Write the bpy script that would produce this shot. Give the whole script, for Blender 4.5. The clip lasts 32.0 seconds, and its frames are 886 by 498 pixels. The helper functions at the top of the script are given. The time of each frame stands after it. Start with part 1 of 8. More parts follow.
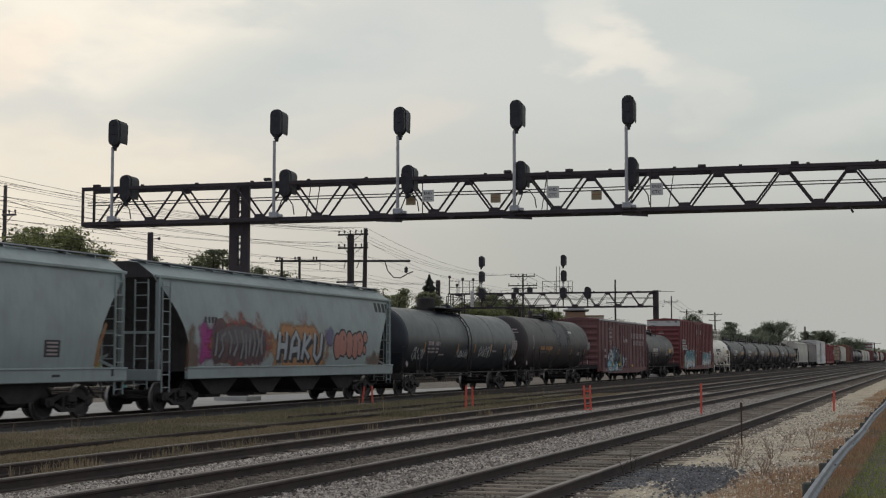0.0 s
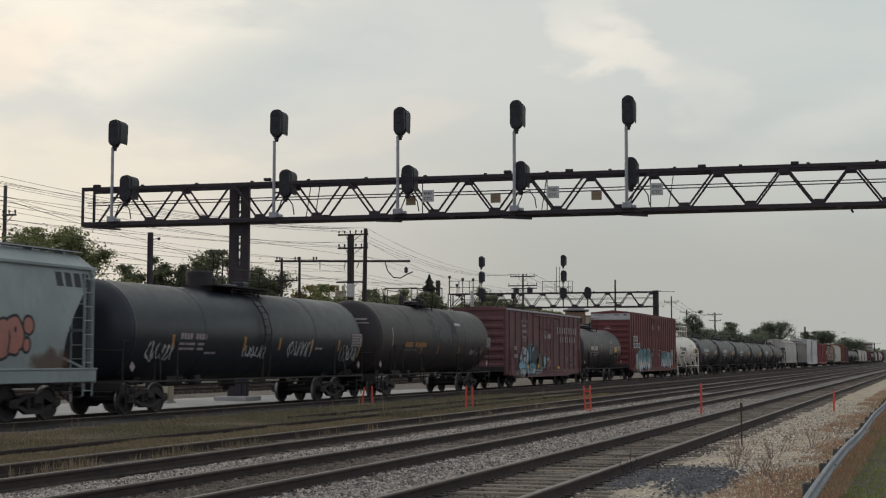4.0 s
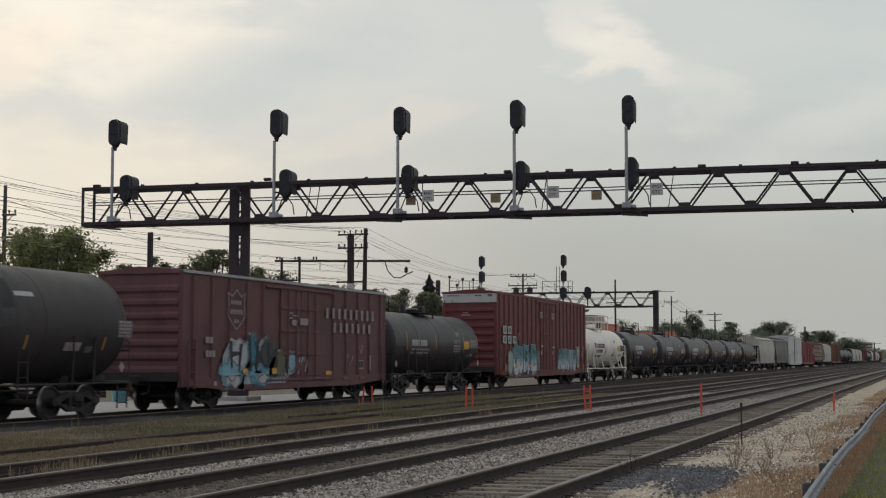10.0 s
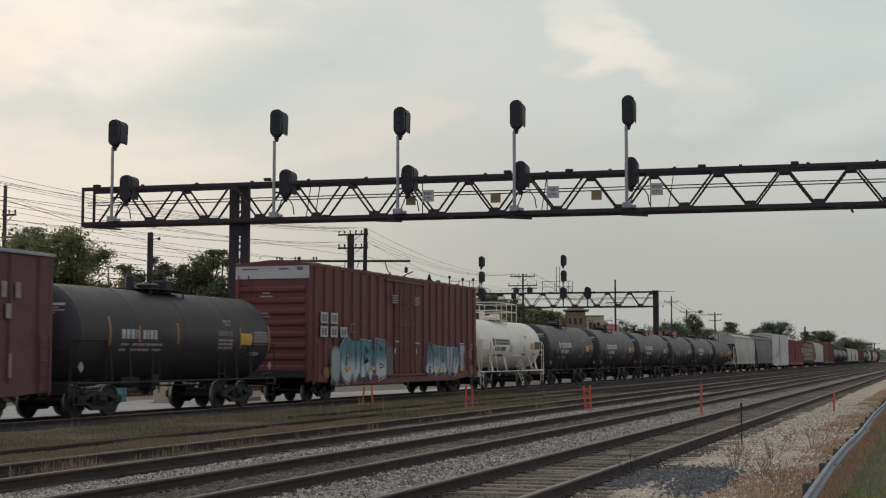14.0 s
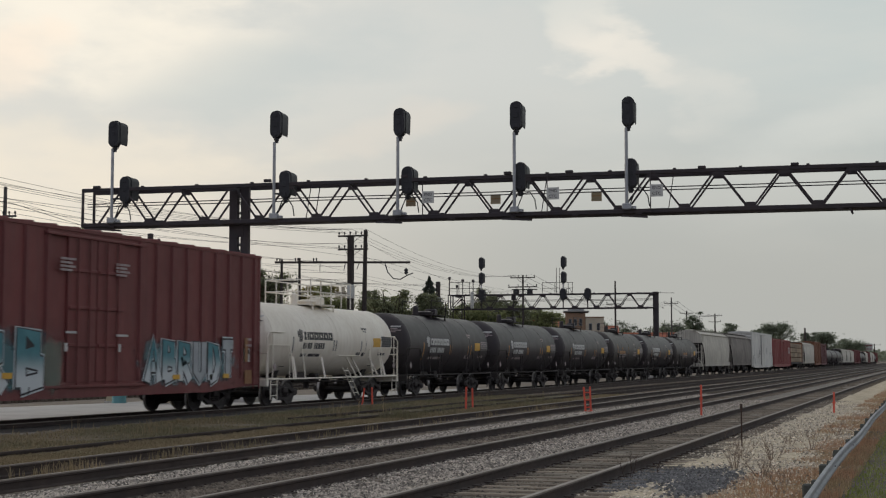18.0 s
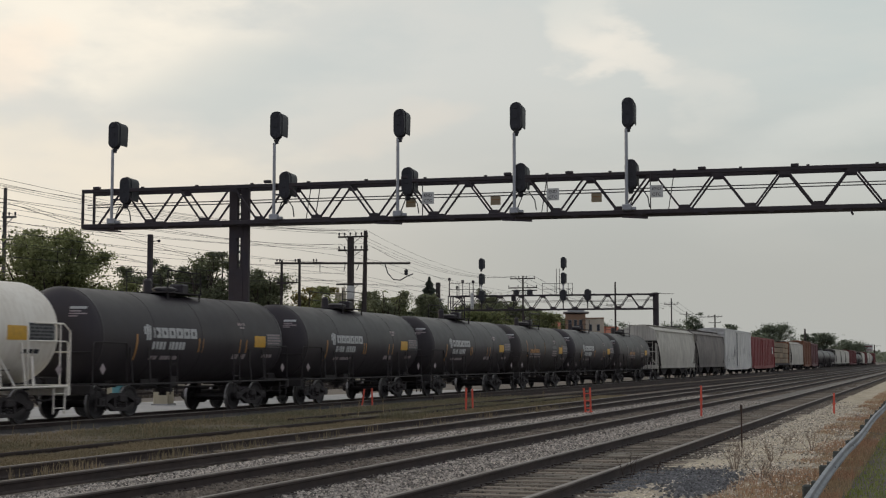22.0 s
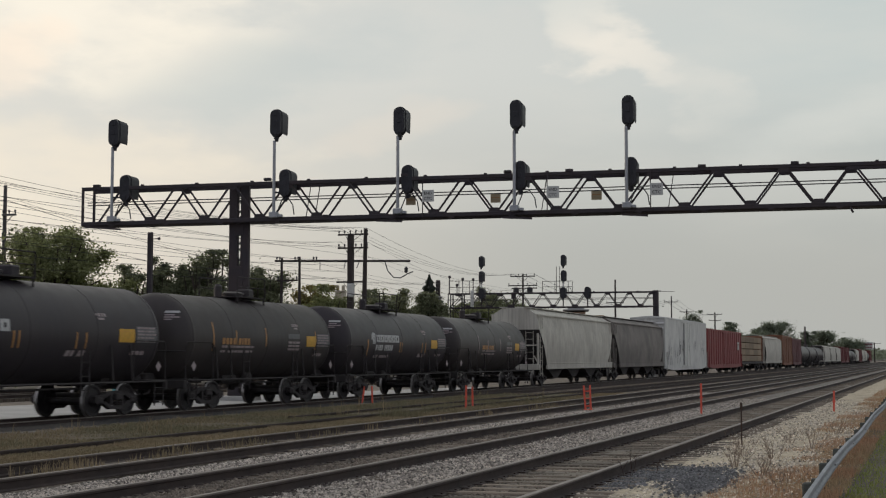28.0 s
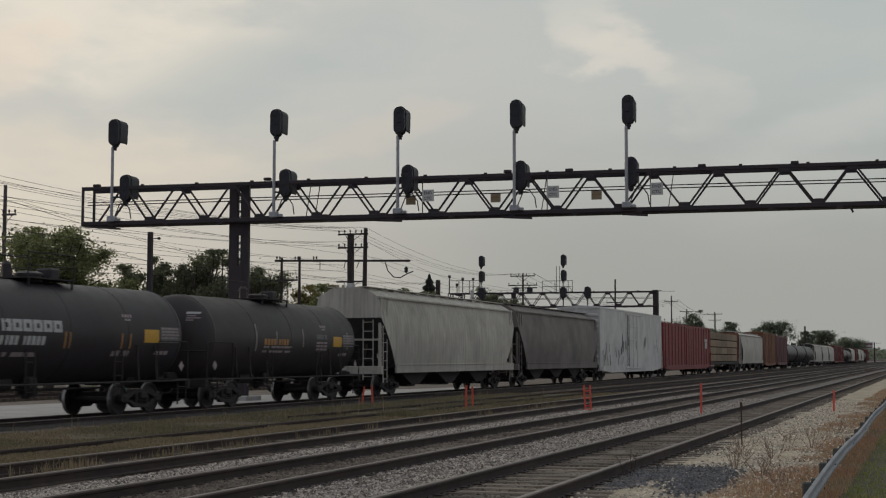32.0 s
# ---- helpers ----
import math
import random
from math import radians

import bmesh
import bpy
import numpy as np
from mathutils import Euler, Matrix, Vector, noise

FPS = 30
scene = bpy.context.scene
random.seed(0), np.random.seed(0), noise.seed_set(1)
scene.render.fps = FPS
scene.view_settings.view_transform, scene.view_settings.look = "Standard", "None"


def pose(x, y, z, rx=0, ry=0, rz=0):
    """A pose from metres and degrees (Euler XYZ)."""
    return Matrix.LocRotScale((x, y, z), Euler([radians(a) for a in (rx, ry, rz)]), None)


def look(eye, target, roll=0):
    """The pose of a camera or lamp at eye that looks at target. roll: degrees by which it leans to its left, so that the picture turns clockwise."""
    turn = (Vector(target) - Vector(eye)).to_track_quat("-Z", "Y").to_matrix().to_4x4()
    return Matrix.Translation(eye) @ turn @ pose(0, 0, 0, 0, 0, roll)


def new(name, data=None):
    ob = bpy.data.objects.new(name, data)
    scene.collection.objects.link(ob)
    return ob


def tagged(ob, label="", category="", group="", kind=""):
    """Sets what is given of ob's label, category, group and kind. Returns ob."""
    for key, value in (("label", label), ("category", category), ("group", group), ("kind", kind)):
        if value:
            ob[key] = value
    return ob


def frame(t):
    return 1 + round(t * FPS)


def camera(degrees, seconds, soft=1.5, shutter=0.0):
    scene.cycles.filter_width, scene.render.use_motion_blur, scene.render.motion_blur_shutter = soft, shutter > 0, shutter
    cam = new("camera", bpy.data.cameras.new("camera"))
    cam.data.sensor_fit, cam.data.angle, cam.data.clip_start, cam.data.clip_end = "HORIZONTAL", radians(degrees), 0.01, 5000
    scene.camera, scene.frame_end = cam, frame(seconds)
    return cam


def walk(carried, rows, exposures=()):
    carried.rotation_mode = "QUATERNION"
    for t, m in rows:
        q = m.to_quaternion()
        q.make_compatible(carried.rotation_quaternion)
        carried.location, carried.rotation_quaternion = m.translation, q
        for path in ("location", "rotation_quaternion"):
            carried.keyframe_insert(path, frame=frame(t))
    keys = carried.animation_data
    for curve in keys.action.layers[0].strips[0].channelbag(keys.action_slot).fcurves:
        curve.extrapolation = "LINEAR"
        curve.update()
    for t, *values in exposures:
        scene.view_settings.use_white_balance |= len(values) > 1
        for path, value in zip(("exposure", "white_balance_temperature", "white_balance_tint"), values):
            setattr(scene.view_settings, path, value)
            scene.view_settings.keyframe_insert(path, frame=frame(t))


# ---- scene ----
# The camera stands on a tripod beside the tracks; x is across the tracks, y along them, z = 0 at rail tops.
EYE = (0.0, 0.0, 1.513)
HEADING, PITCH = 19.094, 94.437


def tilt(px_down):
    """The camera's pose with a slight nod, in thousandths of its usual reach."""
    return pose(*EYE, PITCH + px_down * 0.02292, 0, HEADING)


cam = camera(34.82, 32.0, 1.18, 0.5)
walk(cam, [(t, tilt(n)) for t, n in (
    (0, 0), (6, 0.3), (8, 0), (13.5, 0), (15.5, 1.2), (17.2, 1.9), (18.7, 3.1), (20.2, 4.7), (21.3, 4.7), (22.5, 3.1),
    (23.8, 1.7), (25.4, 0.2), (27, 0), (30, 0), (32, -0.5))], [(0, 0.0), (31.8, 0.0), (32, -0.33)])

# ---- light ----
SUN_ELEVATION, SUN_ROTATION = 14.0, -75.0     # low, veiled, beyond the tracks
world = bpy.data.worlds.new("sky")
scene.world = world
world.use_nodes = True
wn, wl = world.node_tree.nodes, world.node_tree.links
wn.clear()


sky = wn.new("ShaderNodeTexSky")
sky.sky_type, sky.sun_disc = "NISHITA", False
sky.sun_elevation, sky.sun_rotation = radians(SUN_ELEVATION), radians(SUN_ROTATION)
sky.air_density, sky.dust_density, sky.ozone_density = 1.2, 3.0, 1.5
coord = wn.new("ShaderNodeTexCoord")
# the veil of cloud: paler and warmer towards the sun's side, greyer away from it
split = wn.new("ShaderNodeSeparateXYZ")
wl.new(coord.outputs["Generated"], split.inputs[0])


def wmath(op, a, b=0.0, clamp=False):
    n = wn.new("ShaderNodeMath")
    n.operation, n.use_clamp = op, clamp
    for socket, v in zip(n.inputs, (a, b)):
        if isinstance(v, (int, float)):
            socket.default_value = v
        else:
            wl.new(v, socket)
    return n.outputs[0]


def wmix(fac, a, b):
    n = wn.new("ShaderNodeMix")
    n.data_type = "RGBA"
    for socket, v in ((n.inputs[0], fac), (n.inputs[6], a), (n.inputs[7], b)):
        if isinstance(v, (int, float)):
            socket.default_value = v
        elif isinstance(v, tuple):
            socket.default_value = (*v, 1)
        else:
            wl.new(v, socket)
    return n.outputs[2]


def wnoise(scale, detail, stretch, seed):
    m = wn.new("ShaderNodeMapping")
    m.inputs["Scale"].default_value = stretch
    m.inputs["Location"].default_value = seed
    m.inputs["Rotation"].default_value = (0, radians(14), radians(20))
    wl.new(coord.outputs["Generated"], m.inputs[0])
    n = wn.new("ShaderNodeTexNoise")
    n.inputs["Scale"].default_value, n.inputs["Detail"].default_value = scale, detail
    n.inputs["Roughness"].default_value = 0.5
    wl.new(m.outputs[0], n.inputs["Vector"])
    return n.outputs["Fac"]


def wramp(x, low, high):
    n = wn.new("ShaderNodeMapRange")
    n.interpolation_type = "SMOOTHSTEP"
    n.inputs[1].default_value, n.inputs[2].default_value = low, high
    wl.new(x, n.inputs[0])
    return n.outputs[0]


RIGHT, UP, AHEAD = (0.945, 0.327, 0.0), (0.0253, -0.0731, 0.997), (-0.326, 0.942, 0.0774)


def wdot(v):
    n = wn.new("ShaderNodeVectorMath")
    n.operation = "DOT_PRODUCT"
    n.inputs[1].default_value = v
    wl.new(coord.outputs["Generated"], n.inputs[0])
    return n.outputs["Value"]


across, above = wdot(RIGHT), wdot(UP)
# ragged edges for the cloud banks
wob = wnoise(7.0, 6.0, (1.0, 1.0, 2.2), (0.7, 2.4, 5.1))
wob2 = wnoise(16.0, 5.0, (1.0, 1.0, 2.0), (3.7, 0.4, 1.1))
wob3 = wnoise(22.0, 7.0, (1.0, 1.0, 2.6), (2.2, 1.9, 0.4))
ragged = wmath("ADD", wmath("MULTIPLY", wmath("SUBTRACT", wob, 0.5), 0.17), wmath("MULTIPLY", wmath("SUBTRACT", wob2, 0.5), 0.07))


def bank(a, b, wide, high, lean=0.0):
    """A soft bank of cloud about a direction: a across, b above the middle of the view, with its half sizes and slant."""
    c, s = math.cos(radians(lean)), math.sin(radians(lean))
    u = wmath("ADD", wmath("SUBTRACT", across, a), ragged)
    v = wmath("ADD", wmath("SUBTRACT", above, b), wmath("MULTIPLY", ragged, 0.55))
    p = wmath("ADD", wmath("MULTIPLY", u, c / wide), wmath("MULTIPLY", v, s / wide))
    q = wmath("SUBTRACT", wmath("MULTIPLY", v, c / high), wmath("MULTIPLY", u, s / high))
    d = wmath("ADD", wmath("MULTIPLY", p, p), wmath("MULTIPLY", q, q))
    torn = wmath("ADD", wmath("SUBTRACT", 1.0, d), wmath("MULTIPLY", wmath("SUBTRACT", wob3, 0.5), 1.5))
    return wramp(torn, -0.25, 1.25)


west = wramp(across, -0.36, 0.12)
west.node.inputs[3].default_value, west.node.inputs[4].default_value = 1.0, 0.0
veil = wmix(west, (0.478, 0.484, 0.458), (0.85, 0.77, 0.665))
east = wramp(across, 0.02, 0.34)
zenith = wmix(east, (0.70, 0.708, 0.672), (0.595, 0.655, 0.64))
veil = wmix(wmath("MULTIPLY", wramp(above, -0.02, 0.14), 0.9), veil, zenith)
streaks = wramp(wnoise(5.0, 5.0, (1.0, 1.0, 4.0), (1.7, 0.4, 2.1)), 0.40, 0.70)
veil = wmix(wmath("MULTIPLY", wmath("MULTIPLY", streaks, wramp(above, -0.04, 0.10)), 0.35), veil, (0.78, 0.75, 0.68))
for a, b, wide, high, lean, amount, tone in (
        (-0.255, 0.165, 0.17, 0.055, -4, 0.95, (1.02, 0.94, 0.80)), (-0.315, 0.125, 0.07, 0.035, 10, 0.8, (1.05, 0.90, 0.74)),
        (-0.10, 0.13, 0.10, 0.03, 8, 0.55, (0.56, 0.61, 0.60)), (-0.26, 0.055, 0.18, 0.045, 3, 0.8, (0.92, 0.83, 0.69)),
        (0.10, 0.158, 0.06, 0.030, -38, 0.75, (0.92, 0.86, 0.76)), (0.125, 0.135, 0.05, 0.020, -38, 0.65, (0.92, 0.86, 0.76)), (0.165, 0.115, 0.06, 0.022, -20, 0.45, (0.80, 0.77, 0.70)), (0.06, 0.175, 0.05, 0.02, -25, 0.3, (0.82, 0.79, 0.71)),
        (-0.03, 0.088, 0.05, 0.014, 12, 0.5, (0.80, 0.73, 0.64)), (0.28, 0.09, 0.10, 0.018, 14, 0.35, (0.76, 0.76, 0.71)),
        (0.05, 0.19, 0.10, 0.04, -10, 0.4, (0.58, 0.65, 0.64)), (0.0, 0.30, 0.4, 0.06, 0, 0.5, (0.72, 0.72, 0.68))):
    veil = wmix(wmath("MULTIPLY", bank(a, b, wide, high, lean), amount), veil, tone)
# away from the bright west the veil is a cooler, darker grey
away = wramp(wdot(AHEAD), -0.1, 0.8)
veil = wmix(away, (0.45, 0.468, 0.545), veil)
back_blue = wn.new("ShaderNodeBackground")
back_blue.inputs["Strength"].default_value = 0.07
wl.new(sky.outputs[0], back_blue.inputs[0])
back_veil = wn.new("ShaderNodeBackground")
back_veil.inputs["Strength"].default_value = 1.03
wl.new(veil, back_veil.inputs[0])
both = wn.new("ShaderNodeMixShader")
both.inputs[0].default_value = 0.9
wl.new(back_blue.outputs[0], both.inputs[1])
wl.new(back_veil.outputs[0], both.inputs[2])
out = wn.new("ShaderNodeOutputWorld")
wl.new(both.outputs[0], out.inputs[0])

sun = new("sun", bpy.data.lights.new("sun", "SUN"))
sun.data.energy, sun.data.angle, sun.data.color = 0.6, radians(25), (1.0, 0.86, 0.68)
SUN_WAY = Vector((math.sin(radians(SUN_ROTATION)) * math.cos(radians(SUN_ELEVATION)),
                  math.cos(radians(SUN_ROTATION)) * math.cos(radians(SUN_ELEVATION)), math.sin(radians(SUN_ELEVATION))))
sun.matrix_world = look(SUN_WAY * 100, (0, 0, 0))

# ---- materials ----
def material(name, colour, rough=0.7, metal=0.0, second=None, scale=3.0, amount=0.5, grain=40.0, grain_amount=0.12, bump=0.15,
             bump_scale=30.0, streak=0.0, rust=None, rust_amount=0.0, vary=0.0, stretch=(1, 1, 1), island=0.0, spec=0.5, thin=0.0):
    """A surface with broad patches, fine grain, relief, and, where wanted, streaks that run down it, rust and a tone of its own for each piece."""
    m = bpy.data.materials.new(name)
    m.use_nodes = True
    n, l = m.node_tree.nodes, m.node_tree.links
    b = n["Principled BSDF"]
    b.inputs["Roughness"].default_value, b.inputs["Metallic"].default_value = rough, metal
    b.inputs["Specular IOR Level"].default_value = spec
    co = n.new("ShaderNodeTexCoord")
    mp = n.new("ShaderNodeMapping")
    mp.inputs["Scale"].default_value = stretch
    l.new(co.outputs["Object"], mp.inputs[0])

    def tex(sc, detail, vec=mp.outputs[0]):
        t = n.new("ShaderNodeTexNoise")
        t.inputs["Scale"].default_value, t.inputs["Detail"].default_value = sc, detail
        l.new(vec, t.inputs["Vector"])
        return t.outputs["Fac"]

    def ramp(x, low, high, top):
        r = n.new("ShaderNodeMapRange")
        r.inputs[1].default_value, r.inputs[2].default_value, r.inputs[4].default_value = low, high, top
        l.new(x, r.inputs[0])
        return r.outputs[0]

    def mix(fac, a, c, blend="MIX"):
        x = n.new("ShaderNodeMix")
        x.data_type, x.blend_type = "RGBA", blend
        for s, v in ((x.inputs[0], fac), (x.inputs[6], a), (x.inputs[7], c)):
            if isinstance(v, (int, float)):
                s.default_value = v
            elif isinstance(v, tuple):
                s.default_value = (*v, 1)
            else:
                l.new(v, s)
        return x.outputs[2]

    second = second or tuple(c * 0.6 for c in colour)
    col = mix(ramp(tex(scale, 4), 0.38, 0.66, amount), tuple(colour), second)
    if streak:
        sm = n.new("ShaderNodeMapping")
        sm.inputs["Scale"].default_value = (5.0, 5.0, 0.35)
        l.new(co.outputs["Object"], sm.inputs[0])
        col = mix(ramp(tex(1.6, 5, sm.outputs[0]), 0.42, 0.72, streak), col, second)
    if rust:
        col = mix(ramp(tex(scale * 2.7, 6), 0.56, 0.7, rust_amount), col, rust)
    col = mix(ramp(tex(grain, 3), 0.3, 0.7, grain_amount), col, tuple(c * 0.35 for c in colour))
    for source, amp in (("Object Info", vary), ("Geometry", island)):
        if amp:
            i = n.new("ShaderNodeObjectInfo" if source == "Object Info" else "ShaderNodeNewGeometry")
            h = n.new("ShaderNodeHueSaturation")
            r = n.new("ShaderNodeMapRange")
            r.inputs[3].default_value, r.inputs[4].default_value = 1 - amp, 1 + amp
            l.new(i.outputs["Random" if source == "Object Info" else "Random Per Island"], r.inputs[0])
            l.new(r.outputs[0], h.inputs["Value"])
            l.new(col, h.inputs["Color"])
            col = h.outputs[0]
    l.new(col, b.inputs["Base Color"])
    rr = n.new("ShaderNodeMapRange")
    rr.inputs[3].default_value, rr.inputs[4].default_value = max(0.05, rough - 0.12), min(1, rough + 0.12)
    l.new(tex(scale * 4, 3), rr.inputs[0])
    l.new(rr.outputs[0], b.inputs["Roughness"])
    if bump:
        u = n.new("ShaderNodeBump")
        u.inputs["Strength"].default_value, u.inputs["Distance"].default_value = bump, 0.02
        l.new(tex(bump_scale, 4), u.inputs["Height"])
        l.new(u.outputs[0], b.inputs["Normal"])
    if thin:
        # leaves and blades let some light through
        glass, both_ways = n.new("ShaderNodeBsdfTranslucent"), n.new("ShaderNodeMixShader")
        both_ways.inputs[0].default_value = thin
        l.new(col, glass.inputs["Color"])
        l.new(b.outputs[0], both_ways.inputs[1])
        l.new(glass.outputs[0], both_ways.inputs[2])
        l.new(both_ways.outputs[0], n["Material Output"].inputs["Surface"])
    return m


def mist(name, colour, centre, size, edge=0.45, square=2.0, most=1.0, second=None):
    """A soft cloud of sprayed paint: opaque in its middle, speckled and fading at its rim; centre and half size along y and z."""
    m = bpy.data.materials.new(name)
    m.use_nodes = True
    n, l = m.node_tree.nodes, m.node_tree.links
    b = n["Principled BSDF"]
    b.inputs["Roughness"].default_value = 0.65

    def op(kind, a, c=0.0):
        x = n.new("ShaderNodeMath")
        x.operation = kind
        for k, v in enumerate((a, c)):
            if isinstance(v, (int, float)):
                x.inputs[k].default_value = v
            else:
                l.new(v, x.inputs[k])
        return x.outputs[0]

    co, sp = n.new("ShaderNodeTexCoord"), n.new("ShaderNodeSeparateXYZ")
    l.new(co.outputs["Object"], sp.inputs[0])
    u = op("POWER", op("ABSOLUTE", op("DIVIDE", op("SUBTRACT", sp.outputs[1], centre[0]), size[0])), square)
    v = op("POWER", op("ABSOLUTE", op("DIVIDE", op("SUBTRACT", sp.outputs[2], centre[1]), size[1])), square)
    far = op("POWER", op("ADD", u, v), 1.0 / square)
    broad, fine = n.new("ShaderNodeTexNoise"), n.new("ShaderNodeTexNoise")
    for t, sc, d in ((broad, 1.8, 4.0), (fine, 26.0, 2.0)):
        t.inputs["Scale"].default_value, t.inputs["Detail"].default_value = sc, d
        l.new(co.outputs["Object"], t.inputs["Vector"])
    far = op("ADD", far, op("ADD", op("MULTIPLY", op("SUBTRACT", broad.outputs["Fac"], 0.5), 1.3), op("MULTIPLY", op("SUBTRACT", fine.outputs["Fac"], 0.5), 0.25)))
    r = n.new("ShaderNodeMapRange")
    r.interpolation_type = "SMOOTHSTEP"
    r.inputs[1].default_value, r.inputs[2].default_value, r.inputs[3].default_value, r.inputs[4].default_value = 1.0, 1.0 - edge, 0.0, most
    l.new(far, r.inputs[0])
    l.new(r.outputs[0], b.inputs["Alpha"])
    x = n.new("ShaderNodeMix")
    x.data_type = "RGBA"
    l.new(broad.outputs["Fac"], x.inputs[0])
    x.inputs[6].default_value, x.inputs[7].default_value = (*colour, 1), (*(second or tuple(c * 0.6 for c in colour)), 1)
    l.new(x.outputs[2], b.inputs["Base Color"])
    return m


M_DIRT = material("trackside_dirt", (0.17, 0.145, 0.115), 0.95, second=(0.085, 0.072, 0.058), scale=0.7, amount=0.8, grain=14, grain_amount=0.5, bump=0.6, bump_scale=18)
M_BALLAST = material("crushed_limestone", (0.25, 0.222, 0.188), 0.95, second=(0.12, 0.105, 0.088), scale=1.1, amount=0.7, grain=16, grain_amount=0.75, bump=1.0, bump_scale=16)
M_OILY = material("oil_darkened_ballast", (0.05, 0.045, 0.041), 0.9, second=(0.028, 0.025, 0.024), scale=1.5, amount=0.7, grain=18, grain_amount=0.6, bump=0.9, bump_scale=16)
M_BROWNBED = material("brown_stained_ballast", (0.235, 0.195, 0.15), 0.92, second=(0.11, 0.09, 0.072), scale=1.3, amount=0.7, grain=18, grain_amount=0.55, bump=0.9, bump_scale=16, island=0.4)
M_STONE = material("ballast_stone", (0.44, 0.39, 0.325), 0.9, second=(0.22, 0.195, 0.165), scale=4, amount=0.6, grain=30, bump=0.3, island=0.85)
M_FARBED = material("grey_far_ballast", (0.36, 0.325, 0.275), 0.95, second=(0.21, 0.185, 0.155), scale=1.3, amount=0.7, grain=14, grain_amount=0.4, bump=0.5, bump_scale=16)
M_SAND = material("pale_gravel_and_sand", (0.65, 0.555, 0.395), 0.95, second=(0.34, 0.28, 0.20), scale=1.6, amount=0.8, grain=13, grain_amount=0.6, bump=1.0, bump_scale=16)
M_PEBBLE = material("pale_pebbles", (0.58, 0.52, 0.42), 0.9, second=(0.4, 0.35, 0.28), scale=4, amount=0.6, grain=30, bump=0.3, island=0.8)
M_SLAG = material("dark_stone_patch", (0.19, 0.19, 0.188), 0.9, second=(0.075, 0.076, 0.076), scale=3, amount=0.6, grain=14, grain_amount=0.5, bump=1.0, bump_scale=16, island=0.6)
M_STEEL = material("rail_running_steel", (0.23, 0.20, 0.18), 0.5, 0.7, second=(0.12, 0.10, 0.085), scale=2, amount=0.5, grain_amount=0.05, bump=0.05)
M_RAILWEB = material("rusty_rail_web", (0.062, 0.045, 0.037), 0.9, second=(0.034, 0.027, 0.024), scale=1.5, amount=0.6, bump=0.2)
M_TIE = material("weathered_tie", (0.24, 0.195, 0.145), 0.92, second=(0.10, 0.08, 0.062), scale=3, amount=0.6, grain=60, grain_amount=0.3, bump=0.6, bump_scale=40, vary=0.45, stretch=(0.3, 2, 1))
M_IRON = material("sooty_painted_iron", (0.040, 0.033, 0.038), 0.75, second=(0.060, 0.043, 0.040), scale=1.2, amount=0.6, grain=25, bump=0.25)
M_HEAD = material("flat_black_signal_paint", (0.021, 0.021, 0.025), 0.6, second=(0.034, 0.033, 0.038), scale=2, amount=0.5, bump=0.1)
M_GALV = material("galvanised_steel", (0.42, 0.43, 0.44), 0.5, 0.55, second=(0.28, 0.29, 0.3), scale=2, amount=0.5, bump=0.1, streak=0.3)
M_GUARD = material("dull_galvanised_guardrail", (0.30, 0.315, 0.33), 0.6, 0.25, second=(0.18, 0.19, 0.20), scale=1.2, amount=0.6, bump=0.12, streak=0.4)
M_SIGN = material("faded_white_sign", (0.62, 0.62, 0.58), 0.6, second=(0.45, 0.44, 0.4), scale=3, amount=0.5)
M_TAN_SIGN = material("faded_tan_plate", (0.50, 0.40, 0.25), 0.6, second=(0.36, 0.28, 0.17), scale=3, amount=0.5)
M_INK = material("dark_lettering", (0.03, 0.03, 0.032), 0.6, bump=0)
M_ORANGE = material("orange_marker_paint", (0.78, 0.12, 0.075), 0.7, second=(0.6, 0.1, 0.05), scale=6, amount=0.5)
M_POLE = material("creosoted_pole_wood", (0.06, 0.048, 0.042), 0.9, second=(0.032, 0.027, 0.025), scale=2, amount=0.6, grain=50, bump=0.4, stretch=(3, 3, 0.3))
M_POLE_GREY = material("grey_weathered_pole_wood", (0.13, 0.12, 0.11), 0.9, second=(0.07, 0.064, 0.06), scale=2, amount=0.6, grain=50, bump=0.4, stretch=(3, 3, 0.3))
M_WIRE = material("dark_cable", (0.03, 0.03, 0.033), 0.7, bump=0)
M_BARK = material("bark", (0.075, 0.058, 0.045), 0.95, second=(0.04, 0.032, 0.026), scale=6, amount=0.6, grain=30, bump=0.8, stretch=(1, 1, 0.25))
M_LEAF = material("summer_leaves", (0.27, 0.29, 0.125), 0.6, second=(0.18, 0.20, 0.09), scale=0.8, amount=0.6, bump=0, island=0.4, thin=0.5)
M_LEAF_YELLOW = material("yellowing_leaves", (0.29, 0.24, 0.085), 0.6, second=(0.19, 0.17, 0.07), scale=0.8, amount=0.6, bump=0, island=0.4, thin=0.5)
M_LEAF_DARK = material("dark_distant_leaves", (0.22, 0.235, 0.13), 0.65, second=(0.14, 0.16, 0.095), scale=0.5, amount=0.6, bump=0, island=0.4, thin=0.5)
M_NEEDLE = material("spruce_needles", (0.085, 0.105, 0.075), 0.7, second=(0.055, 0.07, 0.052), scale=1, amount=0.6, bump=0, island=0.35, thin=0.2)
M_LAWN = material("mown_grass_soil", (0.20, 0.22, 0.07), 0.95, second=(0.20, 0.18, 0.075), scale=1.2, amount=0.6, grain=25, grain_amount=0.3, bump=0.5)
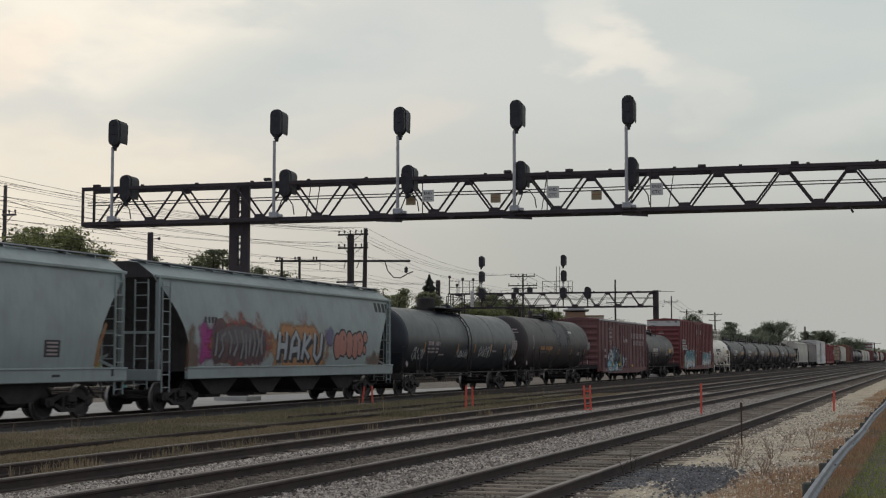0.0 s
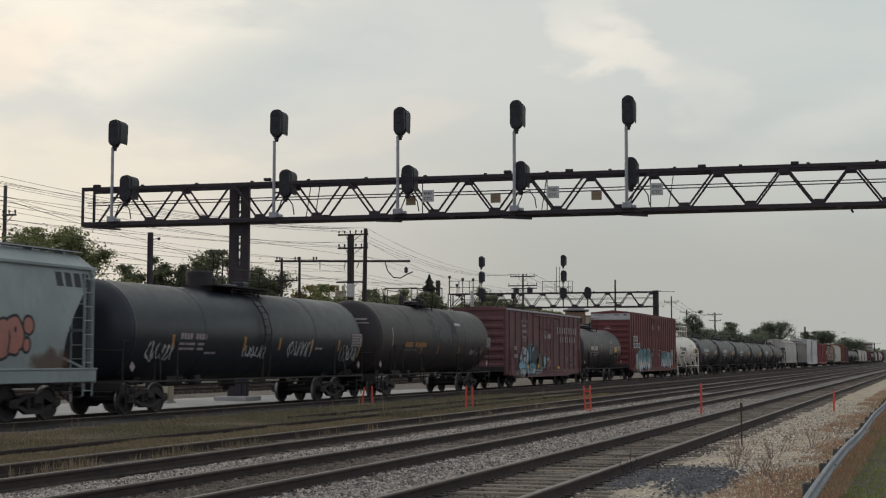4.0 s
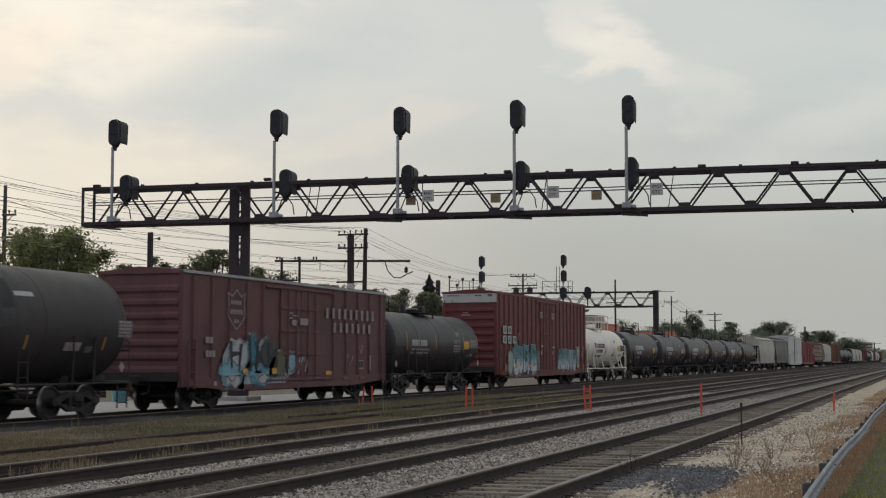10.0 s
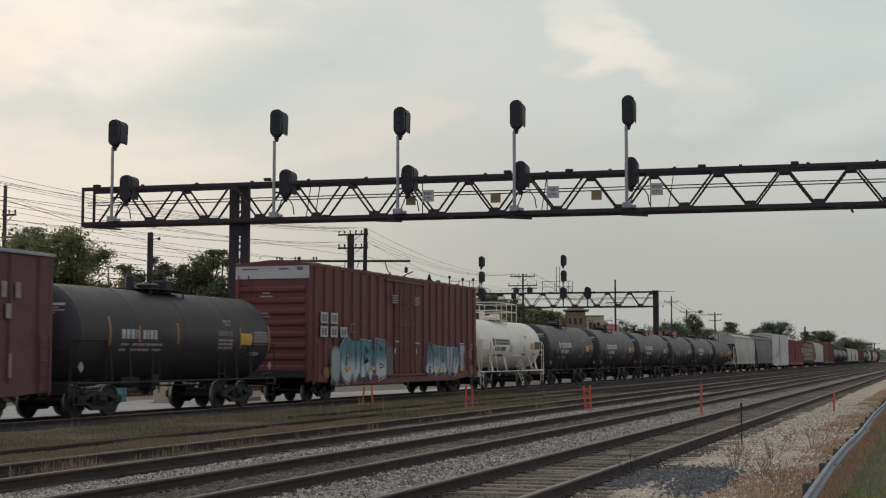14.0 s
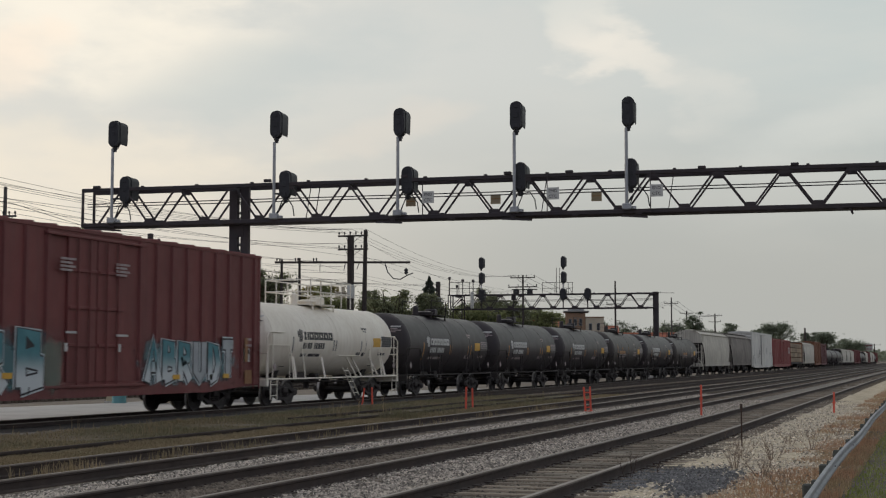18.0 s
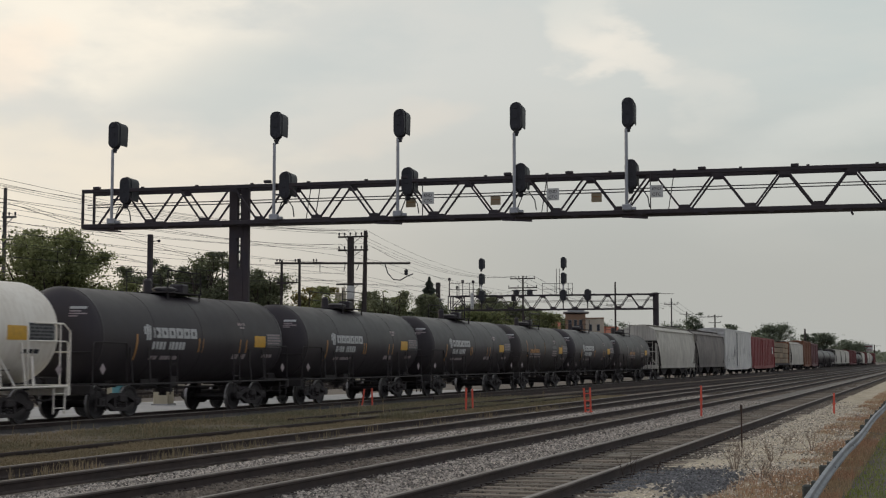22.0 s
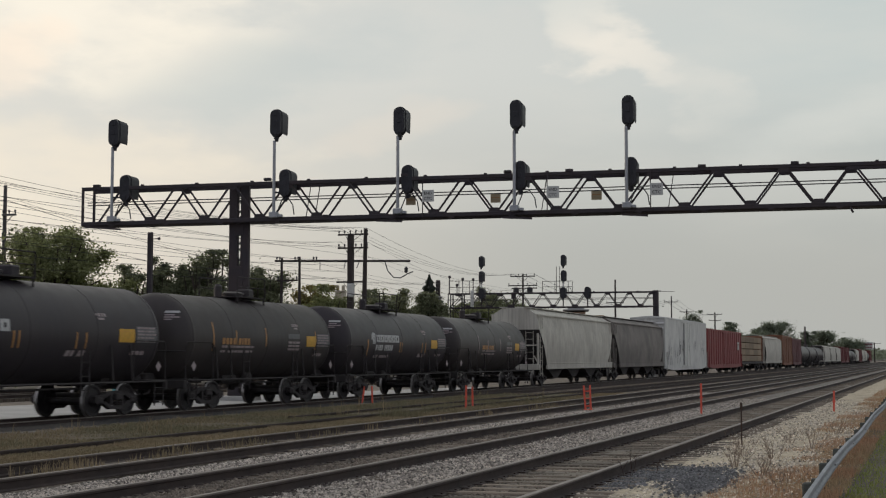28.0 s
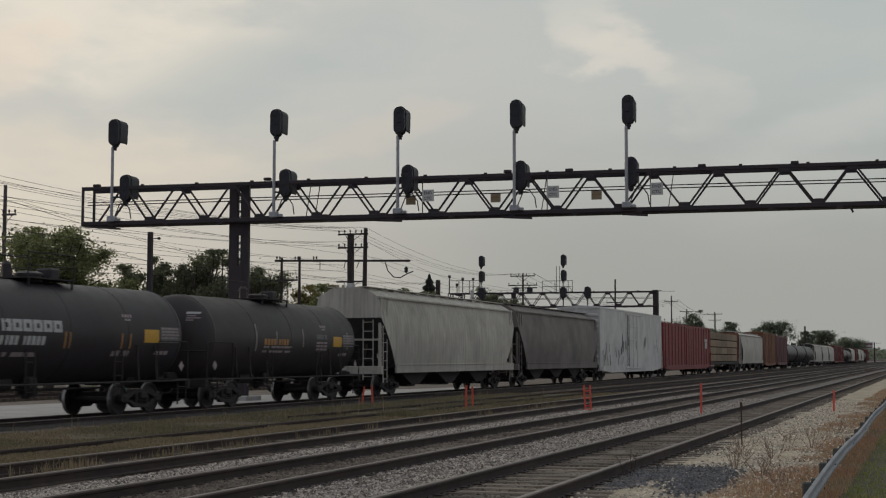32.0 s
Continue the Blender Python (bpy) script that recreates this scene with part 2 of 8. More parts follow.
M_GREEN = material("short_green_grass", (0.27, 0.31, 0.09), 0.8, second=(0.36, 0.31, 0.13), scale=0.5, amount=0.7, bump=0, island=0.2, thin=0.3)
M_GRASS = material("dull_green_grass_blades", (0.195, 0.18, 0.105), 0.8, second=(0.215, 0.18, 0.10), scale=0.8, amount=0.6, bump=0, island=0.15, thin=0.3)
M_DRY = material("dry_yellow_grass_blades", (0.32, 0.25, 0.15), 0.85, second=(0.24, 0.20, 0.115), scale=0.45, amount=0.8, bump=0, island=0.15, thin=0.3)
M_WEED = material("red_brown_dry_weeds", (0.46, 0.27, 0.16), 0.9, second=(0.50, 0.37, 0.235), scale=0.8, amount=0.6, bump=0, island=0.2, thin=0.25)
M_STALK = material("dark_dead_stalk", (0.07, 0.045, 0.034), 0.9, bump=0)
M_GRASSBED = material("weedy_track_soil", (0.16, 0.125, 0.078), 0.95, second=(0.095, 0.085, 0.05), scale=0.5, amount=0.9, grain=10, grain_amount=0.35, bump=0.6, bump_scale=14)
M_CONCRETE = material("pale_concrete_paving", (0.50, 0.49, 0.46), 0.9, second=(0.36, 0.35, 0.33), scale=0.8, amount=0.6, grain=20, grain_amount=0.25, bump=0.3)
M_BRICK = material("dull_orange_brick_wall", (0.33, 0.215, 0.135), 0.9, second=(0.25, 0.165, 0.11), scale=1.5, amount=0.6, grain=6, grain_amount=0.3)
M_STUCCO = material("beige_stucco", (0.52, 0.46, 0.35), 0.9, second=(0.40, 0.35, 0.27), scale=1.0, amount=0.5, grain=20)
M_ROOF_RED = material("red_tile_roofing", (0.46, 0.17, 0.10), 0.9, second=(0.32, 0.12, 0.08), scale=2, amount=0.6)
M_ROOF_GREY = material("grey_shingles", (0.14, 0.135, 0.13), 0.9, second=(0.09, 0.088, 0.085), scale=2, amount=0.6)
M_WINDOW = material("dark_window_glass", (0.03, 0.035, 0.04), 0.15, bump=0)
M_TEAL = material("teal_painted_cabinet", (0.11, 0.30, 0.32), 0.6, second=(0.08, 0.2, 0.22), scale=3, amount=0.5)
M_CREAM = material("cream_painted_cabinet", (0.50, 0.44, 0.30), 0.7, second=(0.38, 0.33, 0.24), scale=3, amount=0.5)
# rolling stock
M_HOP = material("pale_grey_hopper_paint", (0.31, 0.37, 0.35), 0.5, second=(0.20, 0.215, 0.21), scale=0.6, amount=0.45, streak=0.22, rust=(0.2, 0.11, 0.06), rust_amount=0.12, grain_amount=0.04, bump=0.04)
M_HOP_TAN = material("dusty_cream_grey_hopper_paint", (0.60, 0.575, 0.49), 0.75, second=(0.31, 0.285, 0.24), scale=0.5, amount=0.5, streak=0.75, rust=(0.22, 0.15, 0.1), rust_amount=0.2, grain_amount=0.06, bump=0.06)
M_HOP_DARK = material("grimy_brown_grey_hopper_paint", (0.25, 0.225, 0.195), 0.8, second=(0.12, 0.105, 0.095), scale=0.5, amount=0.7, streak=0.6, grain_amount=0.06, bump=0.06)
M_BLACK = material("dusty_black_tank_paint", (0.046, 0.040, 0.044), 0.45, second=(0.064, 0.055, 0.054), scale=0.5, amount=0.6, streak=0.35, grain_amount=0.05, bump=0.03, spec=0.22)
M_BLUEBLACK = material("blue_black_tank_paint", (0.027, 0.034, 0.042), 0.38, second=(0.026, 0.028, 0.032), scale=0.5, amount=0.5, streak=0.3, grain_amount=0.05, bump=0.03, spec=0.36)
M_BROWNBLACK = material("grimy_brown_black_tank_paint", (0.048, 0.042, 0.042), 0.48, second=(0.068, 0.058, 0.052), scale=0.5, amount=0.7, streak=0.5, grain_amount=0.05, bump=0.03, spec=0.25)
M_WHITE = material("soiled_white_tank_paint", (0.86, 0.81, 0.70), 0.45, second=(0.56, 0.48, 0.37), scale=0.6, amount=0.25, streak=0.35, grain_amount=0.03, bump=0.04)
M_WHITEBOX = material("soiled_white_boxcar_paint", (0.72, 0.71, 0.65), 0.65, second=(0.42, 0.41, 0.39), scale=0.8, amount=0.5, streak=0.5, bump=0.06)
M_MAROON = material("faded_maroon_boxcar_paint", (0.185, 0.078, 0.076), 0.7, second=(0.115, 0.058, 0.055), scale=0.5, amount=0.6, streak=0.5, rust=(0.075, 0.045, 0.038), rust_amount=0.4, grain_amount=0.06, bump=0.06)
M_REDBOX = material("red_brown_boxcar_paint", (0.19, 0.047, 0.043), 0.62, second=(0.115, 0.037, 0.035), scale=0.5, amount=0.5, streak=0.45, grain_amount=0.06, bump=0.06)
M_RED = material("bright_red_boxcar_paint", (0.25, 0.036, 0.034), 0.6, second=(0.16, 0.032, 0.03), scale=0.5, amount=0.5, streak=0.4, bump=0.05)
M_ORANGEBOX = material("orange_brown_boxcar_paint", (0.24, 0.105, 0.055), 0.7, second=(0.15, 0.07, 0.04), scale=0.5, amount=0.5, streak=0.4, bump=0.05)
M_LUMBER = material("stacked_tan_lumber", (0.30, 0.225, 0.145), 0.85, second=(0.2, 0.145, 0.095), scale=2, amount=0.5, bump=0.2, vary=0.25)
M_UNDER = material("grimy_running_gear", (0.036, 0.031, 0.029), 0.85, second=(0.058, 0.048, 0.043), scale=3, amount=0.6, grain=25, bump=0.3)
M_WHEEL = material("oily_wheel_steel", (0.030, 0.026, 0.025), 0.65, 0.2, second=(0.052, 0.044, 0.041), scale=4, amount=0.5, bump=0.15)
M_TREAD = material("polished_wheel_tread", (0.35, 0.33, 0.31), 0.4, 0.8, bump=0)
M_LETTER = material("chalky_white_stencil", (0.56, 0.56, 0.53), 0.7, second=(0.4, 0.4, 0.38), scale=5, amount=0.5, bump=0)
M_LETTER_PALE = material("worn_grey_pink_stencil", (0.40, 0.34, 0.33), 0.7, second=(0.28, 0.2, 0.19), scale=6, amount=0.6, bump=0)
M_YELLOW = material("yellow_reflector", (0.72, 0.40, 0.04), 0.5, second=(0.5, 0.28, 0.05), scale=8, amount=0.5, bump=0)
M_AMBER = material("dull_amber_stripe", (0.50, 0.25, 0.08), 0.5, bump=0)
M_RUSTSTAIN = material("rust_stain", (0.26, 0.13, 0.06), 0.8, second=(0.33, 0.2, 0.1), scale=4, amount=0.6, bump=0)
M_TAG_SILVER = material("silver_spray_paint", (0.40, 0.43, 0.44), 0.5, second=(0.26, 0.28, 0.30), scale=3, amount=0.6, bump=0)
M_TAG_DARK = material("black_spray_paint", (0.03, 0.028, 0.032), 0.6, bump=0)
M_TAG_RED = material("red_spray_paint", (0.25, 0.06, 0.075), 0.6, second=(0.16, 0.05, 0.07), scale=2.5, amount=0.7, bump=0)
M_TAG_MURK = material("dark_maroon_spray_paint", (0.075, 0.04, 0.045), 0.6, second=(0.17, 0.085, 0.085), scale=3, amount=0.7, bump=0)
M_TAG_SALMON = material("salmon_spray_paint", (0.46, 0.19, 0.14), 0.6, second=(0.36, 0.17, 0.14), scale=3, amount=0.6, bump=0)
M_TAG_FAINT = material("faint_red_spray_line", (0.30, 0.20, 0.20), 0.6, second=(0.33, 0.30, 0.30), scale=5, amount=0.7, bump=0)
# grime, darkened further to carry the shade at the hopper ends
M_GRIME_SHADE = material("grime_and_end_shade", (0.055, 0.05, 0.048), 0.8, second=(0.028, 0.025, 0.024), scale=1.0, amount=0.6, streak=0.5, bump=0.1)
# distance haze is mixed into this leaf colour, paler and greyer than near leaves
M_LEAF_FAR = material("far_leaves_haze_tint", (0.20, 0.23, 0.155), 0.7, second=(0.14, 0.165, 0.115), scale=0.3, amount=0.6, bump=0, island=0.3, thin=0.45)
M_TAG_GREY = material("smoky_grey_spray_paint", (0.27, 0.25, 0.25), 0.6, second=(0.2, 0.16, 0.17), scale=3, amount=0.7, bump=0)
M_DUSTBED = material("dusty_sand_filled_ballast", (0.23, 0.20, 0.155), 0.95, second=(0.085, 0.07, 0.055), scale=1.6, amount=0.8, grain=17, grain_amount=0.5, bump=0.9, bump_scale=18, island=0.45)
M_BRICKTRIM = material("pale_flat_roofing", (0.30, 0.30, 0.29), 0.9, second=(0.22, 0.22, 0.21), scale=1.5, amount=0.5)
M_TAG_PALE = material("white_spray_paint", (0.62, 0.66, 0.66), 0.6, second=(0.42, 0.5, 0.52), scale=3, amount=0.6, bump=0)
M_PALEWEED = material("pale_dry_verge_grass", (0.46, 0.34, 0.20), 0.9, second=(0.36, 0.26, 0.15), scale=0.6, amount=0.7, bump=0, island=0.2, thin=0.25)
M_POSTWOOD = material("weathered_green_grey_post", (0.115, 0.125, 0.11), 0.9, second=(0.075, 0.08, 0.07), scale=4, amount=0.6, grain=40, bump=0.3)
M_STALKTAN = material("grey_brown_dry_stalks", (0.27, 0.20, 0.145), 0.9, second=(0.2, 0.15, 0.11), scale=4, amount=0.6, bump=0)


# ---- mesh building ----
class Shape:
    """Points and faces that become one mesh."""

    def __init__(self):
        self.v, self.f = [], []

    def add(self, points, faces):
        k = len(self.v)
        self.v.extend([tuple(p) for p in points])
        self.f.extend([tuple(k + i for i in face) for face in faces])
        return self

    def box(self, centre, size, bevel=0.0, turn=None):
        """A box, its edges chamfered by bevel."""
        hx, hy, hz = (s / 2 for s in size)
        pts, faces = [], []
        if bevel <= 0:
            pts = [Vector((x * hx, y * hy, z * hz)) for x in (-1, 1) for y in (-1, 1) for z in (-1, 1)]
            faces = [(0, 1, 3, 2), (4, 6, 7, 5), (0, 4, 5, 1), (2, 3, 7, 6), (0, 2, 6, 4), (1, 5, 7, 3)]
        else:
            b = min(bevel, hx * 0.9, hy * 0.9, hz * 0.9)
            idx = {}
            for sx in (-1, 1):
                for sy in (-1, 1):
                    for sz in (-1, 1):
                        for a in range(3):
                            p = [sx * (hx - b), sy * (hy - b), sz * (hz - b)]
                            p[a] += (sx, sy, sz)[a] * b
                            idx[sx, sy, sz, a] = len(pts)
                            pts.append(Vector(p))
            sg = (-1, 1)
            for a in range(3):
                o = [i for i in range(3) if i != a]
                for s in sg:
                    key = []
                    for u, w in ((-1, -1), (1, -1), (1, 1), (-1, 1)):
                        q = [0, 0, 0]
                        q[a], q[o[0]], q[o[1]] = s, u, w
                        key.append(idx[(*q, a)])
                    faces.append(tuple(key if (s > 0) != (a == 1) else key[::-1]))
                    # the chamfers along axis a
                for u in sg:
                    for w in sg:
                        q0, q1 = [0, 0, 0], [0, 0, 0]
                        for q, e in ((q0, -1), (q1, 1)):
                            q[a], q[o[0]], q[o[1]] = e, u, w
                        quad = [idx[(*q0, o[0])], idx[(*q1, o[0])], idx[(*q1, o[1])], idx[(*q0, o[1])]]
                        faces.append(tuple(quad if (u * w > 0) == (a != 1) else quad[::-1]))
            for sx in sg:
                for sy in sg:
                    for sz in sg:
                        tri = [idx[sx, sy, sz, a] for a in range(3)]
                        faces.append(tuple(tri if sx * sy * sz > 0 else tri[::-1]))
        c = Vector(centre)
        return self.add([c + (turn @ p if turn else p) for p in pts], faces)

    def bar(self, p, q, w, h, bevel=0.0, up=(0, 0, 1)):
        """A squared bar from p to q, w wide and h high."""
        p, q = Vector(p), Vector(q)
        d = (q - p).normalized()
        side = d.cross(Vector(up))
        side = side.normalized() if side.length > 1e-4 else d.orthogonal().normalized()
        top = side.cross(d)
        turn = Matrix((side, d, top)).transposed()
        return self.box((p + q) / 2, (w, (q - p).length, h), bevel, turn)

    def tube(self, points, r, n=8, caps=True):
        """A round rod through points; r is one radius or one for each point."""
        points = [Vector(p) for p in points]
        radii = r if isinstance(r, (list, tuple)) else [r] * len(points)
        rings, pts, faces = [], [], []
        side = None
        for i, p in enumerate(points):
            d = (points[min(i + 1, len(points) - 1)] - points[max(i - 1, 0)]).normalized()
            side = d.orthogonal().normalized() if side is None else (side - d * side.dot(d)).normalized()
            other = d.cross(side)
            rings.append([len(pts) + j for j in range(n)])
            pts += [p + radii[i] * (side * math.cos(a) + other * math.sin(a)) for a in (2 * math.pi * j / n for j in range(n))]
        for a, b in zip(rings, rings[1:]):
            faces += [(a[j], a[(j + 1) % n], b[(j + 1) % n], b[j]) for j in range(n)]
        if caps:
            faces += [tuple(rings[0][::-1]), tuple(rings[-1])]
        return self.add(pts, faces)

    def turned(self, profile, axis="z", n=24, centre=(0, 0, 0)):
        """A form turned round an axis from (radius, place along it) pairs."""
        pts, faces = [], []
        for r, h in profile:
            for j in range(n):
                a = 2 * math.pi * j / n
                u, w = r * math.cos(a), r * math.sin(a)
                p = {"z": (u, w, h), "y": (w, h, u), "x": (h, u, w)}[axis]
                pts.append(Vector(p) + Vector(centre))
        for i in range(len(profile) - 1):
            for j in range(n):
                faces.append((i * n + j, i * n + (j + 1) % n, (i + 1) * n + (j + 1) % n, (i + 1) * n + j))
        faces += [tuple(range(n))[::-1], tuple((len(profile) - 1) * n + j for j in range(n))]
        return self.add(pts, faces)

    def prism(self, outline, axis, low, high):
        """An outline of (a, b) pairs pulled along an axis: x (a=y, b=z), y (a=x, b=z) or z (a=x, b=y)."""
        put = {"x": lambda a, b, h: (h, a, b), "y": lambda a, b, h: (a, h, b), "z": lambda a, b, h: (a, b, h)}[axis]
        n = len(outline)
        pts = [put(a, b, low) for a, b in outline] + [put(a, b, high) for a, b in outline]
        faces = [tuple(range(n))[::-1], tuple(range(n, 2 * n))]
        faces += [(i, (i + 1) % n, n + (i + 1) % n, n + i) for i in range(n)]
        return self.add(pts, faces)

    def mesh(self, name, mat, smooth=35):
        me = bpy.data.meshes.new(name)
        me.from_pydata(self.v, [], self.f)
        if len(self.f) < 60000:
            b = bmesh.new()
            b.from_mesh(me)
            bmesh.ops.recalc_face_normals(b, faces=b.faces)
            b.to_mesh(me)
            b.free()
        if smooth:
            me.polygons.foreach_set("use_smooth", [True] * len(me.polygons))
            me.set_sharp_from_angle(angle=radians(smooth))
        me.materials.append(mat)
        me.update()
        return me


def part(name, shape, mat, parent=None, label="", at=None, smooth=35):
    """One mesh object, under a thing or a part."""
    ob = new(name, shape if isinstance(shape, bpy.types.Mesh) else shape.mesh(name, mat, smooth))
    ob.parent = parent
    if at is not None:
        ob.matrix_basis = at
    return tagged(ob, label)


def thing(name, label, category, at=None, group="", kind=""):
    """An empty at a thing's base, which carries its parts."""
    ob = new(name)
    ob.empty_display_size = 0.2
    if at is not None:
        ob.matrix_basis = at
    return tagged(ob, label, category, group, kind)


def lettering(text, size, depth=0.004, spacing=1.0):
    """A mesh of flat letters in the built-in font, facing +x, running along +y, centred."""
    cu = bpy.data.curves.new("letters", "FONT")
    cu.body, cu.size, cu.extrude, cu.space_character = text, size, depth, spacing
    cu.align_x, cu.align_y = "CENTER", "CENTER"
    ob = bpy.data.objects.new("letters", cu)
    scene.collection.objects.link(ob)
    bpy.context.view_layer.update()
    me = bpy.data.meshes.new_from_object(ob.evaluated_get(bpy.context.evaluated_depsgraph_get()))
    bpy.data.objects.remove(ob)
    me.transform(Matrix(((0, 0, 1, 0), (1, 0, 0, 0), (0, 1, 0, 0), (0, 0, 0, 1))))
    return me

# ---- ground and tracks ----
TRACKS = {"track_near": -5.07, "track_second": -8.5, "track_third": -11.93, "track_fourth": -15.3, "track_fifth": -19.4, "track_train": -23.3,
          "track_express": -37.4, "track_suburban": -41.6}


TRAIN_Z = -0.13      # the freight line lies a little lower than the others


def soil(x, y):
    """The height of the bare ground."""
    base = -0.34
    if x > -1.6:
        base += 0.05 * min(1, x + 1.6)
    if -26 < x < -3.6:
        base += 0.05
    return base


def strip(name, label, x0, x1, y0, y1, z, mat, edge=0.15, rows=160, crown=0.0, kind="structure", lumps=0.02):
    """A laid strip along the tracks, with wavering edges and a slightly uneven top."""
    s, cols = Shape(), 7
    for i in range(rows + 1):
        y = y0 + (y1 - y0) * (i / rows) ** 2.2
        wa, wb = (edge * noise.noise(Vector((y * 0.35, k, len(name) * 1.7))) + edge * 0.6 * noise.noise(Vector((y * 1.6, k, 3.1))) for k in (0.3, 7.9))
        for j in range(cols + 1):
            u = j / cols
            x = (x0 + wa) * (1 - u) + (x1 + wb) * u
            fall = min(1.0, min(u, 1 - u) * 5)
            s.v.append((x, y, z - 0.06 * (1 - fall) + crown * fall + lumps * noise.noise(Vector((x * 2.3, y * 2.3, 0.5)))))
    w = cols + 1
    s.f = [(i * w + j, i * w + j + 1, (i + 1) * w + j + 1, (i + 1) * w + j) for i in range(rows) for j in range(cols)]
    ob = part(name, s, mat, smooth=60)
    return tagged(ob, label, name.replace("_", " ").split()[0], kind=kind)


ground = Shape()
gx = [-4500, -900, -300, -120, -60, -45, -36, -31, -26, -20, -14, -9, -6, -4, -3.2, -2.4, -1.6, -0.6, 1, 4, 12, 60, 300, 900, 4500]
gy = [-900, -100, -20, 0, 6, 10, 14, 18, 22, 27, 33, 40, 50, 65, 90, 130, 200, 320, 500, 900, 2000, 4800]
ground.v = [(x, y, soil(x, y)) for y in gy for x in gx]
ground.f = [(i * len(gx) + j, i * len(gx) + j + 1, (i + 1) * len(gx) + j + 1, (i + 1) * len(gx) + j) for i in range(len(gy) - 1) for j in range(len(gx) - 1)]
tagged(part("ground", ground, M_DIRT, smooth=60), "bare brown trackside earth", "ground", kind="structure")

strip("lawn", "mown green grass beyond the guardrail", -1.2, 60, 4, 160, -0.27, M_LAWN, 0.2)
strip("gravel_verge", "pale sandy gravel between rail and weeds", -4.85, -1.5, 6, 320, -0.17, M_SAND, 0.1, lumps=0.04)
strip("ballast_bed", "pale crushed stone ballast", -11.3, -4.3, 4, 1800, -0.165, M_BALLAST, 0.12, lumps=0.022)
strip("third_bed", "stained ballast with weeds under the third track", -13.2, -11.15, 4, 1800, -0.17, M_BROWNBED, 0.15, lumps=0.04)
strip("weedy_bed", "disused track bed grown over with dry grass", -19.2, -13.0, 4, 62, -0.085, M_GRASSBED, 0.2, lumps=0.05)
strip("far_bed", "stained ballast under the disused tracks", -19.0, -12.7, 50, 1800, -0.18, M_FARBED, 0.15, lumps=0.03)
strip("train_bed", "oil-blackened ballast under the train", -25.6, -19.0, 4, 1800, -0.235, M_OILY, 0.15, lumps=0.03)
strip("paving", "pale concrete roadway beyond the train", -34.0, -25.8, 4, 84, -0.23, M_CONCRETE, 0.05, lumps=0.005)
for v in bpy.data.objects["paving"].data.vertices:
    v.co.x = max(v.co.x, -33.0 + 0.15 * max(0.0, v.co.y - 44.0))
strip("express_bed", "dark ballast under the far electric lines", -45.0, -25.7, 4, 1500, -0.285, M_BROWNBED, 0.1, lumps=0.03)
strip("edge_gravel", "thin pale gravel along the edge of the black train bed", -19.45, -18.75, 12, 62, -0.105, M_BALLAST, 0.25, lumps=0.05)
for x, y0, w in ((-17.4, 54, 0.9), (-13.5, 60, 1.15), (-21.3, 70, 0.5)):
    strip("ballast_ribbon", "pale stone ballast between two tracks", x - w / 2, x + w / 2, y0, 1800, -0.2, M_BALLAST, 0.25)
for key in ("track_near", "track_second", "track_third"):
    x = TRACKS[key]
    near_one = key == "track_near"
    strip("oily_bed", "dusty ballast between the rails" if near_one else "oil-darkened ballast between the rails", x - 0.86, x + 0.86, 4, 90 if near_one else 1800, -0.162, M_DUSTBED if near_one else M_BROWNBED, 0.04, lumps=0.03)
strip("oily_bed", "oil-darkened ballast between the rails", -5.93, -4.21, 86, 1800, -0.158, M_BROWNBED, 0.04, lumps=0.03)


def rail_head(x):
    return [(x - 0.036, 0.0), (x + 0.036, 0.0), (x + 0.037, -0.018), (x - 0.037, -0.018)]


def rail_web(x):
    return [(x - 0.036, -0.018), (x + 0.036, -0.018), (x + 0.034, -0.042), (x + 0.009, -0.055), (x + 0.009, -0.135), (x + 0.07, -0.155),
            (x + 0.07, -0.17), (x - 0.07, -0.17), (x - 0.07, -0.155), (x - 0.009, -0.135), (x - 0.009, -0.055), (x - 0.034, -0.042)]


# ties stand a little proud of the dust
tie_mesh = Shape().box((0, 0, 0), (2.55, 0.22, 0.17), 0.018).mesh("tie", M_TIE, 0)
plate_mesh = Shape().box((0, 0, 0), (0.32, 0.18, 0.014), 0.004).box((0.11, 0.05, 0.012), (0.03, 0.03, 0.02)).box((-0.11, -0.05, 0.012), (0.03, 0.03, 0.02)).mesh("tie_plate", M_RAILWEB, 0)
rng = random.Random(5)


def lay_track(name, x, label, ties_from, ties_to, rusty=False, end=1800.0, start=-10.0):
    """A line: two rails in webs and worn heads, ties one by one where the camera stands near, and the far ones as one piece."""
    t = thing(name, label, "railway track", kind="structure")
    for side in (-0.7545, 0.7545):
        part("rail", Shape().prism(rail_web(x + side), "y", start, end), M_RAILWEB, t, smooth=0)
        part("rail_head", Shape().prism(rail_head(x + side), "y", start, end), M_RAILWEB if rusty else M_STEEL, t, smooth=0)
    y, far = ties_from, Shape()
    while y < 260:
        m = pose(x + rng.uniform(-0.04, 0.04), y + rng.uniform(-0.025, 0.025), -0.226 - rng.uniform(0, 0.016), 0, 0, rng.uniform(-1.2, 1.2))
        if y < ties_to:
            part("tie", tie_mesh, None, t, at=m)
        else:
            far.box(m.translation, (2.55, 0.22, 0.17))
        y += 0.53
    part("far_ties", far, M_TIE, t, smooth=0)["kind"] = "stuff"
    return t


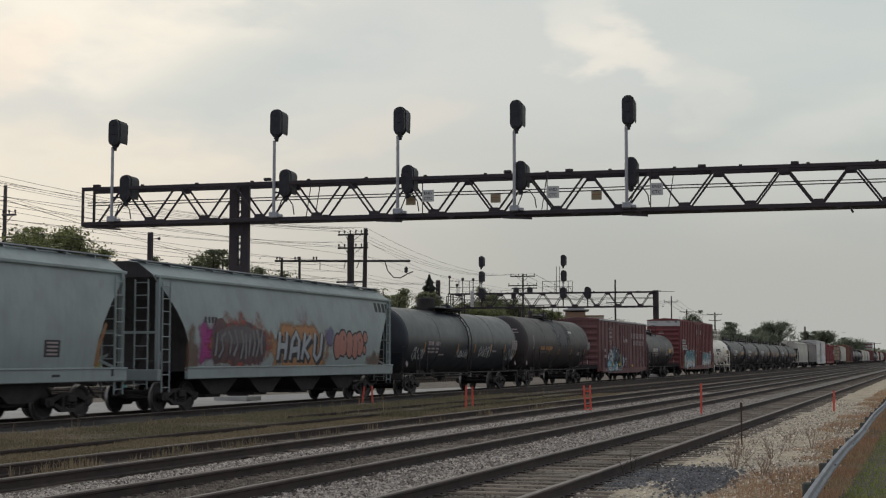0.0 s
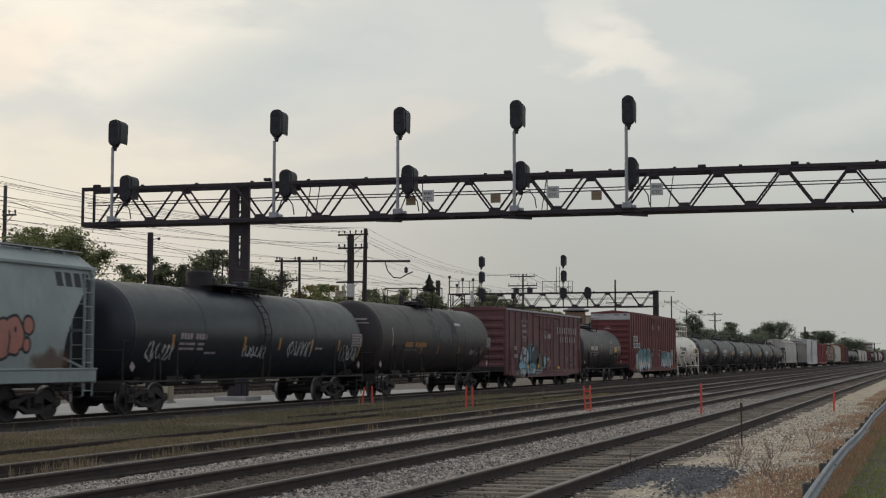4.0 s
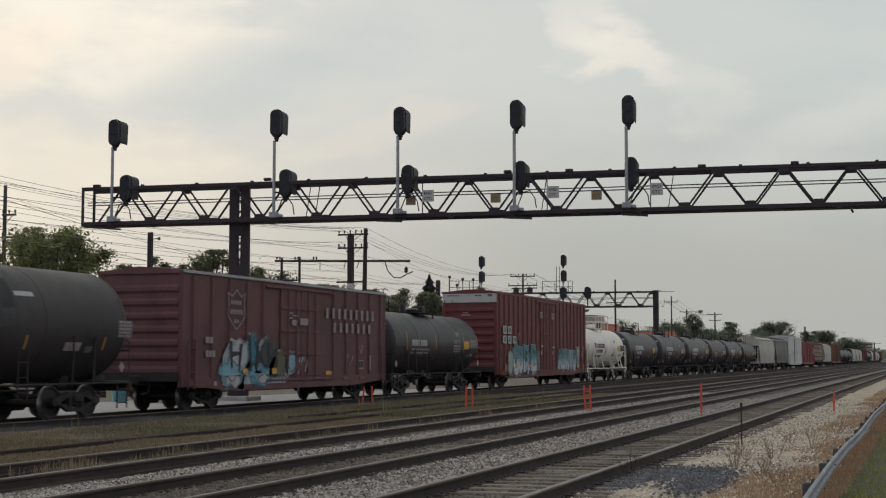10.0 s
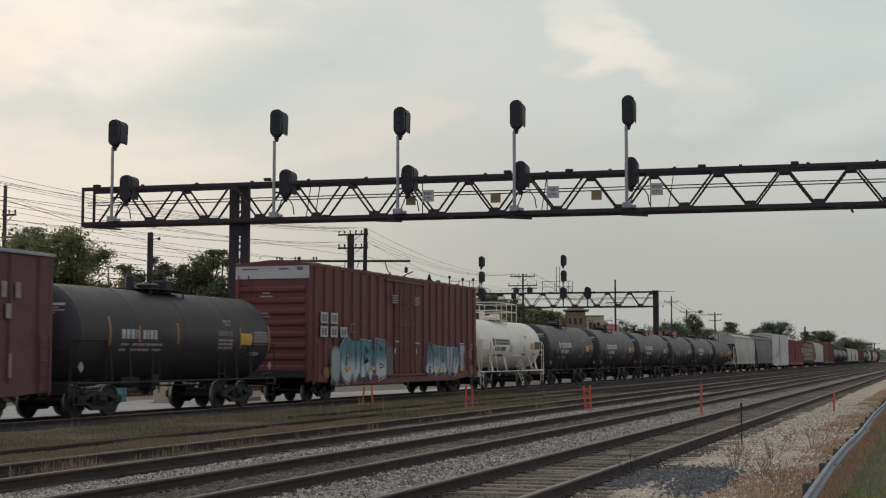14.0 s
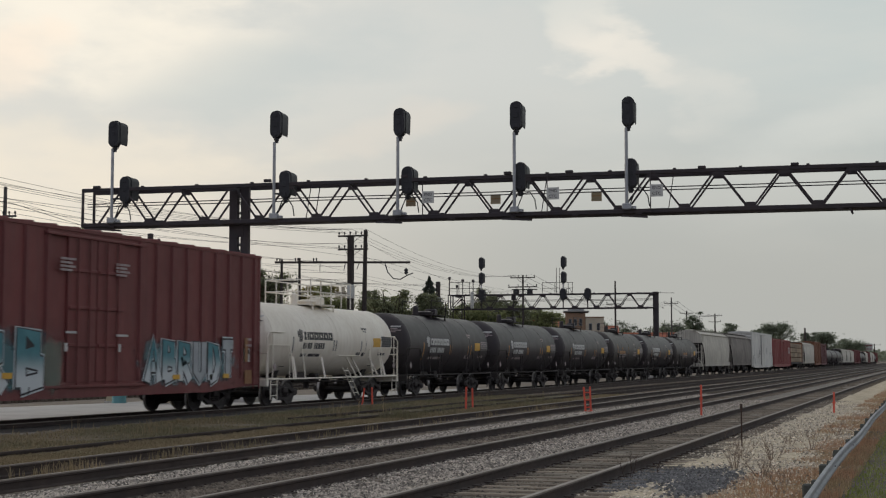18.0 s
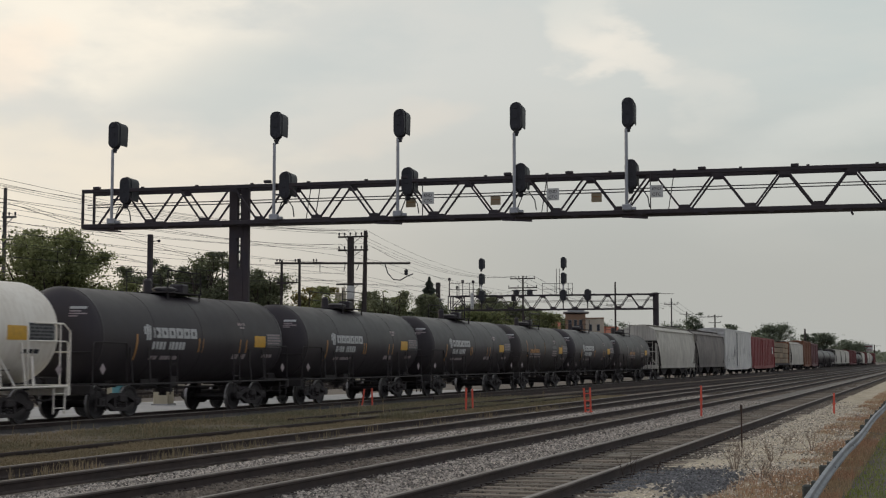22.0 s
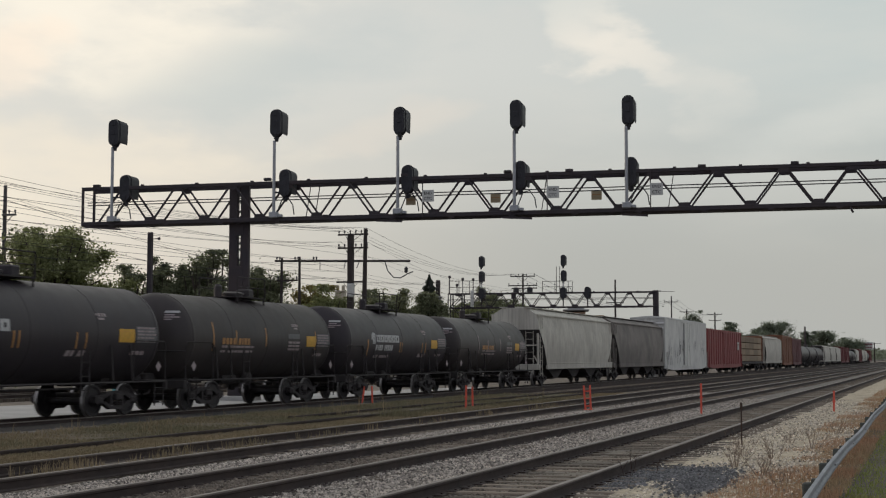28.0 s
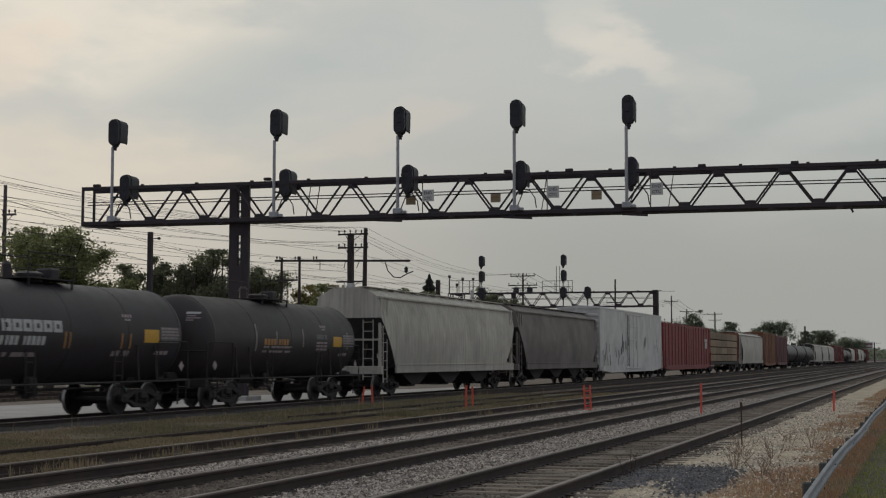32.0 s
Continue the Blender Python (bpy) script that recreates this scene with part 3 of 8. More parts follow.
near_track = lay_track("track_near", TRACKS["track_near"], "nearest railway line, shiny rails on weathered ties", 9.0, 75)
second_track = lay_track("track_second", TRACKS["track_second"], "second railway line on pale ballast", 12.0, 85)
lay_track("track_third", TRACKS["track_third"], "third railway line with weeds along it", 22.0, 48)
fourth_track = lay_track("track_fourth", TRACKS["track_fourth"], "rusty railway line sunk in dry grass", 60.0, 60, True, start=34.0)
near_rail = TRACKS["track_fourth"] + 0.7545
part("rail", Shape().prism(rail_web(near_rail), "y", -10, 34), M_RAILWEB, fourth_track, smooth=0)
part("rail_head", Shape().prism(rail_head(near_rail), "y", -10, 34), M_RAILWEB, fourth_track, smooth=0)
lay_track("track_fifth", TRACKS["track_fifth"], "rusty railway line that ends in the grass", 60.0, 60, True, start=57.0)
train_track = lay_track("track_train", TRACKS["track_train"], "railway line that carries the freight train", 30.0, 30)
train_track.matrix_basis = pose(0, 0, TRAIN_Z)
lay_track("track_express", TRACKS["track_express"], "far electric railway line with worn bright rails", 40.0, 40)
lay_track("track_suburban", TRACKS["track_suburban"], "farthest electric railway line with worn bright rails", 40.0, 40)
for t, x in ((near_track, TRACKS["track_near"]), (second_track, TRACKS["track_second"])):
    for k in range(60):
        for side in (-0.7545, 0.7545):
            part("tie_plate", plate_mesh, None, t, at=pose(x + side, (9.0 if t is near_track else 12.0) + 0.53 * k, -0.143))

# ---- signal bridges ----
def pill(w, h, n=10):
    """A rounded upright outline, (a, b) pairs about its centre."""
    r, k = w / 2, h / 2 - w / 2
    return [(r * math.cos(a), k + r * math.sin(a)) for a in (math.pi * i / n for i in range(n + 1))] + \
           [(-r * math.cos(a), -k - r * math.sin(a)) for a in (math.pi * i / n for i in range(n + 1))]


def signal_head(parent, x, y, z, w=0.5, h=1.22):
    """An oval head seen from behind: casing, background plate, hood beyond it and a bracket under it."""
    head = part("signal_head", Shape().prism([(x + a, z + b) for a, b in pill(w, h)], "y", y, y + 0.05), M_HEAD, parent)
    back = Shape().prism([(x + a, z + b) for a, b in pill(w * 0.9, h * 0.92)], "y", y - 0.2, y)
    for k in (-0.33, 0, 0.33):
        back.box((x, y - 0.21, z + k * h), (w * 0.34, 0.03, 0.2), 0.01)
    part("casing", back, M_HEAD, head)
    hood = Shape()
    o, i = pill(w * 0.98, h * 0.97, 8), pill(w * 0.9, h * 0.9, 8)
    n = len(o)
    reach = [y + 0.74 - 0.1 * (0.5 - b / h) for a, b in o]
    pts = [(x + a, y + 0.05, z + b) for a, b in o] + [(x + a, r, z + b) for (a, b), r in zip(o, reach)] + \
          [(x + a, r, z + b) for (a, b), r in zip(i, reach)] + [(x + a, y + 0.05, z + b) for a, b in i]
    hood.add(pts, [(k * n + j, k * n + (j + 1) % n, (k + 1) * n + (j + 1) % n, (k + 1) * n + j) for k in range(3) for j in range(n) if not (o[j][1] < -h * 0.42)])
    part("hood", hood, M_HEAD, head)
    part("bracket", Shape().tube([(x, y - 0.02, z - h / 2 - 0.16), (x, y - 0.02, z - h / 2 + 0.05)], 0.085, 10)
         .tube([(x, y - 0.02, z - h / 2 - 0.05), (x, y - 0.02, z - h / 2)], 0.12, 10), M_HEAD, head)
    return head


def bridge(name, label, at, x0, x1, legs, low, high, joint, pitch=2.52, deep=1.0, chord=0.16, leg_foot=-0.4, solid=False, stout=1.0):
    """A lattice signal bridge: two trussed faces, cross ties, gussets, rods along it, a plank walk and riveted legs."""
    g = thing(name, label, "signal bridge", at)
    for y in (0.0, deep):
        part("top_chord", Shape().box(((x0 + x1) / 2, y, high - chord / 2), (x1 - x0, chord * 0.9, chord), 0.02), M_IRON, g)
        c = Shape().box(((x0 + x1) / 2, y, low + chord * 0.55), (x1 - x0, chord, chord * 1.1), 0.02)
        part("bottom_chord", c, M_IRON, g)
    nodes, k = [], joint
    while k > x0 + 0.4:
        k -= pitch
    k += pitch
    while k < x1:
        nodes.append(k)
        k += pitch
    for y in (0.0, deep):
        for k in nodes:
            for s in (-1, 1):
                e = k + s * pitch / 2
                if x0 - 0.05 <= e <= x1 + 0.05:
                    part("diagonal", Shape().bar((k + 0.1 * s, y, high - 0.12), (e - 0.1 * s, y, low + 0.14), 0.07, 0.085, 0.008, (0, 1, 0)), M_IRON, g)
            part("gusset", Shape().prism([(k - 0.26, high - 0.05), (k + 0.26, high - 0.05), (k + 0.16, high - 0.3), (k - 0.16, high - 0.3)], "y", y - 0.06, y - 0.045), M_IRON, g)
            e = k + pitch / 2
            if e < x1:
                part("gusset", Shape().prism([(e - 0.3, low + 0.05), (e + 0.3, low + 0.05), (e + 0.17, low + 0.33), (e - 0.17, low + 0.33)], "y", y - 0.06, y - 0.045), M_IRON, g)
        part("end_post", Shape().box((x0 + 0.04, y, (low + high) / 2), (0.09, 0.09, high - low)), M_IRON, g)
    for z in (high - 0.62, high - 0.74):
        part("conduit", Shape().tube([(x0, deep * 0.5, z), (x1, deep * 0.5, z + 0.01)], 0.022, 6), M_IRON, g)
    part("walkway", Shape().box(((x0 + x1) / 2, deep * 0.5, low + 0.02), (x1 - x0 - 0.3, deep * 0.55, 0.05)), M_IRON, g)
    for k in nodes:
        part("cross_tie", Shape().bar((k, 0, high - 0.06), (k, deep, high - 0.06), 0.07, 0.06), M_IRON, g)
        part("cross_tie", Shape().bar((k + pitch / 2, 0, low + 0.06), (k + pitch / 2, deep, low + 0.06), 0.07, 0.06), M_IRON, g)
        part("wind_brace", Shape().bar((k, 0, high - 0.03), (k + pitch, deep, high - 0.03), 0.04, 0.04), M_IRON, g)
        part("clamp", Shape().box((k + 0.9, -0.02, high + 0.02), (0.12, 0.12, 0.06)), M_IRON, g)
        part("clamp", Shape().box((k - 0.5, -0.02, low - 0.02), (0.22, 0.14, 0.07)), M_IRON, g)
    for lx in legs:
        leg = Shape().box((lx - (0.27 if solid else 0.24) * stout, deep * 0.5, (high + leg_foot) / 2), ((0.3 if solid else 0.38) * stout, deep * 0.9 if solid else 0.24, high - leg_foot), 0.02)
        part("leg", leg, M_IRON, g)
        part("leg", Shape().box((lx + (0.3 if solid else 0.27) * stout, deep * 0.5, (high + leg_foot) / 2), ((0.28 if solid else 0.36) * stout, deep * 0.9 if solid else 0.24, high - leg_foot), 0.02), M_IRON, g)
        if solid:
            part("leg_plate", Shape().box((lx, deep * 0.1, (high + leg_foot) / 2), (0.6 * stout, 0.03, high - leg_foot)), M_IRON, g)
        if solid:
            part("lacing_plate", Shape().box((lx + 0.02, deep * 0.5, (leg_foot + high) / 2), (0.34 * stout, 0.2, high - leg_foot), 0.01), M_IRON, g)
        else:
            z, turn = leg_foot + 0.2, 1
            while z < high - 0.5:
                part("lacing", Shape().bar((lx - 0.16 * turn, deep * 0.5 - 0.1, z), (lx + 0.18 * turn, deep * 0.5 - 0.1, z + 0.34), 0.03, 0.075, 0, (0, 1, 0)), M_IRON, g)
                part("lacing", Shape().bar((lx + 0.16 * turn, deep * 0.5 + 0.1, z), (lx - 0.18 * turn, deep * 0.5 + 0.1, z + 0.34), 0.03, 0.075, 0, (0, 1, 0)), M_IRON, g)
                z, turn = z + 0.34, -turn
            for zb, tall in ((1.2, 3.0), (4.3, 2.2), (6.95, 0.5)):
                part("batten", Shape().box((lx + 0.02, deep * 0.5 - 0.135, zb), (0.4, 0.03, tall), 0.006), M_IRON, g)
        if solid:
            part("cap", Shape().box((lx, deep * 0.5, high + 0.03), (1.0 * stout, deep * 1.06, 0.08), 0.01), M_IRON, g)
        part("footing", Shape().box((lx, deep * 0.5, -0.3), (1.5, 1.6, 0.5), 0.04), M_CONCRETE, g, "stained concrete footing")
    return g


BRIDGE_AT = pose(-11.4, 54.5, 0, 0, 0, 4.6)
near_bridge = bridge("signal_bridge", "long black lattice signal bridge across the tracks", BRIDGE_AT, -23.5, 15.0, (-16.35, 13.6), 7.24, 8.93, -1.37)
for a, b, za, zb in ((-23.3, -21.6, 7.2, 7.06), (-10.1, -9.0, 7.15, 7.1), (-4.8, -3.6, 7.15, 7.08), (0.0, 1.0, 7.15, 7.08), (8.6, 8.7, 7.2, 7.0)):
    part("outrigger", Shape().bar((a, -0.1, za), (b, -0.1, zb), 0.14, 0.07), M_IRON, near_bridge)
for a, z in ((-22.8, 8.98), (-14.9, 9.02), (-8.9, 9.0), (-4.6, 9.0), (-2.1, 8.97), (3.1, 8.97), (6.6, 8.97)):
    part("bracket", Shape().box((a, 0, z), (0.3, 0.2, 0.12), 0.02), M_IRON, near_bridge)
for a in (-13.3, -12.9, -3.3, 1.75):
    part("rod", Shape().bar((a, 0.3, 7.3), (a + 0.25, 0.3, 8.9), 0.03, 0.03), M_IRON, near_bridge)


def mast_signal(label, at, x, foot, top, heads, group, ladder=False):
    """A pipe mast with oval heads."""
    s = thing("railway_signal", label, "railway signal", at, group)
    part("mast", Shape().tube([(x, -0.16, foot), (x, -0.16, top)], 0.068, 12), M_GALV, s, "pale galvanised pipe")
    part("mast_foot", Shape().box((x, -0.14, foot + 0.1), (0.36, 0.3, 0.24), 0.03).box((x + 0.25, -0.1, foot + 0.06), (0.22, 0.2, 0.12), 0.02), M_GALV, s, "grey junction box")
    for hx, hz in heads:
        signal_head(s, x + hx, -0.1 if hx < 0.1 else 0.12, hz)
        if hx > 0.1:
            part("arm", Shape().bar((x, -0.16, hz - 0.4), (x + hx, -0.02, hz - 0.4), 0.07, 0.07), M_HEAD, s)
    part("cable", Shape().tube([(x + 0.1, -0.1, foot + 0.15), (x + 0.35, -0.1, foot + 0.75), (x + 0.62, -0.1, foot + 0.8), (x + 0.82, -0.1, foot + 0.5), (x + 0.88, -0.1, foot + 0.1)], 0.025, 6), M_WIRE, s)
    return s


for x, dx, top in ((-22.0, 0.54, 11.25), (-14.55, 0.42, 11.36), (-9.16, 0.36, 11.23), (-4.3, 0.2, 11.29), (0.19, 0.14, 11.27)):
    mast_signal("black two-head railway signal on the near bridge", BRIDGE_AT, x, 7.4, 10.62, ((0.08, top), (dx, 8.84)), "signals on the near bridge")

sign_board = Shape().box((0, 0, 0), (0.5, 0.02, 0.48), 0.004)
words = [lettering("END", 0.17), lettering("CTC", 0.17)]
for me in words:
    me.transform(Matrix(((0, 1, 0, 0), (-1, 0, 0, 0), (0, 0, 1, 0), (0, 0, 0, 1))))
    me.materials.clear()
    me.materials.append(M_INK)
for x in (-7.86, -2.73, 1.36):
    s = thing("track_sign", "small white sign lettered END CTC, hung on the bridge", "sign", BRIDGE_AT @ pose(x, -0.22, 8.1), "signs on the near bridge")
    part("plate", sign_board, M_SIGN, s)
    part("word", words[0], None, s, at=pose(0, -0.012, 0.1))
    part("word", words[1], None, s, at=pose(0, -0.012, -0.12))
    part("hanger", Shape().bar((-0.24, 0.05, -0.85), (-0.24, 0.05, 0.75), 0.03, 0.03), M_IRON, s)
for x in (-8.9, -5.3, -1.15):
    s = thing("faded_plate", "faded tan plate fixed behind the bridge lattice", "sign", BRIDGE_AT @ pose(x, 0.9, 8.05), "tan plates")
    part("plate", Shape().box((0, 0, 0), (0.42, 0.02, 0.36), 0.004), M_TAN_SIGN, s)
    part("bar", Shape().box((0, -0.014, 0.03), (0.34, 0.006, 0.03)), M_AMBER, s)

FAR_AT = pose(-25.9, 139.1, 0, 0, 0, 4.6)
far_bridge = bridge("signal_bridge", "black lattice signal bridge further down the line", FAR_AT, -21.2, 0.24, (0.0,), 6.62, 8.2, -2.6, 2.2, 1.0, 0.13, solid=True, stout=0.58)
for x in (-20.9, -19.7):
    for d in (0.0, 1.0):
        part("tower_post", Shape().box((x, d, 3.9), (0.1, 0.1, 8.6)), M_IRON, far_bridge)
for i in range(6):
    for d in (0.0, 1.0):
        a, b = (-20.9, -19.7) if i % 2 else (-19.7, -20.9)
        part("tower_brace", Shape().bar((a, d, 0.6 + 1.25 * i), (b, d, 1.85 + 1.25 * i), 0.06, 0.06), M_IRON, far_bridge)
for x, top in ((-17.65, 11.38), (-9.18, 11.36)):
    mast_signal("black two-head signal on the far bridge", FAR_AT, x, 7.9, 10.4, ((0, top), (0, top - 1.55)), "signals on the far bridge")
    if x < -12:
        continue
    cage = thing("signal_cage", "thin iron cage and ladder round a signal", "railing", FAR_AT @ pose(x, 0, 8.2), "signal cages")
    for p in (-2.2, -0.9, 0.45, 0.9):
        part("post", Shape().tube([(p, 0.2, 0), (p, 0.2, 1.15)], 0.03, 6), M_IRON, cage)
    for z in (0.55, 1.12):
        part("rail", Shape().tube([(-2.2, 0.2, z), (0.9, 0.2, z)], 0.025, 6), M_IRON, cage)
    part("ladder", Shape().bar((-0.75, 0.2, 0), (-0.75, 0.2, 2.6), 0.04, 0.04).bar((-0.42, 0.2, 0), (-0.42, 0.2, 2.6), 0.04, 0.04), M_IRON, cage)
for x, z in ((-6.73, 8.1), (-9.2, 8.1), (-17.6, 8.1)):
    lone = thing("railway_signal", "low black single-head signal on the far bridge", "railway signal", FAR_AT, "signals on the far bridge")
    signal_head(lone, x, -0.2, z, 0.62, 1.2)
    part("mast", Shape().tube([(x, -0.05, 6.7), (x, -0.05, z)], 0.06, 8), M_IRON, lone)

# platforms and gear crowded on the left of the far bridge
for x, top in ((-21.1, 9.85), (-20.3, 9.0), (-19.7, 9.6), (-18.6, 9.55), (-14.36, 7.9)):
    gear = thing("bridge_post", "short iron post with a capped fitting on the far bridge", "post", FAR_AT @ pose(x, 0.3, 8.15 if x < -15 else 6.7), "fittings on the far bridge")
    part("post", Shape().tube([(0, 0, 0), (0, 0, top - (8.15 if x < -15 else 6.7))], 0.05, 6), M_IRON, gear)
    part("cap", Shape().box((0, 0, top - (8.1 if x < -15 else 6.7)), (0.26, 0.2, 0.3) if x < -15 else (0.45, 0.3, 0.7), 0.04), M_IRON, gear)
tower = thing("control_tower", "grey concrete pillar and pale cabinet by the far bridge", "pillar", FAR_AT @ pose(-22.6, 0.6, -0.4))
part("pillar", Shape().box((0, 0, 4.1), (0.9, 0.9, 8.2), 0.05), M_BRICKTRIM, tower)
part("cap", Shape().box((0, 0, 8.25), (1.1, 1.1, 0.2), 0.04), M_BRICKTRIM, tower)
cabinet = thing("bridge_cabinet", "narrow pale metal cabinet on the far bridge", "cabinet", FAR_AT @ pose(-18.55, -0.35, 6.75))
part("body", Shape().box((0, 0, 0.85), (0.3, 0.3, 1.7), 0.03), M_SIGN, cabinet)
part("door", Shape().box((0, -0.16, 0.85), (0.22, 0.02, 1.5), 0.01), M_SIGN, cabinet)
deck = thing("bridge_platform", "railed iron platform on the far bridge", "platform", FAR_AT @ pose(-18.6, 0.3, 8.15))
for z in (0.0, 0.65, 1.3):
    part("rail", Shape().bar((-2.55, 0, z + 0.03), (0.65, 0, z + 0.03), 0.05, 0.05), M_IRON, deck)
for x in (-2.55, -1.5, -0.4, 0.65):
    part("upright", Shape().bar((x, 0, 0), (x, 0, 1.33), 0.05, 0.05), M_IRON, deck)

# ---- the freight train ----
TRAIN_X = -23.3
WHEEL_R, AXLE_HALF, GAUGE_HALF = 0.457, 0.87, 0.7545
CARS = []          # (car, its place at the start, its wheelsets)


def run(t):
    """How far the train has come towards the camera after t seconds."""
    return 5.5608 * t + 0.019736 * t * t - 0.00017022 * t ** 3


def wheelset_mesh():
    s = Shape().turned([(0.075, -1.02), (0.09, -0.7), (0.08, 0.0), (0.09, 0.7), (0.075, 1.02)], "x", 12)
    for d in (-1, 1):
        x = d * GAUGE_HALF
        s.turned([(0.09, x - 0.07 * d), (0.16, x - 0.05 * d), (0.17, x + 0.0), (0.36, x + 0.015 * d), (0.40, x - 0.03 * d), (0.485, x - 0.05 * d),
                  (0.485, x - 0.02 * d), (WHEEL_R, x - 0.005 * d), (WHEEL_R - 0.006, x + 0.075 * d), (0.40, x + 0.075 * d), (0.35, x + 0.04 * d), (0.17, x + 0.05 * d), (0.16, x + 0.1 * d), (0.09, x + 0.1 * d)], "x", 28)
    for k in range(3):
        a = 2 * math.pi * k / 3
        s.box((1.05, 0.055 * math.cos(a), 0.055 * math.sin(a)), (0.04, 0.035, 0.035))
    s.turned([(0.11, 0.99), (0.11, 1.05), (0.05, 1.06)], "x", 14)
    me = s.mesh("wheelset", M_WHEEL)
    me.materials.append(M_TREAD)
    for f in me.polygons:
        if all(math.hypot(me.vertices[i].co.y, me.vertices[i].co.z) > 0.44 for i in f.vertices):
            f.material_index = 1
    return me


def side_frame_mesh():
    """A cast truck: two side frames with their windows, spring nests, bolster and bearing caps."""
    s = Shape()
    for d in (-1, 1):
        x = d * 1.0
        outline = [(-1.12, 0.58), (-0.75, 0.62), (-0.42, 0.72), (0.42, 0.72), (0.75, 0.62), (1.12, 0.58), (1.12, 0.42), (0.98, 0.34), (0.74, 0.36), (0.36, 0.2), (-0.36, 0.2), (-0.74, 0.36), (-0.98, 0.34), (-1.12, 0.42)]
        s.prism(outline[:6] + outline[6:8] + [(0.66, 0.5), (0.4, 0.6), (-0.4, 0.6), (-0.66, 0.5)] + outline[12:], "x", x - 0.06, x + 0.06)
        s.prism([(-0.74, 0.38), (-0.36, 0.2), (0.36, 0.2), (0.74, 0.38), (0.62, 0.44), (0.3, 0.3), (-0.3, 0.3), (-0.62, 0.44)], "x", x - 0.07, x + 0.07)
        for y in (-0.3, 0.3):
            s.box((x, y, 0.47), (0.14, 0.1, 0.36), 0.015)
        for y in (-0.16, 0.0, 0.16):
            for k in range(4):
                s.turned([(0.065, 0.31 + 0.07 * k), (0.075, 0.33 + 0.07 * k), (0.065, 0.35 + 0.07 * k)], "z", 8, (x, y, 0))
        for y in (-AXLE_HALF, AXLE_HALF):
            s.box((x, y, WHEEL_R), (0.2, 0.3, 0.22), 0.05)
    s.box((0, 0, 0.56), (2.3, 0.36, 0.2), 0.03)
    for y in (-0.42, 0.42):
        s.bar((-0.75, y, 0.36), (0.75, y, 0.36), 0.1, 0.1)
    s.turned([(0.2, 0.62), (0.2, 0.74)], "z", 14)
    return s.mesh("truck", M_UNDER)


WHEELSET, TRUCK = wheelset_mesh(), side_frame_mesh()


def running_gear(car, half, near=True):
    """Two trucks with their wheelsets, and the couplers at both ends."""
    sets = []
    for y in (-(half - 2.1), half - 2.1):
        truck = part("truck", TRUCK, None, car, at=pose(0, y, TRAIN_Z))
        for a in (-AXLE_HALF, AXLE_HALF):
            w = part("wheelset", WHEELSET, None, truck, at=pose(0, a, WHEEL_R))
            sets.append((w, a))
    for d in (-1, 1):
        c = Shape().box((0, d * (half + 0.2), 0.86), (0.2, 0.7, 0.2), 0.03).box((0, d * (half + 0.56), 0.86), (0.34, 0.26, 0.3), 0.06)
        c.tube([(0.25, d * half, 0.72), (0.3, d * (half + 0.25), 0.45), (0.25, d * (half + 0.52), 0.42)], 0.035, 6)
        part("coupler", c, M_UNDER, car)
    return sets if near else []


def ladder(car, x, y, z0, z1, mat, wide=0.42, across="y"):
    s = Shape()
    e = Vector((0, 1, 0)) if across == "y" else Vector((1, 0, 0))
    a, b = Vector((x, y, 0)) - e * wide / 2, Vector((x, y, 0)) + e * wide / 2
    for p in (a, b):
        s.tube([p + Vector((0, 0, z0)), p + Vector((0, 0, z1))], 0.025, 6)
    z = z0 + 0.15
    while z < z1:
        s.tube([a + Vector((0, 0, z)), b + Vector((0, 0, z))], 0.016, 6)
        z += 0.38
    return part("ladder", s, mat, car)


def on_tank(R, zc, angle, proud=0.01):
    """x and z on a tank's shell at an angle above its level middle, on the near side."""
    a = radians(angle)
    return (R + proud) * math.cos(a), zc + (R + proud) * math.sin(a)


def shell_patch(R, zc, y0, y1, a0, a1, proud=0.006, n=5):
    """A thin painted patch that lies on a tank's shell between two heights (degrees) and two ends."""
    s, pts = Shape(), []
    for off in (proud, proud - 0.012):
        for i in range(n + 1):
            x, z = on_tank(R, zc, a0 + (a1 - a0) * i / n, off)
            pts += [(x, y0, z), (x, y1, z)]
    k = 2 * (n + 1)
    faces = [(2 * i, 2 * i + 1, 2 * i + 3, 2 * i + 2) for i in range(n)] + [(k + 2 * i, k + 2 * i + 2, k + 2 * i + 3, k + 2 * i + 1) for i in range(n)]
    faces += [(2 * i, 2 * i + 2, k + 2 * i + 2, k + 2 * i) for i in range(n)] + [(2 * i + 1, k + 2 * i + 1, k + 2 * i + 3, 2 * i + 3) for i in range(n)]
    return s.add(pts, faces)


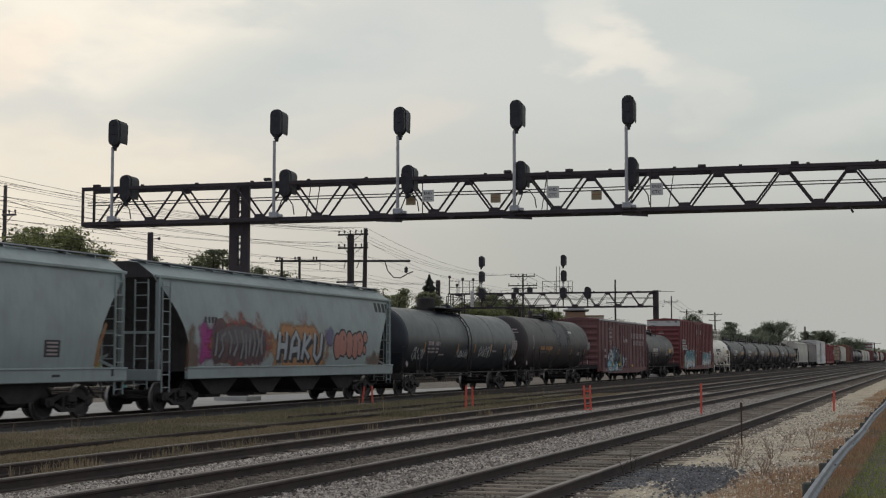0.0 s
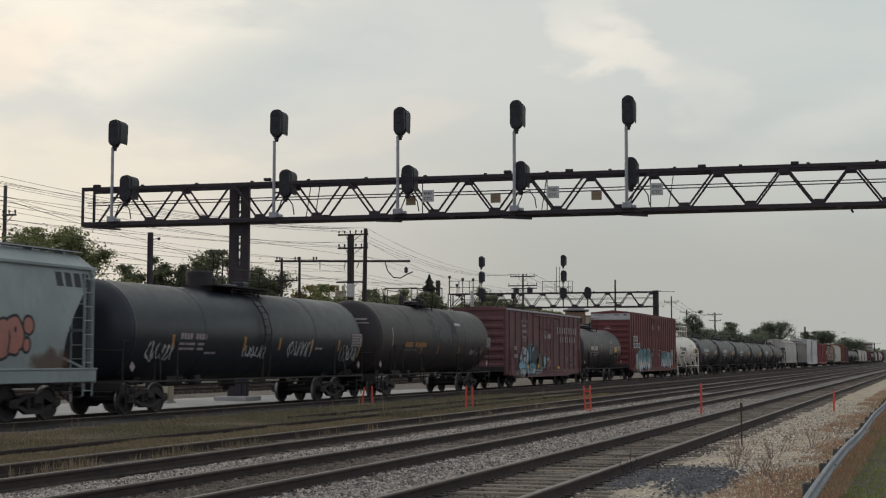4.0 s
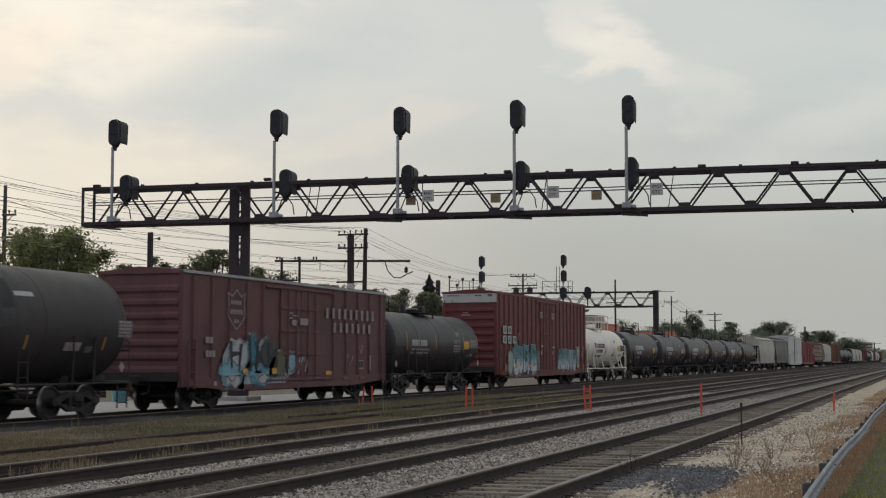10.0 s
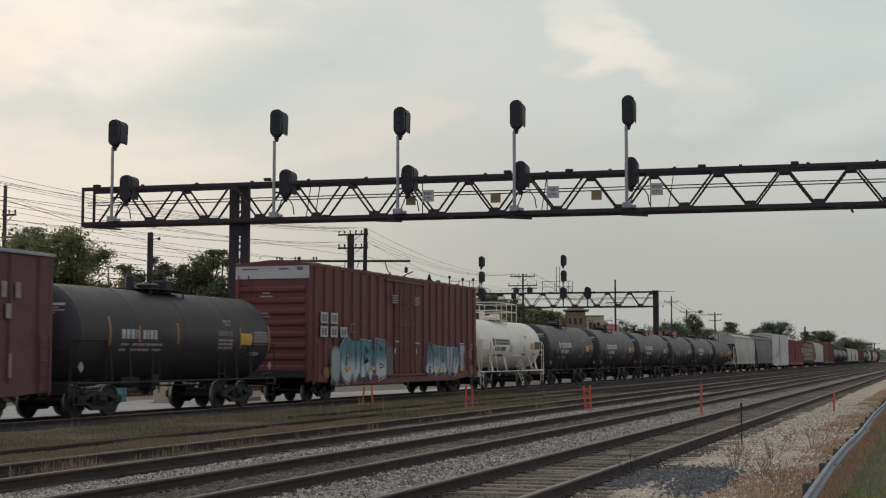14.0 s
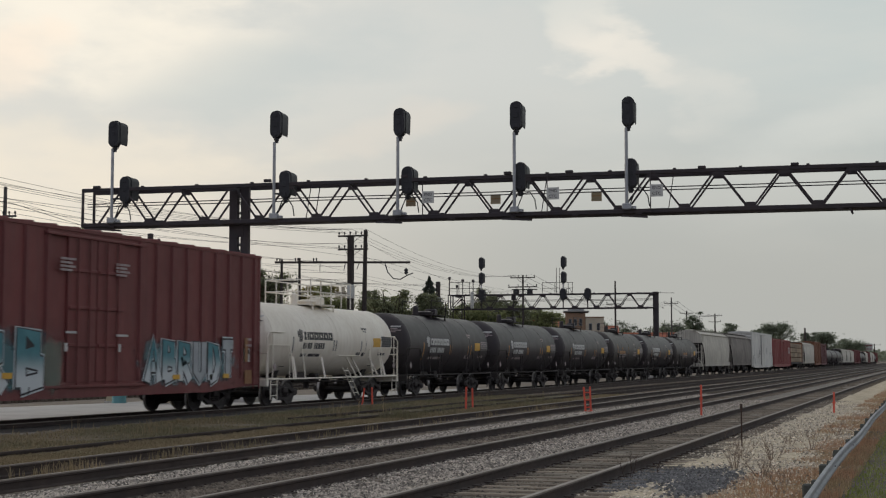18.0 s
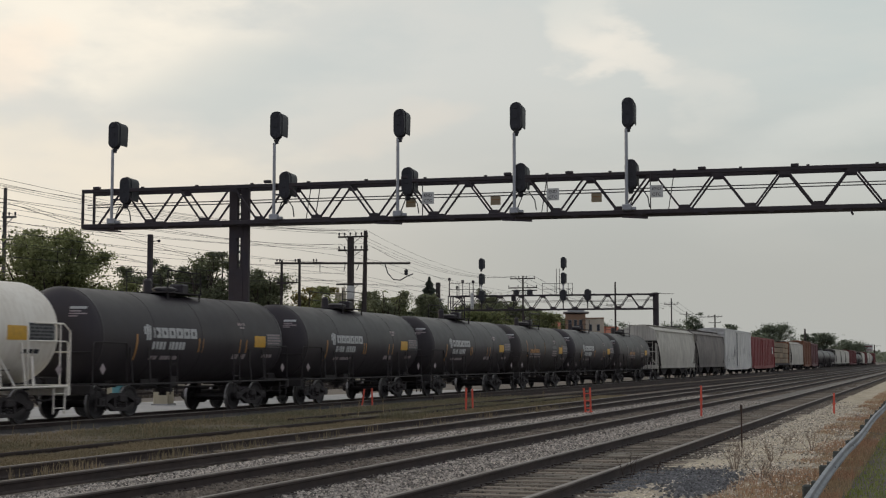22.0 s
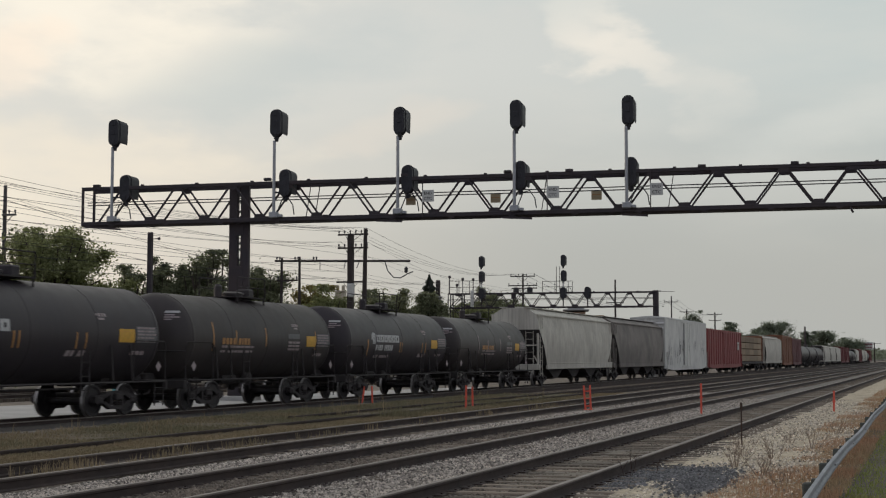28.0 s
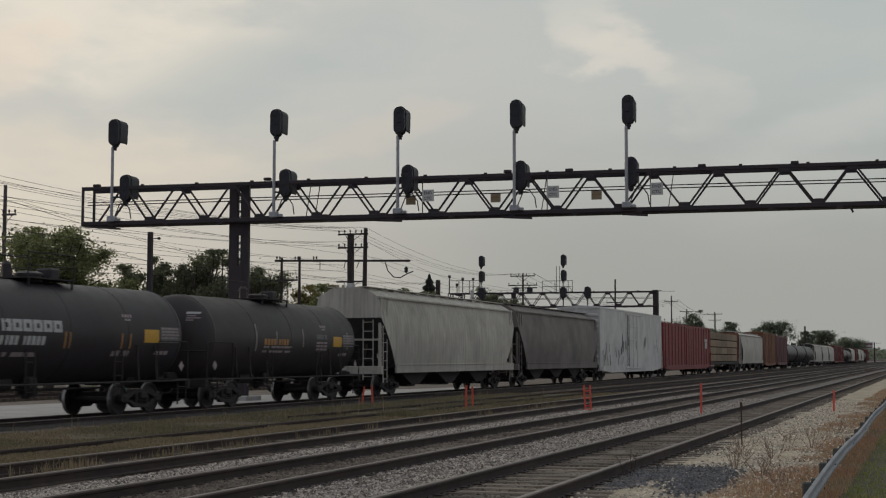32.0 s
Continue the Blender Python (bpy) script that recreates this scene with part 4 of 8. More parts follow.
def tank_car(label, y0, y1, R, top, mat, fittings="platform", steps=(), rail_mat=None, gap=0.75, group="black tank cars", girth=0.0, near=True):
    """A tank car between the places y0 and y1 of its tank heads at the start. girth: how much the belly sags towards its middle."""
    L, mid, zc = y1 - y0, (y0 + y1) / 2, top - R
    car = thing("tank_car", label, "tank car", pose(TRAIN_X, mid, 0), group)
    half = L / 2 - 0.15
    rail_mat = rail_mat or M_UNDER
    dome = 0.7
    prof = []
    for i in range(11):
        a = math.pi / 2 * i / 10
        prof.append((max(0.02, R * math.sin(a) ** 0.9), -L / 2 + dome * (1 - math.cos(a))))
    bodyp = prof + [(R, -L / 2 + dome + 0.02)]
    seams = 4
    for k in range(1, seams):
        y = -L / 2 + dome + (L - 2 * dome) * k / seams
        bodyp += [(R, y - 0.04), (R + 0.008, y - 0.03), (R + 0.008, y + 0.03), (R, y + 0.04)]
    bodyp += [(R, L / 2 - dome - 0.02)] + [(r, -y) for r, y in prof[::-1]]
    s = Shape().turned(bodyp, "y", 56, (0, 0, zc))
    if girth:
        s.v = [(x, y, z - girth * max(0.0, 1 - abs(y) / (L * 0.5)) * (1 if z < zc else 0.25)) for x, y, z in s.v]
    tank = part("tank", s, mat, car, smooth=24)
    for d in (-1, 1):
        ring = Shape().turned([(R + 0.001, d * (L / 2 - dome - 0.05)), (R + 0.008, d * (L / 2 - dome - 0.04)), (R + 0.008, d * (L / 2 - dome + 0.03)), (R + 0.001, d * (L / 2 - dome + 0.04))], "y", 40, (0, 0, zc))
        part("band", ring, mat, tank)
    # saddles, sills and bolsters
    for d in (-1, 1):
        y = d * (half - 2.1)
        part("saddle", Shape().prism([(-1.15, zc - 0.35), (-0.55, 0.72), (0.55, 0.72), (1.15, zc - 0.35), (0.95, zc - R * 0.72), (0.5, zc - R * 0.93), (-0.5, zc - R * 0.93), (-0.95, zc - R * 0.72)], "y", y - 0.2, y + 0.2), M_UNDER, car)
        part("stub_sill", Shape().box((0, d * (half - 1.4), 0.9), (0.5, 3.6, 0.34), 0.03), M_UNDER, car)
        e = Shape().box((0, d * half, 0.72), (2.9, 0.16, 0.26), 0.02)
        part("end_sill", e, rail_mat, car)
        rails = Shape()
        for x in (-1.42, 1.42):
            rails.tube([(x, d * (half - 0.05), 0.86), (x, d * (half - 0.05), 1.95), (x, d * (half - 0.12), 2.03), (x, d * (half - 1.75), 2.03), (x, d * (half - 1.8), 1.95), (x, d * (half - 1.8), 0.86)], 0.02, 6)
        rails.tube([(-1.42, d * (half + 0.02), 1.75), (1.42, d * (half + 0.02), 1.75)], 0.024, 6)
        part("end_railing", rails, rail_mat, car)
        ladder(car, 1.45, d * (half - 0.45), 0.12, 0.86, rail_mat, 0.5)
        for back in (2.0, 3.0):
            xs, zs = on_tank(R, zc, -12, 0.02)
            part("hanger", Shape().bar((xs, d * (half - back), zs), (1.5, d * (half - back), 0.84), 0.05, 0.03), rail_mat, car)
        part("end_platform", Shape().box((0, d * (half - 0.45), 0.86), (2.9, 0.85, 0.05)), rail_mat, car)
    part("running_rail", Shape().tube([(1.5, -half + 0.2, 0.84), (1.5, half - 0.2, 0.84)], 0.03, 6).tube([(-1.5, -half + 0.2, 0.84), (-1.5, half - 0.2, 0.84)], 0.03, 6), rail_mat, car)
    part("brake_gear", Shape().turned([(0.2, -0.5), (0.2, 0.5)], "y", 14, (0.55, -half + 4.2, 0.86)).tube([(0.5, -half + 3, 0.7), (0.3, half - 2.6, 0.66)], 0.03, 6).box((0.75, -half + 5.4, 0.85), (0.3, 0.4, 0.3), 0.04), M_UNDER, car)
    part("outlet_valve", Shape().turned([(0.32, zc - R - 0.25), (0.3, zc - R + 0.05)], "z", 14).turned([(0.12, 0.42), (0.12, zc - R)], "z", 12), M_UNDER, car)
    # fittings on top
    if fittings:
        z = top
        part("manway", Shape().turned([(0.36, z - 0.12), (0.36, z + 0.14), (0.4, z + 0.15), (0.4, z + 0.2), (0.26, z + 0.26)], "z", 18), mat, car)
        part("platform", Shape().box((0, 0, z + 0.04), (1.5, 2.2, 0.04)).bar((0.72, -1.0, z + 0.02), (0.72, -1.0, z - 0.3), 0.05, 0.05).bar((0.72, 1.0, z + 0.02), (0.72, 1.0, z - 0.3), 0.05, 0.05), rail_mat, car)
        part("valve_housing", Shape().box((0.1, 0.75, z + 0.2), (0.5, 0.45, 0.36), 0.05), mat, car)
        part("vent_pipe", Shape().turned([(0.14, z), (0.14, z + 0.42), (0.08, z + 0.5)], "z", 12, (-0.2, -0.7, 0)), mat, car)
        if fittings == "platform" and near:
            for x in (-0.74, 0.74):
                guard = Shape().tube([(x, -1.05, z + 0.04), (x, -1.05, z + 0.72), (x, 1.05, z + 0.72), (x, 1.05, z + 0.04)], 0.022, 6)
                guard.tube([(x, -1.05, z + 0.38), (x, 1.05, z + 0.38)], 0.016, 6)
                part("platform_rail", guard, rail_mat, car)
        if fittings == "railed":
            rl = Shape()
            for x in (-0.95, 0.95):
                for zz in (z + 0.5, z + 0.95):
                    rl.tube([(x, -1.7, zz), (x, 2.2, zz)], 0.026, 6)
                for y in (-1.7, -0.75, 0.25, 1.25, 2.2):
                    rl.tube([(x, y, z - 0.05), (x, y, z + 0.95)], 0.026, 6)
            for y in (-1.7, 2.2):
                for zz in (z + 0.5, z + 0.95):
                    rl.tube([(-0.95, y, zz), (0.95, y, zz)], 0.026, 6)
            part("railing", rl, rail_mat, car)
    if near:
        for d in (-1, 1):
            y = d * (half - 0.5)
            part("placard", Shape().prism([(y, 1.12), (y + 0.15, 1.28), (y, 1.44), (y - 0.15, 1.28)], "x", 1.45, 1.46), M_LETTER_PALE, car, "small white diamond placard")
    CARS.append((car, mid, running_gear(car, half, near)))
    for step in steps:
        step(car, R, zc, L)
    return car


def tank_ladder(mat, tall=True):
    def make(car, R, zc, L):
        if not tall:
            ladder(car, 1.5, -0.15 * L, 0.5, 1.75, mat, 0.4)
            ladder(car, 1.5, 0.17 * L, 0.5, 1.75, mat, 0.4)
            return
        s = Shape()
        for y in (-0.24, 0.24):
            pts = [(1.52, y, 0.84)] + [(*(lambda p: (p[0], y, p[1]))(on_tank(R, zc, a, 0.12)),) for a in (5, 25, 45, 65)]
            s.tube(pts, 0.024, 6)
        for i in range(9):
            a = -8 + 9 * i
            x, z = on_tank(R, zc, a, 0.12)
            s.tube([(x, -0.24, z), (x, 0.24, z)], 0.016, 6)
        part("ladder", s, mat, car)
    return make


def strip_ring(R, zc, y, low, high, wide=0.07):
    """A reflector strip that follows the shell."""
    return shell_patch(R, zc, y - wide / 2, y + wide / 2, low, high, n=8)


def head_lines(car, R, zc, L, mat, rows):
    """Small stencilled lines on the near tank head: (height over the middle, from, to, thickness) across it."""
    q = Shape()
    for z, xa, xb, high in rows:
        pts, n = [], 6
        for zz in (z, z + high):
            for i in range(n + 1):
                x = xa + (xb - xa) * i / n
                rr = min(0.999, (math.hypot(x, zz) / R) ** (1 / 0.9))
                pts.append((x, -L / 2 + 0.7 * (1 - math.sqrt(1 - rr * rr)) - 0.012, zc + zz))
        k = n + 1
        q.add(pts, [(i, i + 1, k + i + 1, k + i) for i in range(n)])
    part("head_stencil", q, mat, car, smooth=0)["kind"] = "stuff"


def word_bars(car, R, zc, y, low, high, widths, mat, name="lettering", gap=0.05, slant=0.0):
    """A stencilled word as one plain bar for each character."""
    for w in widths:
        if w > 0:
            p = shell_patch(R, zc, y, y + w, low, high, n=2)
            p.v = [(a, b + slant * (c - zc), c) for a, b, c in p.v]
            part(name, p, mat, car, smooth=0)
        y += abs(w) + gap


def data_panel(car, R, zc, y, wide, low, high, back, ink, rows=5):
    part("data_panel", shell_patch(R, zc, y, y + wide, low, high, n=4), back, car)
    step, q = (high - low) / rows, Shape()
    for k in range(rows):
        yy, i = y + 0.05, 0
        while yy < y + wide - 0.12:
            w = (0.16, 0.1, 0.22, 0.13)[(i + k) % 4]
            p = shell_patch(R, zc, yy, min(yy + w, y + wide - 0.04), low + step * (k + 0.25), low + step * (k + 0.8), 0.010, n=1)
            q.add(p.v, p.f)
            yy, i = yy + w + 0.05, i + 1
    part("data_line", q, ink, car, smooth=0)["kind"] = "stuff"


def end_marks_of(car, R, zc, L, yellow, pale, place):
    """Yellow square and grey data panel near the far head, small lines beside them and on the near head."""
    y = L - place - L / 2
    if yellow:
        part("yellow_square", shell_patch(R, zc, y, y + 0.82, -9, 6.5), M_YELLOW, car)
    data_panel(car, R, zc, y + 0.92, 1.12, -9, 10, M_STENCIL, pale)
    word_bars(car, R, zc, y + 0.7, -24, -19, (0.22, 0.22, 0.22), pale)
    word_bars(car, R, zc, y - 1.1, 20, 24, (0.09,) * 4, pale)
    word_bars(car, R, zc, y - 1.0, 16, 18.5, (0.3,), pale)
    head_lines(car, R, zc, L, M_LETTER, [(0.76, 0.66, 1.06, 0.07)])
    head_lines(car, R, zc, L, pale, [(0.68, 0.68, 0.96, 0.035), (0.61, 0.67, 1.1, 0.035), (0.54, 0.67, 0.9, 0.035)])


SLOTTED = ((0, 0, 0.34, 1), (0.66, 0, 1, 1), (0.34, 0.7, 0.66, 1), (0.34, 0, 0.66, 0.3))


def owner_blocks(car, R, zc, y, low, high, mat, wide=0.385, gap=0.055):
    """The owner's mark as plain shapes: a flame of three slanted bars and a row of six heavy blocks."""
    q = Shape()
    for a, lo, hi, w in ((-0.56, low + 4, high + 1, 0.1), (-0.42, low - 3, high + 3.5, 0.12), (-0.26, low - 3, high + 2, 0.1)):
        p = shell_patch(R, zc, y + a, y + a + w, lo, hi, n=4)
        q.add([(px, py + 0.12 * (pz - zc - 0.15), pz) for px, py, pz in p.v], p.f)
    part("emblem", q, mat, car, smooth=0)
    for k in range(6):
        q, yy = Shape(), y + (wide + gap) * k
        for a, b, c, d in SLOTTED:
            p = shell_patch(R, zc, yy + wide * a, yy + wide * c, low + (high - low) * b, low + (high - low) * d, n=2)
            q.add(p.v, p.f)
        part("letter_block", q, mat, car, smooth=0)


def tank_marks(place, big=M_LETTER, amber=M_AMBER, yellow=True, logo=True, end_marks=True):
    """Stencils as plain bars and shapes. place: where the main mark begins, in metres from the near head."""
    def make(car, R, zc, L):
        y = -L / 2 + place
        pale = big if big is M_INK else M_LETTER_PALE
        if logo:
            owner_blocks(car, R, zc, y, 0, 12.5, big)
            word_bars(car, R, zc, y - 0.05, -14, -4.5, (0.14, 0.15, 0.16, 0.14, -0.1, 0.09, 0.15, 0.15, 0.15, 0.15), big, gap=0.06, slant=0.12)
            word_bars(car, R, zc, y + 0.0, -27, -22, (0.2, 0.2, -0.1, 0.5, 0.12, 0.3), pale, slant=0.2)
            for d in (2.75, 2.98, 5.55, 6.0):
                part("amber_strip", strip_ring(R, zc, y + d, -17, 1), amber, car)
            part("amber_strip", strip_ring(R, zc, y - 0.95, -28, 4, 0.09), amber, car)
            word_bars(car, R, zc, y + 5.3, -26, -19, (0.2, 0.14, -0.1, 0.3), pale, slant=0.3)
        else:
            word_bars(car, R, zc, y, -4.5 if big is M_LETTER else -8, 6.5 if big is M_LETTER else 0.5, (0.18, 0.18, 0.17, 0.17, -0.1, 0.16, 0.1, 0.16, 0.16), big, gap=0.07)
            word_bars(car, R, zc, y, -12.5, -9.5, (0.14, 0.2, -0.1, 0.34, 0.3, 0.24, 0.4, 0.2), pale)
            word_bars(car, R, zc, y - 0.05, -19, -16, (0.1, 0.16, -0.12, 0.4, 0.2, 0.35, -0.1, 0.5), pale)
            word_bars(car, R, zc, L / 2 - 4.3, 2, 9, (0.95,), M_STENCIL, "grey_panel")
            for k in range(3):
                word_bars(car, R, zc, L / 2 - 4.3, -15 + 5 * k, -12 + 5 * k, (0.3, 0.2, 0.36), pale)
            for d, lo, hi in ((-0.6, -17, 21), (0.98, -8, 11), (3.2, -10, 16), (7.35, -14, 14), (9.5, -16, 18)):
                if y + d < L / 2 - 0.3:
                    part("amber_strip", strip_ring(R, zc, y + d, lo, hi), amber, car)
        if end_marks:
            end_marks_of(car, R, zc, L, yellow, pale, 2.75)
    return make


M_STENCIL = material("dull_grey_panel", (0.17, 0.17, 0.165), 0.7, second=(0.12, 0.12, 0.115), scale=6, amount=0.6, bump=0)


def spray(car, x, strokes, mat, name="graffiti"):
    """Flat sprayed shapes on an upright side: outlines of (y, z) pairs."""
    for o in strokes:
        part(name, Shape().prism(o, "x", x - 0.004, x), mat, car, smooth=0)


def band(points, w0, w1=None):
    """A stroke's outline along (y, z) points with widths."""
    w1 = w0 if w1 is None else w1
    a, b, n = [], [], len(points)
    for i, (y, z) in enumerate(points):
        p, q = points[max(0, i - 1)], points[min(n - 1, i + 1)]
        d = Vector((q[0] - p[0], q[1] - p[1])).normalized()
        w = (w0 + (w1 - w0) * i / max(1, n - 1)) / 2
        a.append((y - d.y * w, z + d.x * w))
        b.append((y + d.y * w, z - d.x * w))
    return a + b[::-1]


def blob(y, z, ry, rz, seed, n=18, rough=0.3):
    r = random.Random(seed)
    k = [1 + rough * (r.random() - 0.5) * 2 for _ in range(n)]
    return [(y + ry * k[i] * math.cos(2 * math.pi * i / n), z + rz * k[i] * math.sin(2 * math.pi * i / n)) for i in range(n)]


def hopper_side(z, scale=1.0):
    """Half the width of a tub-sided hopper at a height."""
    return 1.6 - 0.26 * ((z / scale - 2.1) / 1.85) ** 2


def hopper_inset(z, eave, upright=False):
    if upright:
        return 1.7 * max(0.0, 1 - (z - 1.1) / 2.1)
    return 1.78 * math.sin(math.pi / 2 * min(1.0, max(0.0, 1 - (z - 1.5) / (eave - 1.5))))


def skin_patch(outlines, cell=0.035, scale=1.0, proud=0.006):
    """Painted shapes that lie on a tub-sided hopper, from closed (y, z) outlines."""
    s = Shape()
    for o in outlines:
        low, high = min(p[0] for p in o) + 1e-4, max(p[0] for p in o) - 1e-4
        count, last = max(2, int((high - low) / cell)), []
        for k in range(count + 1):
            y, cuts = low + (high - low) * k / count, []
            for (ya, za), (yb, zb) in zip(o, o[1:] + o[:1]):
                if (ya <= y) != (yb <= y):
                    cuts.append(za + (zb - za) * (y - ya) / (yb - ya))
            cuts.sort()
            here = []
            for a, b in zip(cuts[::2], cuts[1::2]):
                i = len(s.v)
                for q in range(7):
                    z = a + (b - a) * q / 6
                    s.v.append((hopper_side(z, scale) + proud, y, z))
                here.append((i, a, b))
            for i, a, b in here:
                for e, c, d in last:
                    if min(b, d) > max(a, c) and (len(here) == len(last) or min(b, d) - max(a, c) > 0.3 * min(b - a, d - c)):
                        s.f += [(e + q, i + q, i + q + 1, e + q + 1) for q in range(6)]
            last = here
    return s


def hopper_car(label, y0, y1, mat, eave=3.95, top=4.45, bays=4, steps=(), near=True, group="covered hopper cars", upright=False, end_mat=None):
    L, mid, k = y1 - y0, (y0 + y1) / 2, eave / 3.95
    car = thing("hopper_car", label, "hopper car", pose(TRAIN_X, mid, 0), group)
    half = L / 2 - 0.1
    # tub: rings of the section, each height with its own reach
    s, n = Shape(), 14
    zs = [1.12 + (eave - 1.12) * i / n for i in range(n + 1)]
    sec = [(hopper_side(z, k), z) for z in zs] + [(1.33, eave + 0.06), (0.8, top - 0.06), (0.4, top)]
    sec = sec + [(-x, z) for x, z in sec[::-1]]
    m = len(sec)
    for d in (-1, 1):
        s.v += [(x, d * (L / 2 - hopper_inset(z, eave, upright)), z) for x, z in sec]
    s.f = [(i, (i + 1) % m, m + (i + 1) % m, m + i) for i in range(m)]
    body = part("body", s, mat, car, smooth=30)
    # end sheets: the shade between cars is put into their dark grimy colour
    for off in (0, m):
        for name, keep, em in (("slope_sheet", lambda z: z <= 3.15 * k, end_mat or M_GRIME_SHADE), ("end_panel", lambda z: z > 3.15 * k, mat)):
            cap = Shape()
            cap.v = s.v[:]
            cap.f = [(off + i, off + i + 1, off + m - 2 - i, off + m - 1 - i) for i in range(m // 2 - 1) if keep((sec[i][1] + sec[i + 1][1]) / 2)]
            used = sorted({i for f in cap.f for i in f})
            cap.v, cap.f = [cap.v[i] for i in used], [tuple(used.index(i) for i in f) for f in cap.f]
            part(name, cap, em if (upright or name == "slope_sheet") else M_GRIME_SHADE, body, smooth=30)
    part("eave_rail", Shape().box((1.4, 0, eave + 0.03), (0.07, L, 0.09), 0.012), mat, body)
    part("eave_rail", Shape().box((-1.4, 0, eave + 0.03), (0.07, L, 0.09), 0.012), mat, body)
    for d in (-1, 1):
        part("side_sill", Shape().box((d * 1.5, 0.8, 1.06), (0.12, L - 1.9, 0.36), 0.02).box((d * 1.54, 0.8, 1.24), (0.1, L - 1.9, 0.05), 0.01), mat, car)
        part("end_sill", Shape().box((0, d * (half - 0.05), 1.02), (3.0, 0.2, 0.34), 0.02), mat, car)
        part("centre_sill", Shape().box((0, d * (half - 1.6), 0.9), (0.45, 3.2, 0.34), 0.02), M_UNDER, car)
        posts = Shape()
        for x in (-1.38, 1.38):
            posts.box((x, d * (half - 0.12), (eave + 1.1) / 2), (0.13, 0.12, eave - 1.0), 0.015)
            posts.bar((x, d * (half - 0.2), 1.2), (x * 0.6, d * (half - 1.2), 1.7), 0.07, 0.07)
        posts.box((0, d * (half - 0.12), eave - 0.05), (2.9, 0.14, 0.14), 0.015).box((0, d * (half - 0.12), 2.3), (2.7, 0.06, 0.08))
        part("end_frame", posts, mat, car)
        part("slope_brace", Shape().bar((0.5, d * (half - 0.3), 1.2), (0.5, d * (L / 2 - 1.2), 2.6), 0.1, 0.12).bar((-0.5, d * (half - 0.3), 1.2), (-0.5, d * (L / 2 - 1.2), 2.6), 0.1, 0.12), M_UNDER, car)
        ladder(car, 1.5, d * (half - 0.4), 0.5, eave - 0.1, mat, 0.45)
        ladder(car, 0.9, d * (half + 0.02), 0.6, eave, mat, 0.45, "x")
    part("brake_platform", Shape().box((0, -half + 0.45, 1.45), (1.9, 0.6, 0.05)).turned([(0.26, -half + 0.1), (0.26, -half + 0.14)], "y", 16, (-0.5, 0, 2.0)), M_UNDER, car)
    walkboard = Shape()
    for x in (-0.72, 0.72):
        walkboard.box((x, 0, top + 0.02), (0.34, L + 0.2, 0.035))
        y = -L / 2 + 0.4
        while y < L / 2:
            walkboard.box((x, y, top - 0.06), (0.3, 0.05, 0.12))
            y += 1.4
    part("running_board", walkboard, M_GALV if mat is M_HOP else mat, car)
    part("hatch", Shape().box((0, 0, top + 0.03), (0.62, L - 2.2, 0.12), 0.03), mat, car)
    for i in range(bays):
        w = (L - 5.6) / bays / 2
        y = -L / 2 + 2.8 + w * (2 * i + 1)
        b = Shape().prism([(y - w, 1.1), (y + w, 1.1), (y + 0.5, 0.36), (y - 0.5, 0.36)], "x", -1.15, 1.15)
        b.box((0, y, 0.33), (1.9, 1.0, 0.14), 0.02).tube([(1.0, y - 0.4, 0.4), (1.0, y + 0.4, 0.4)], 0.05, 8)
        part("outlet", b, M_UNDER, car)
    CARS.append((car, mid, running_gear(car, half, near)))
    for step in steps:
        step(car, L, k)
    return car


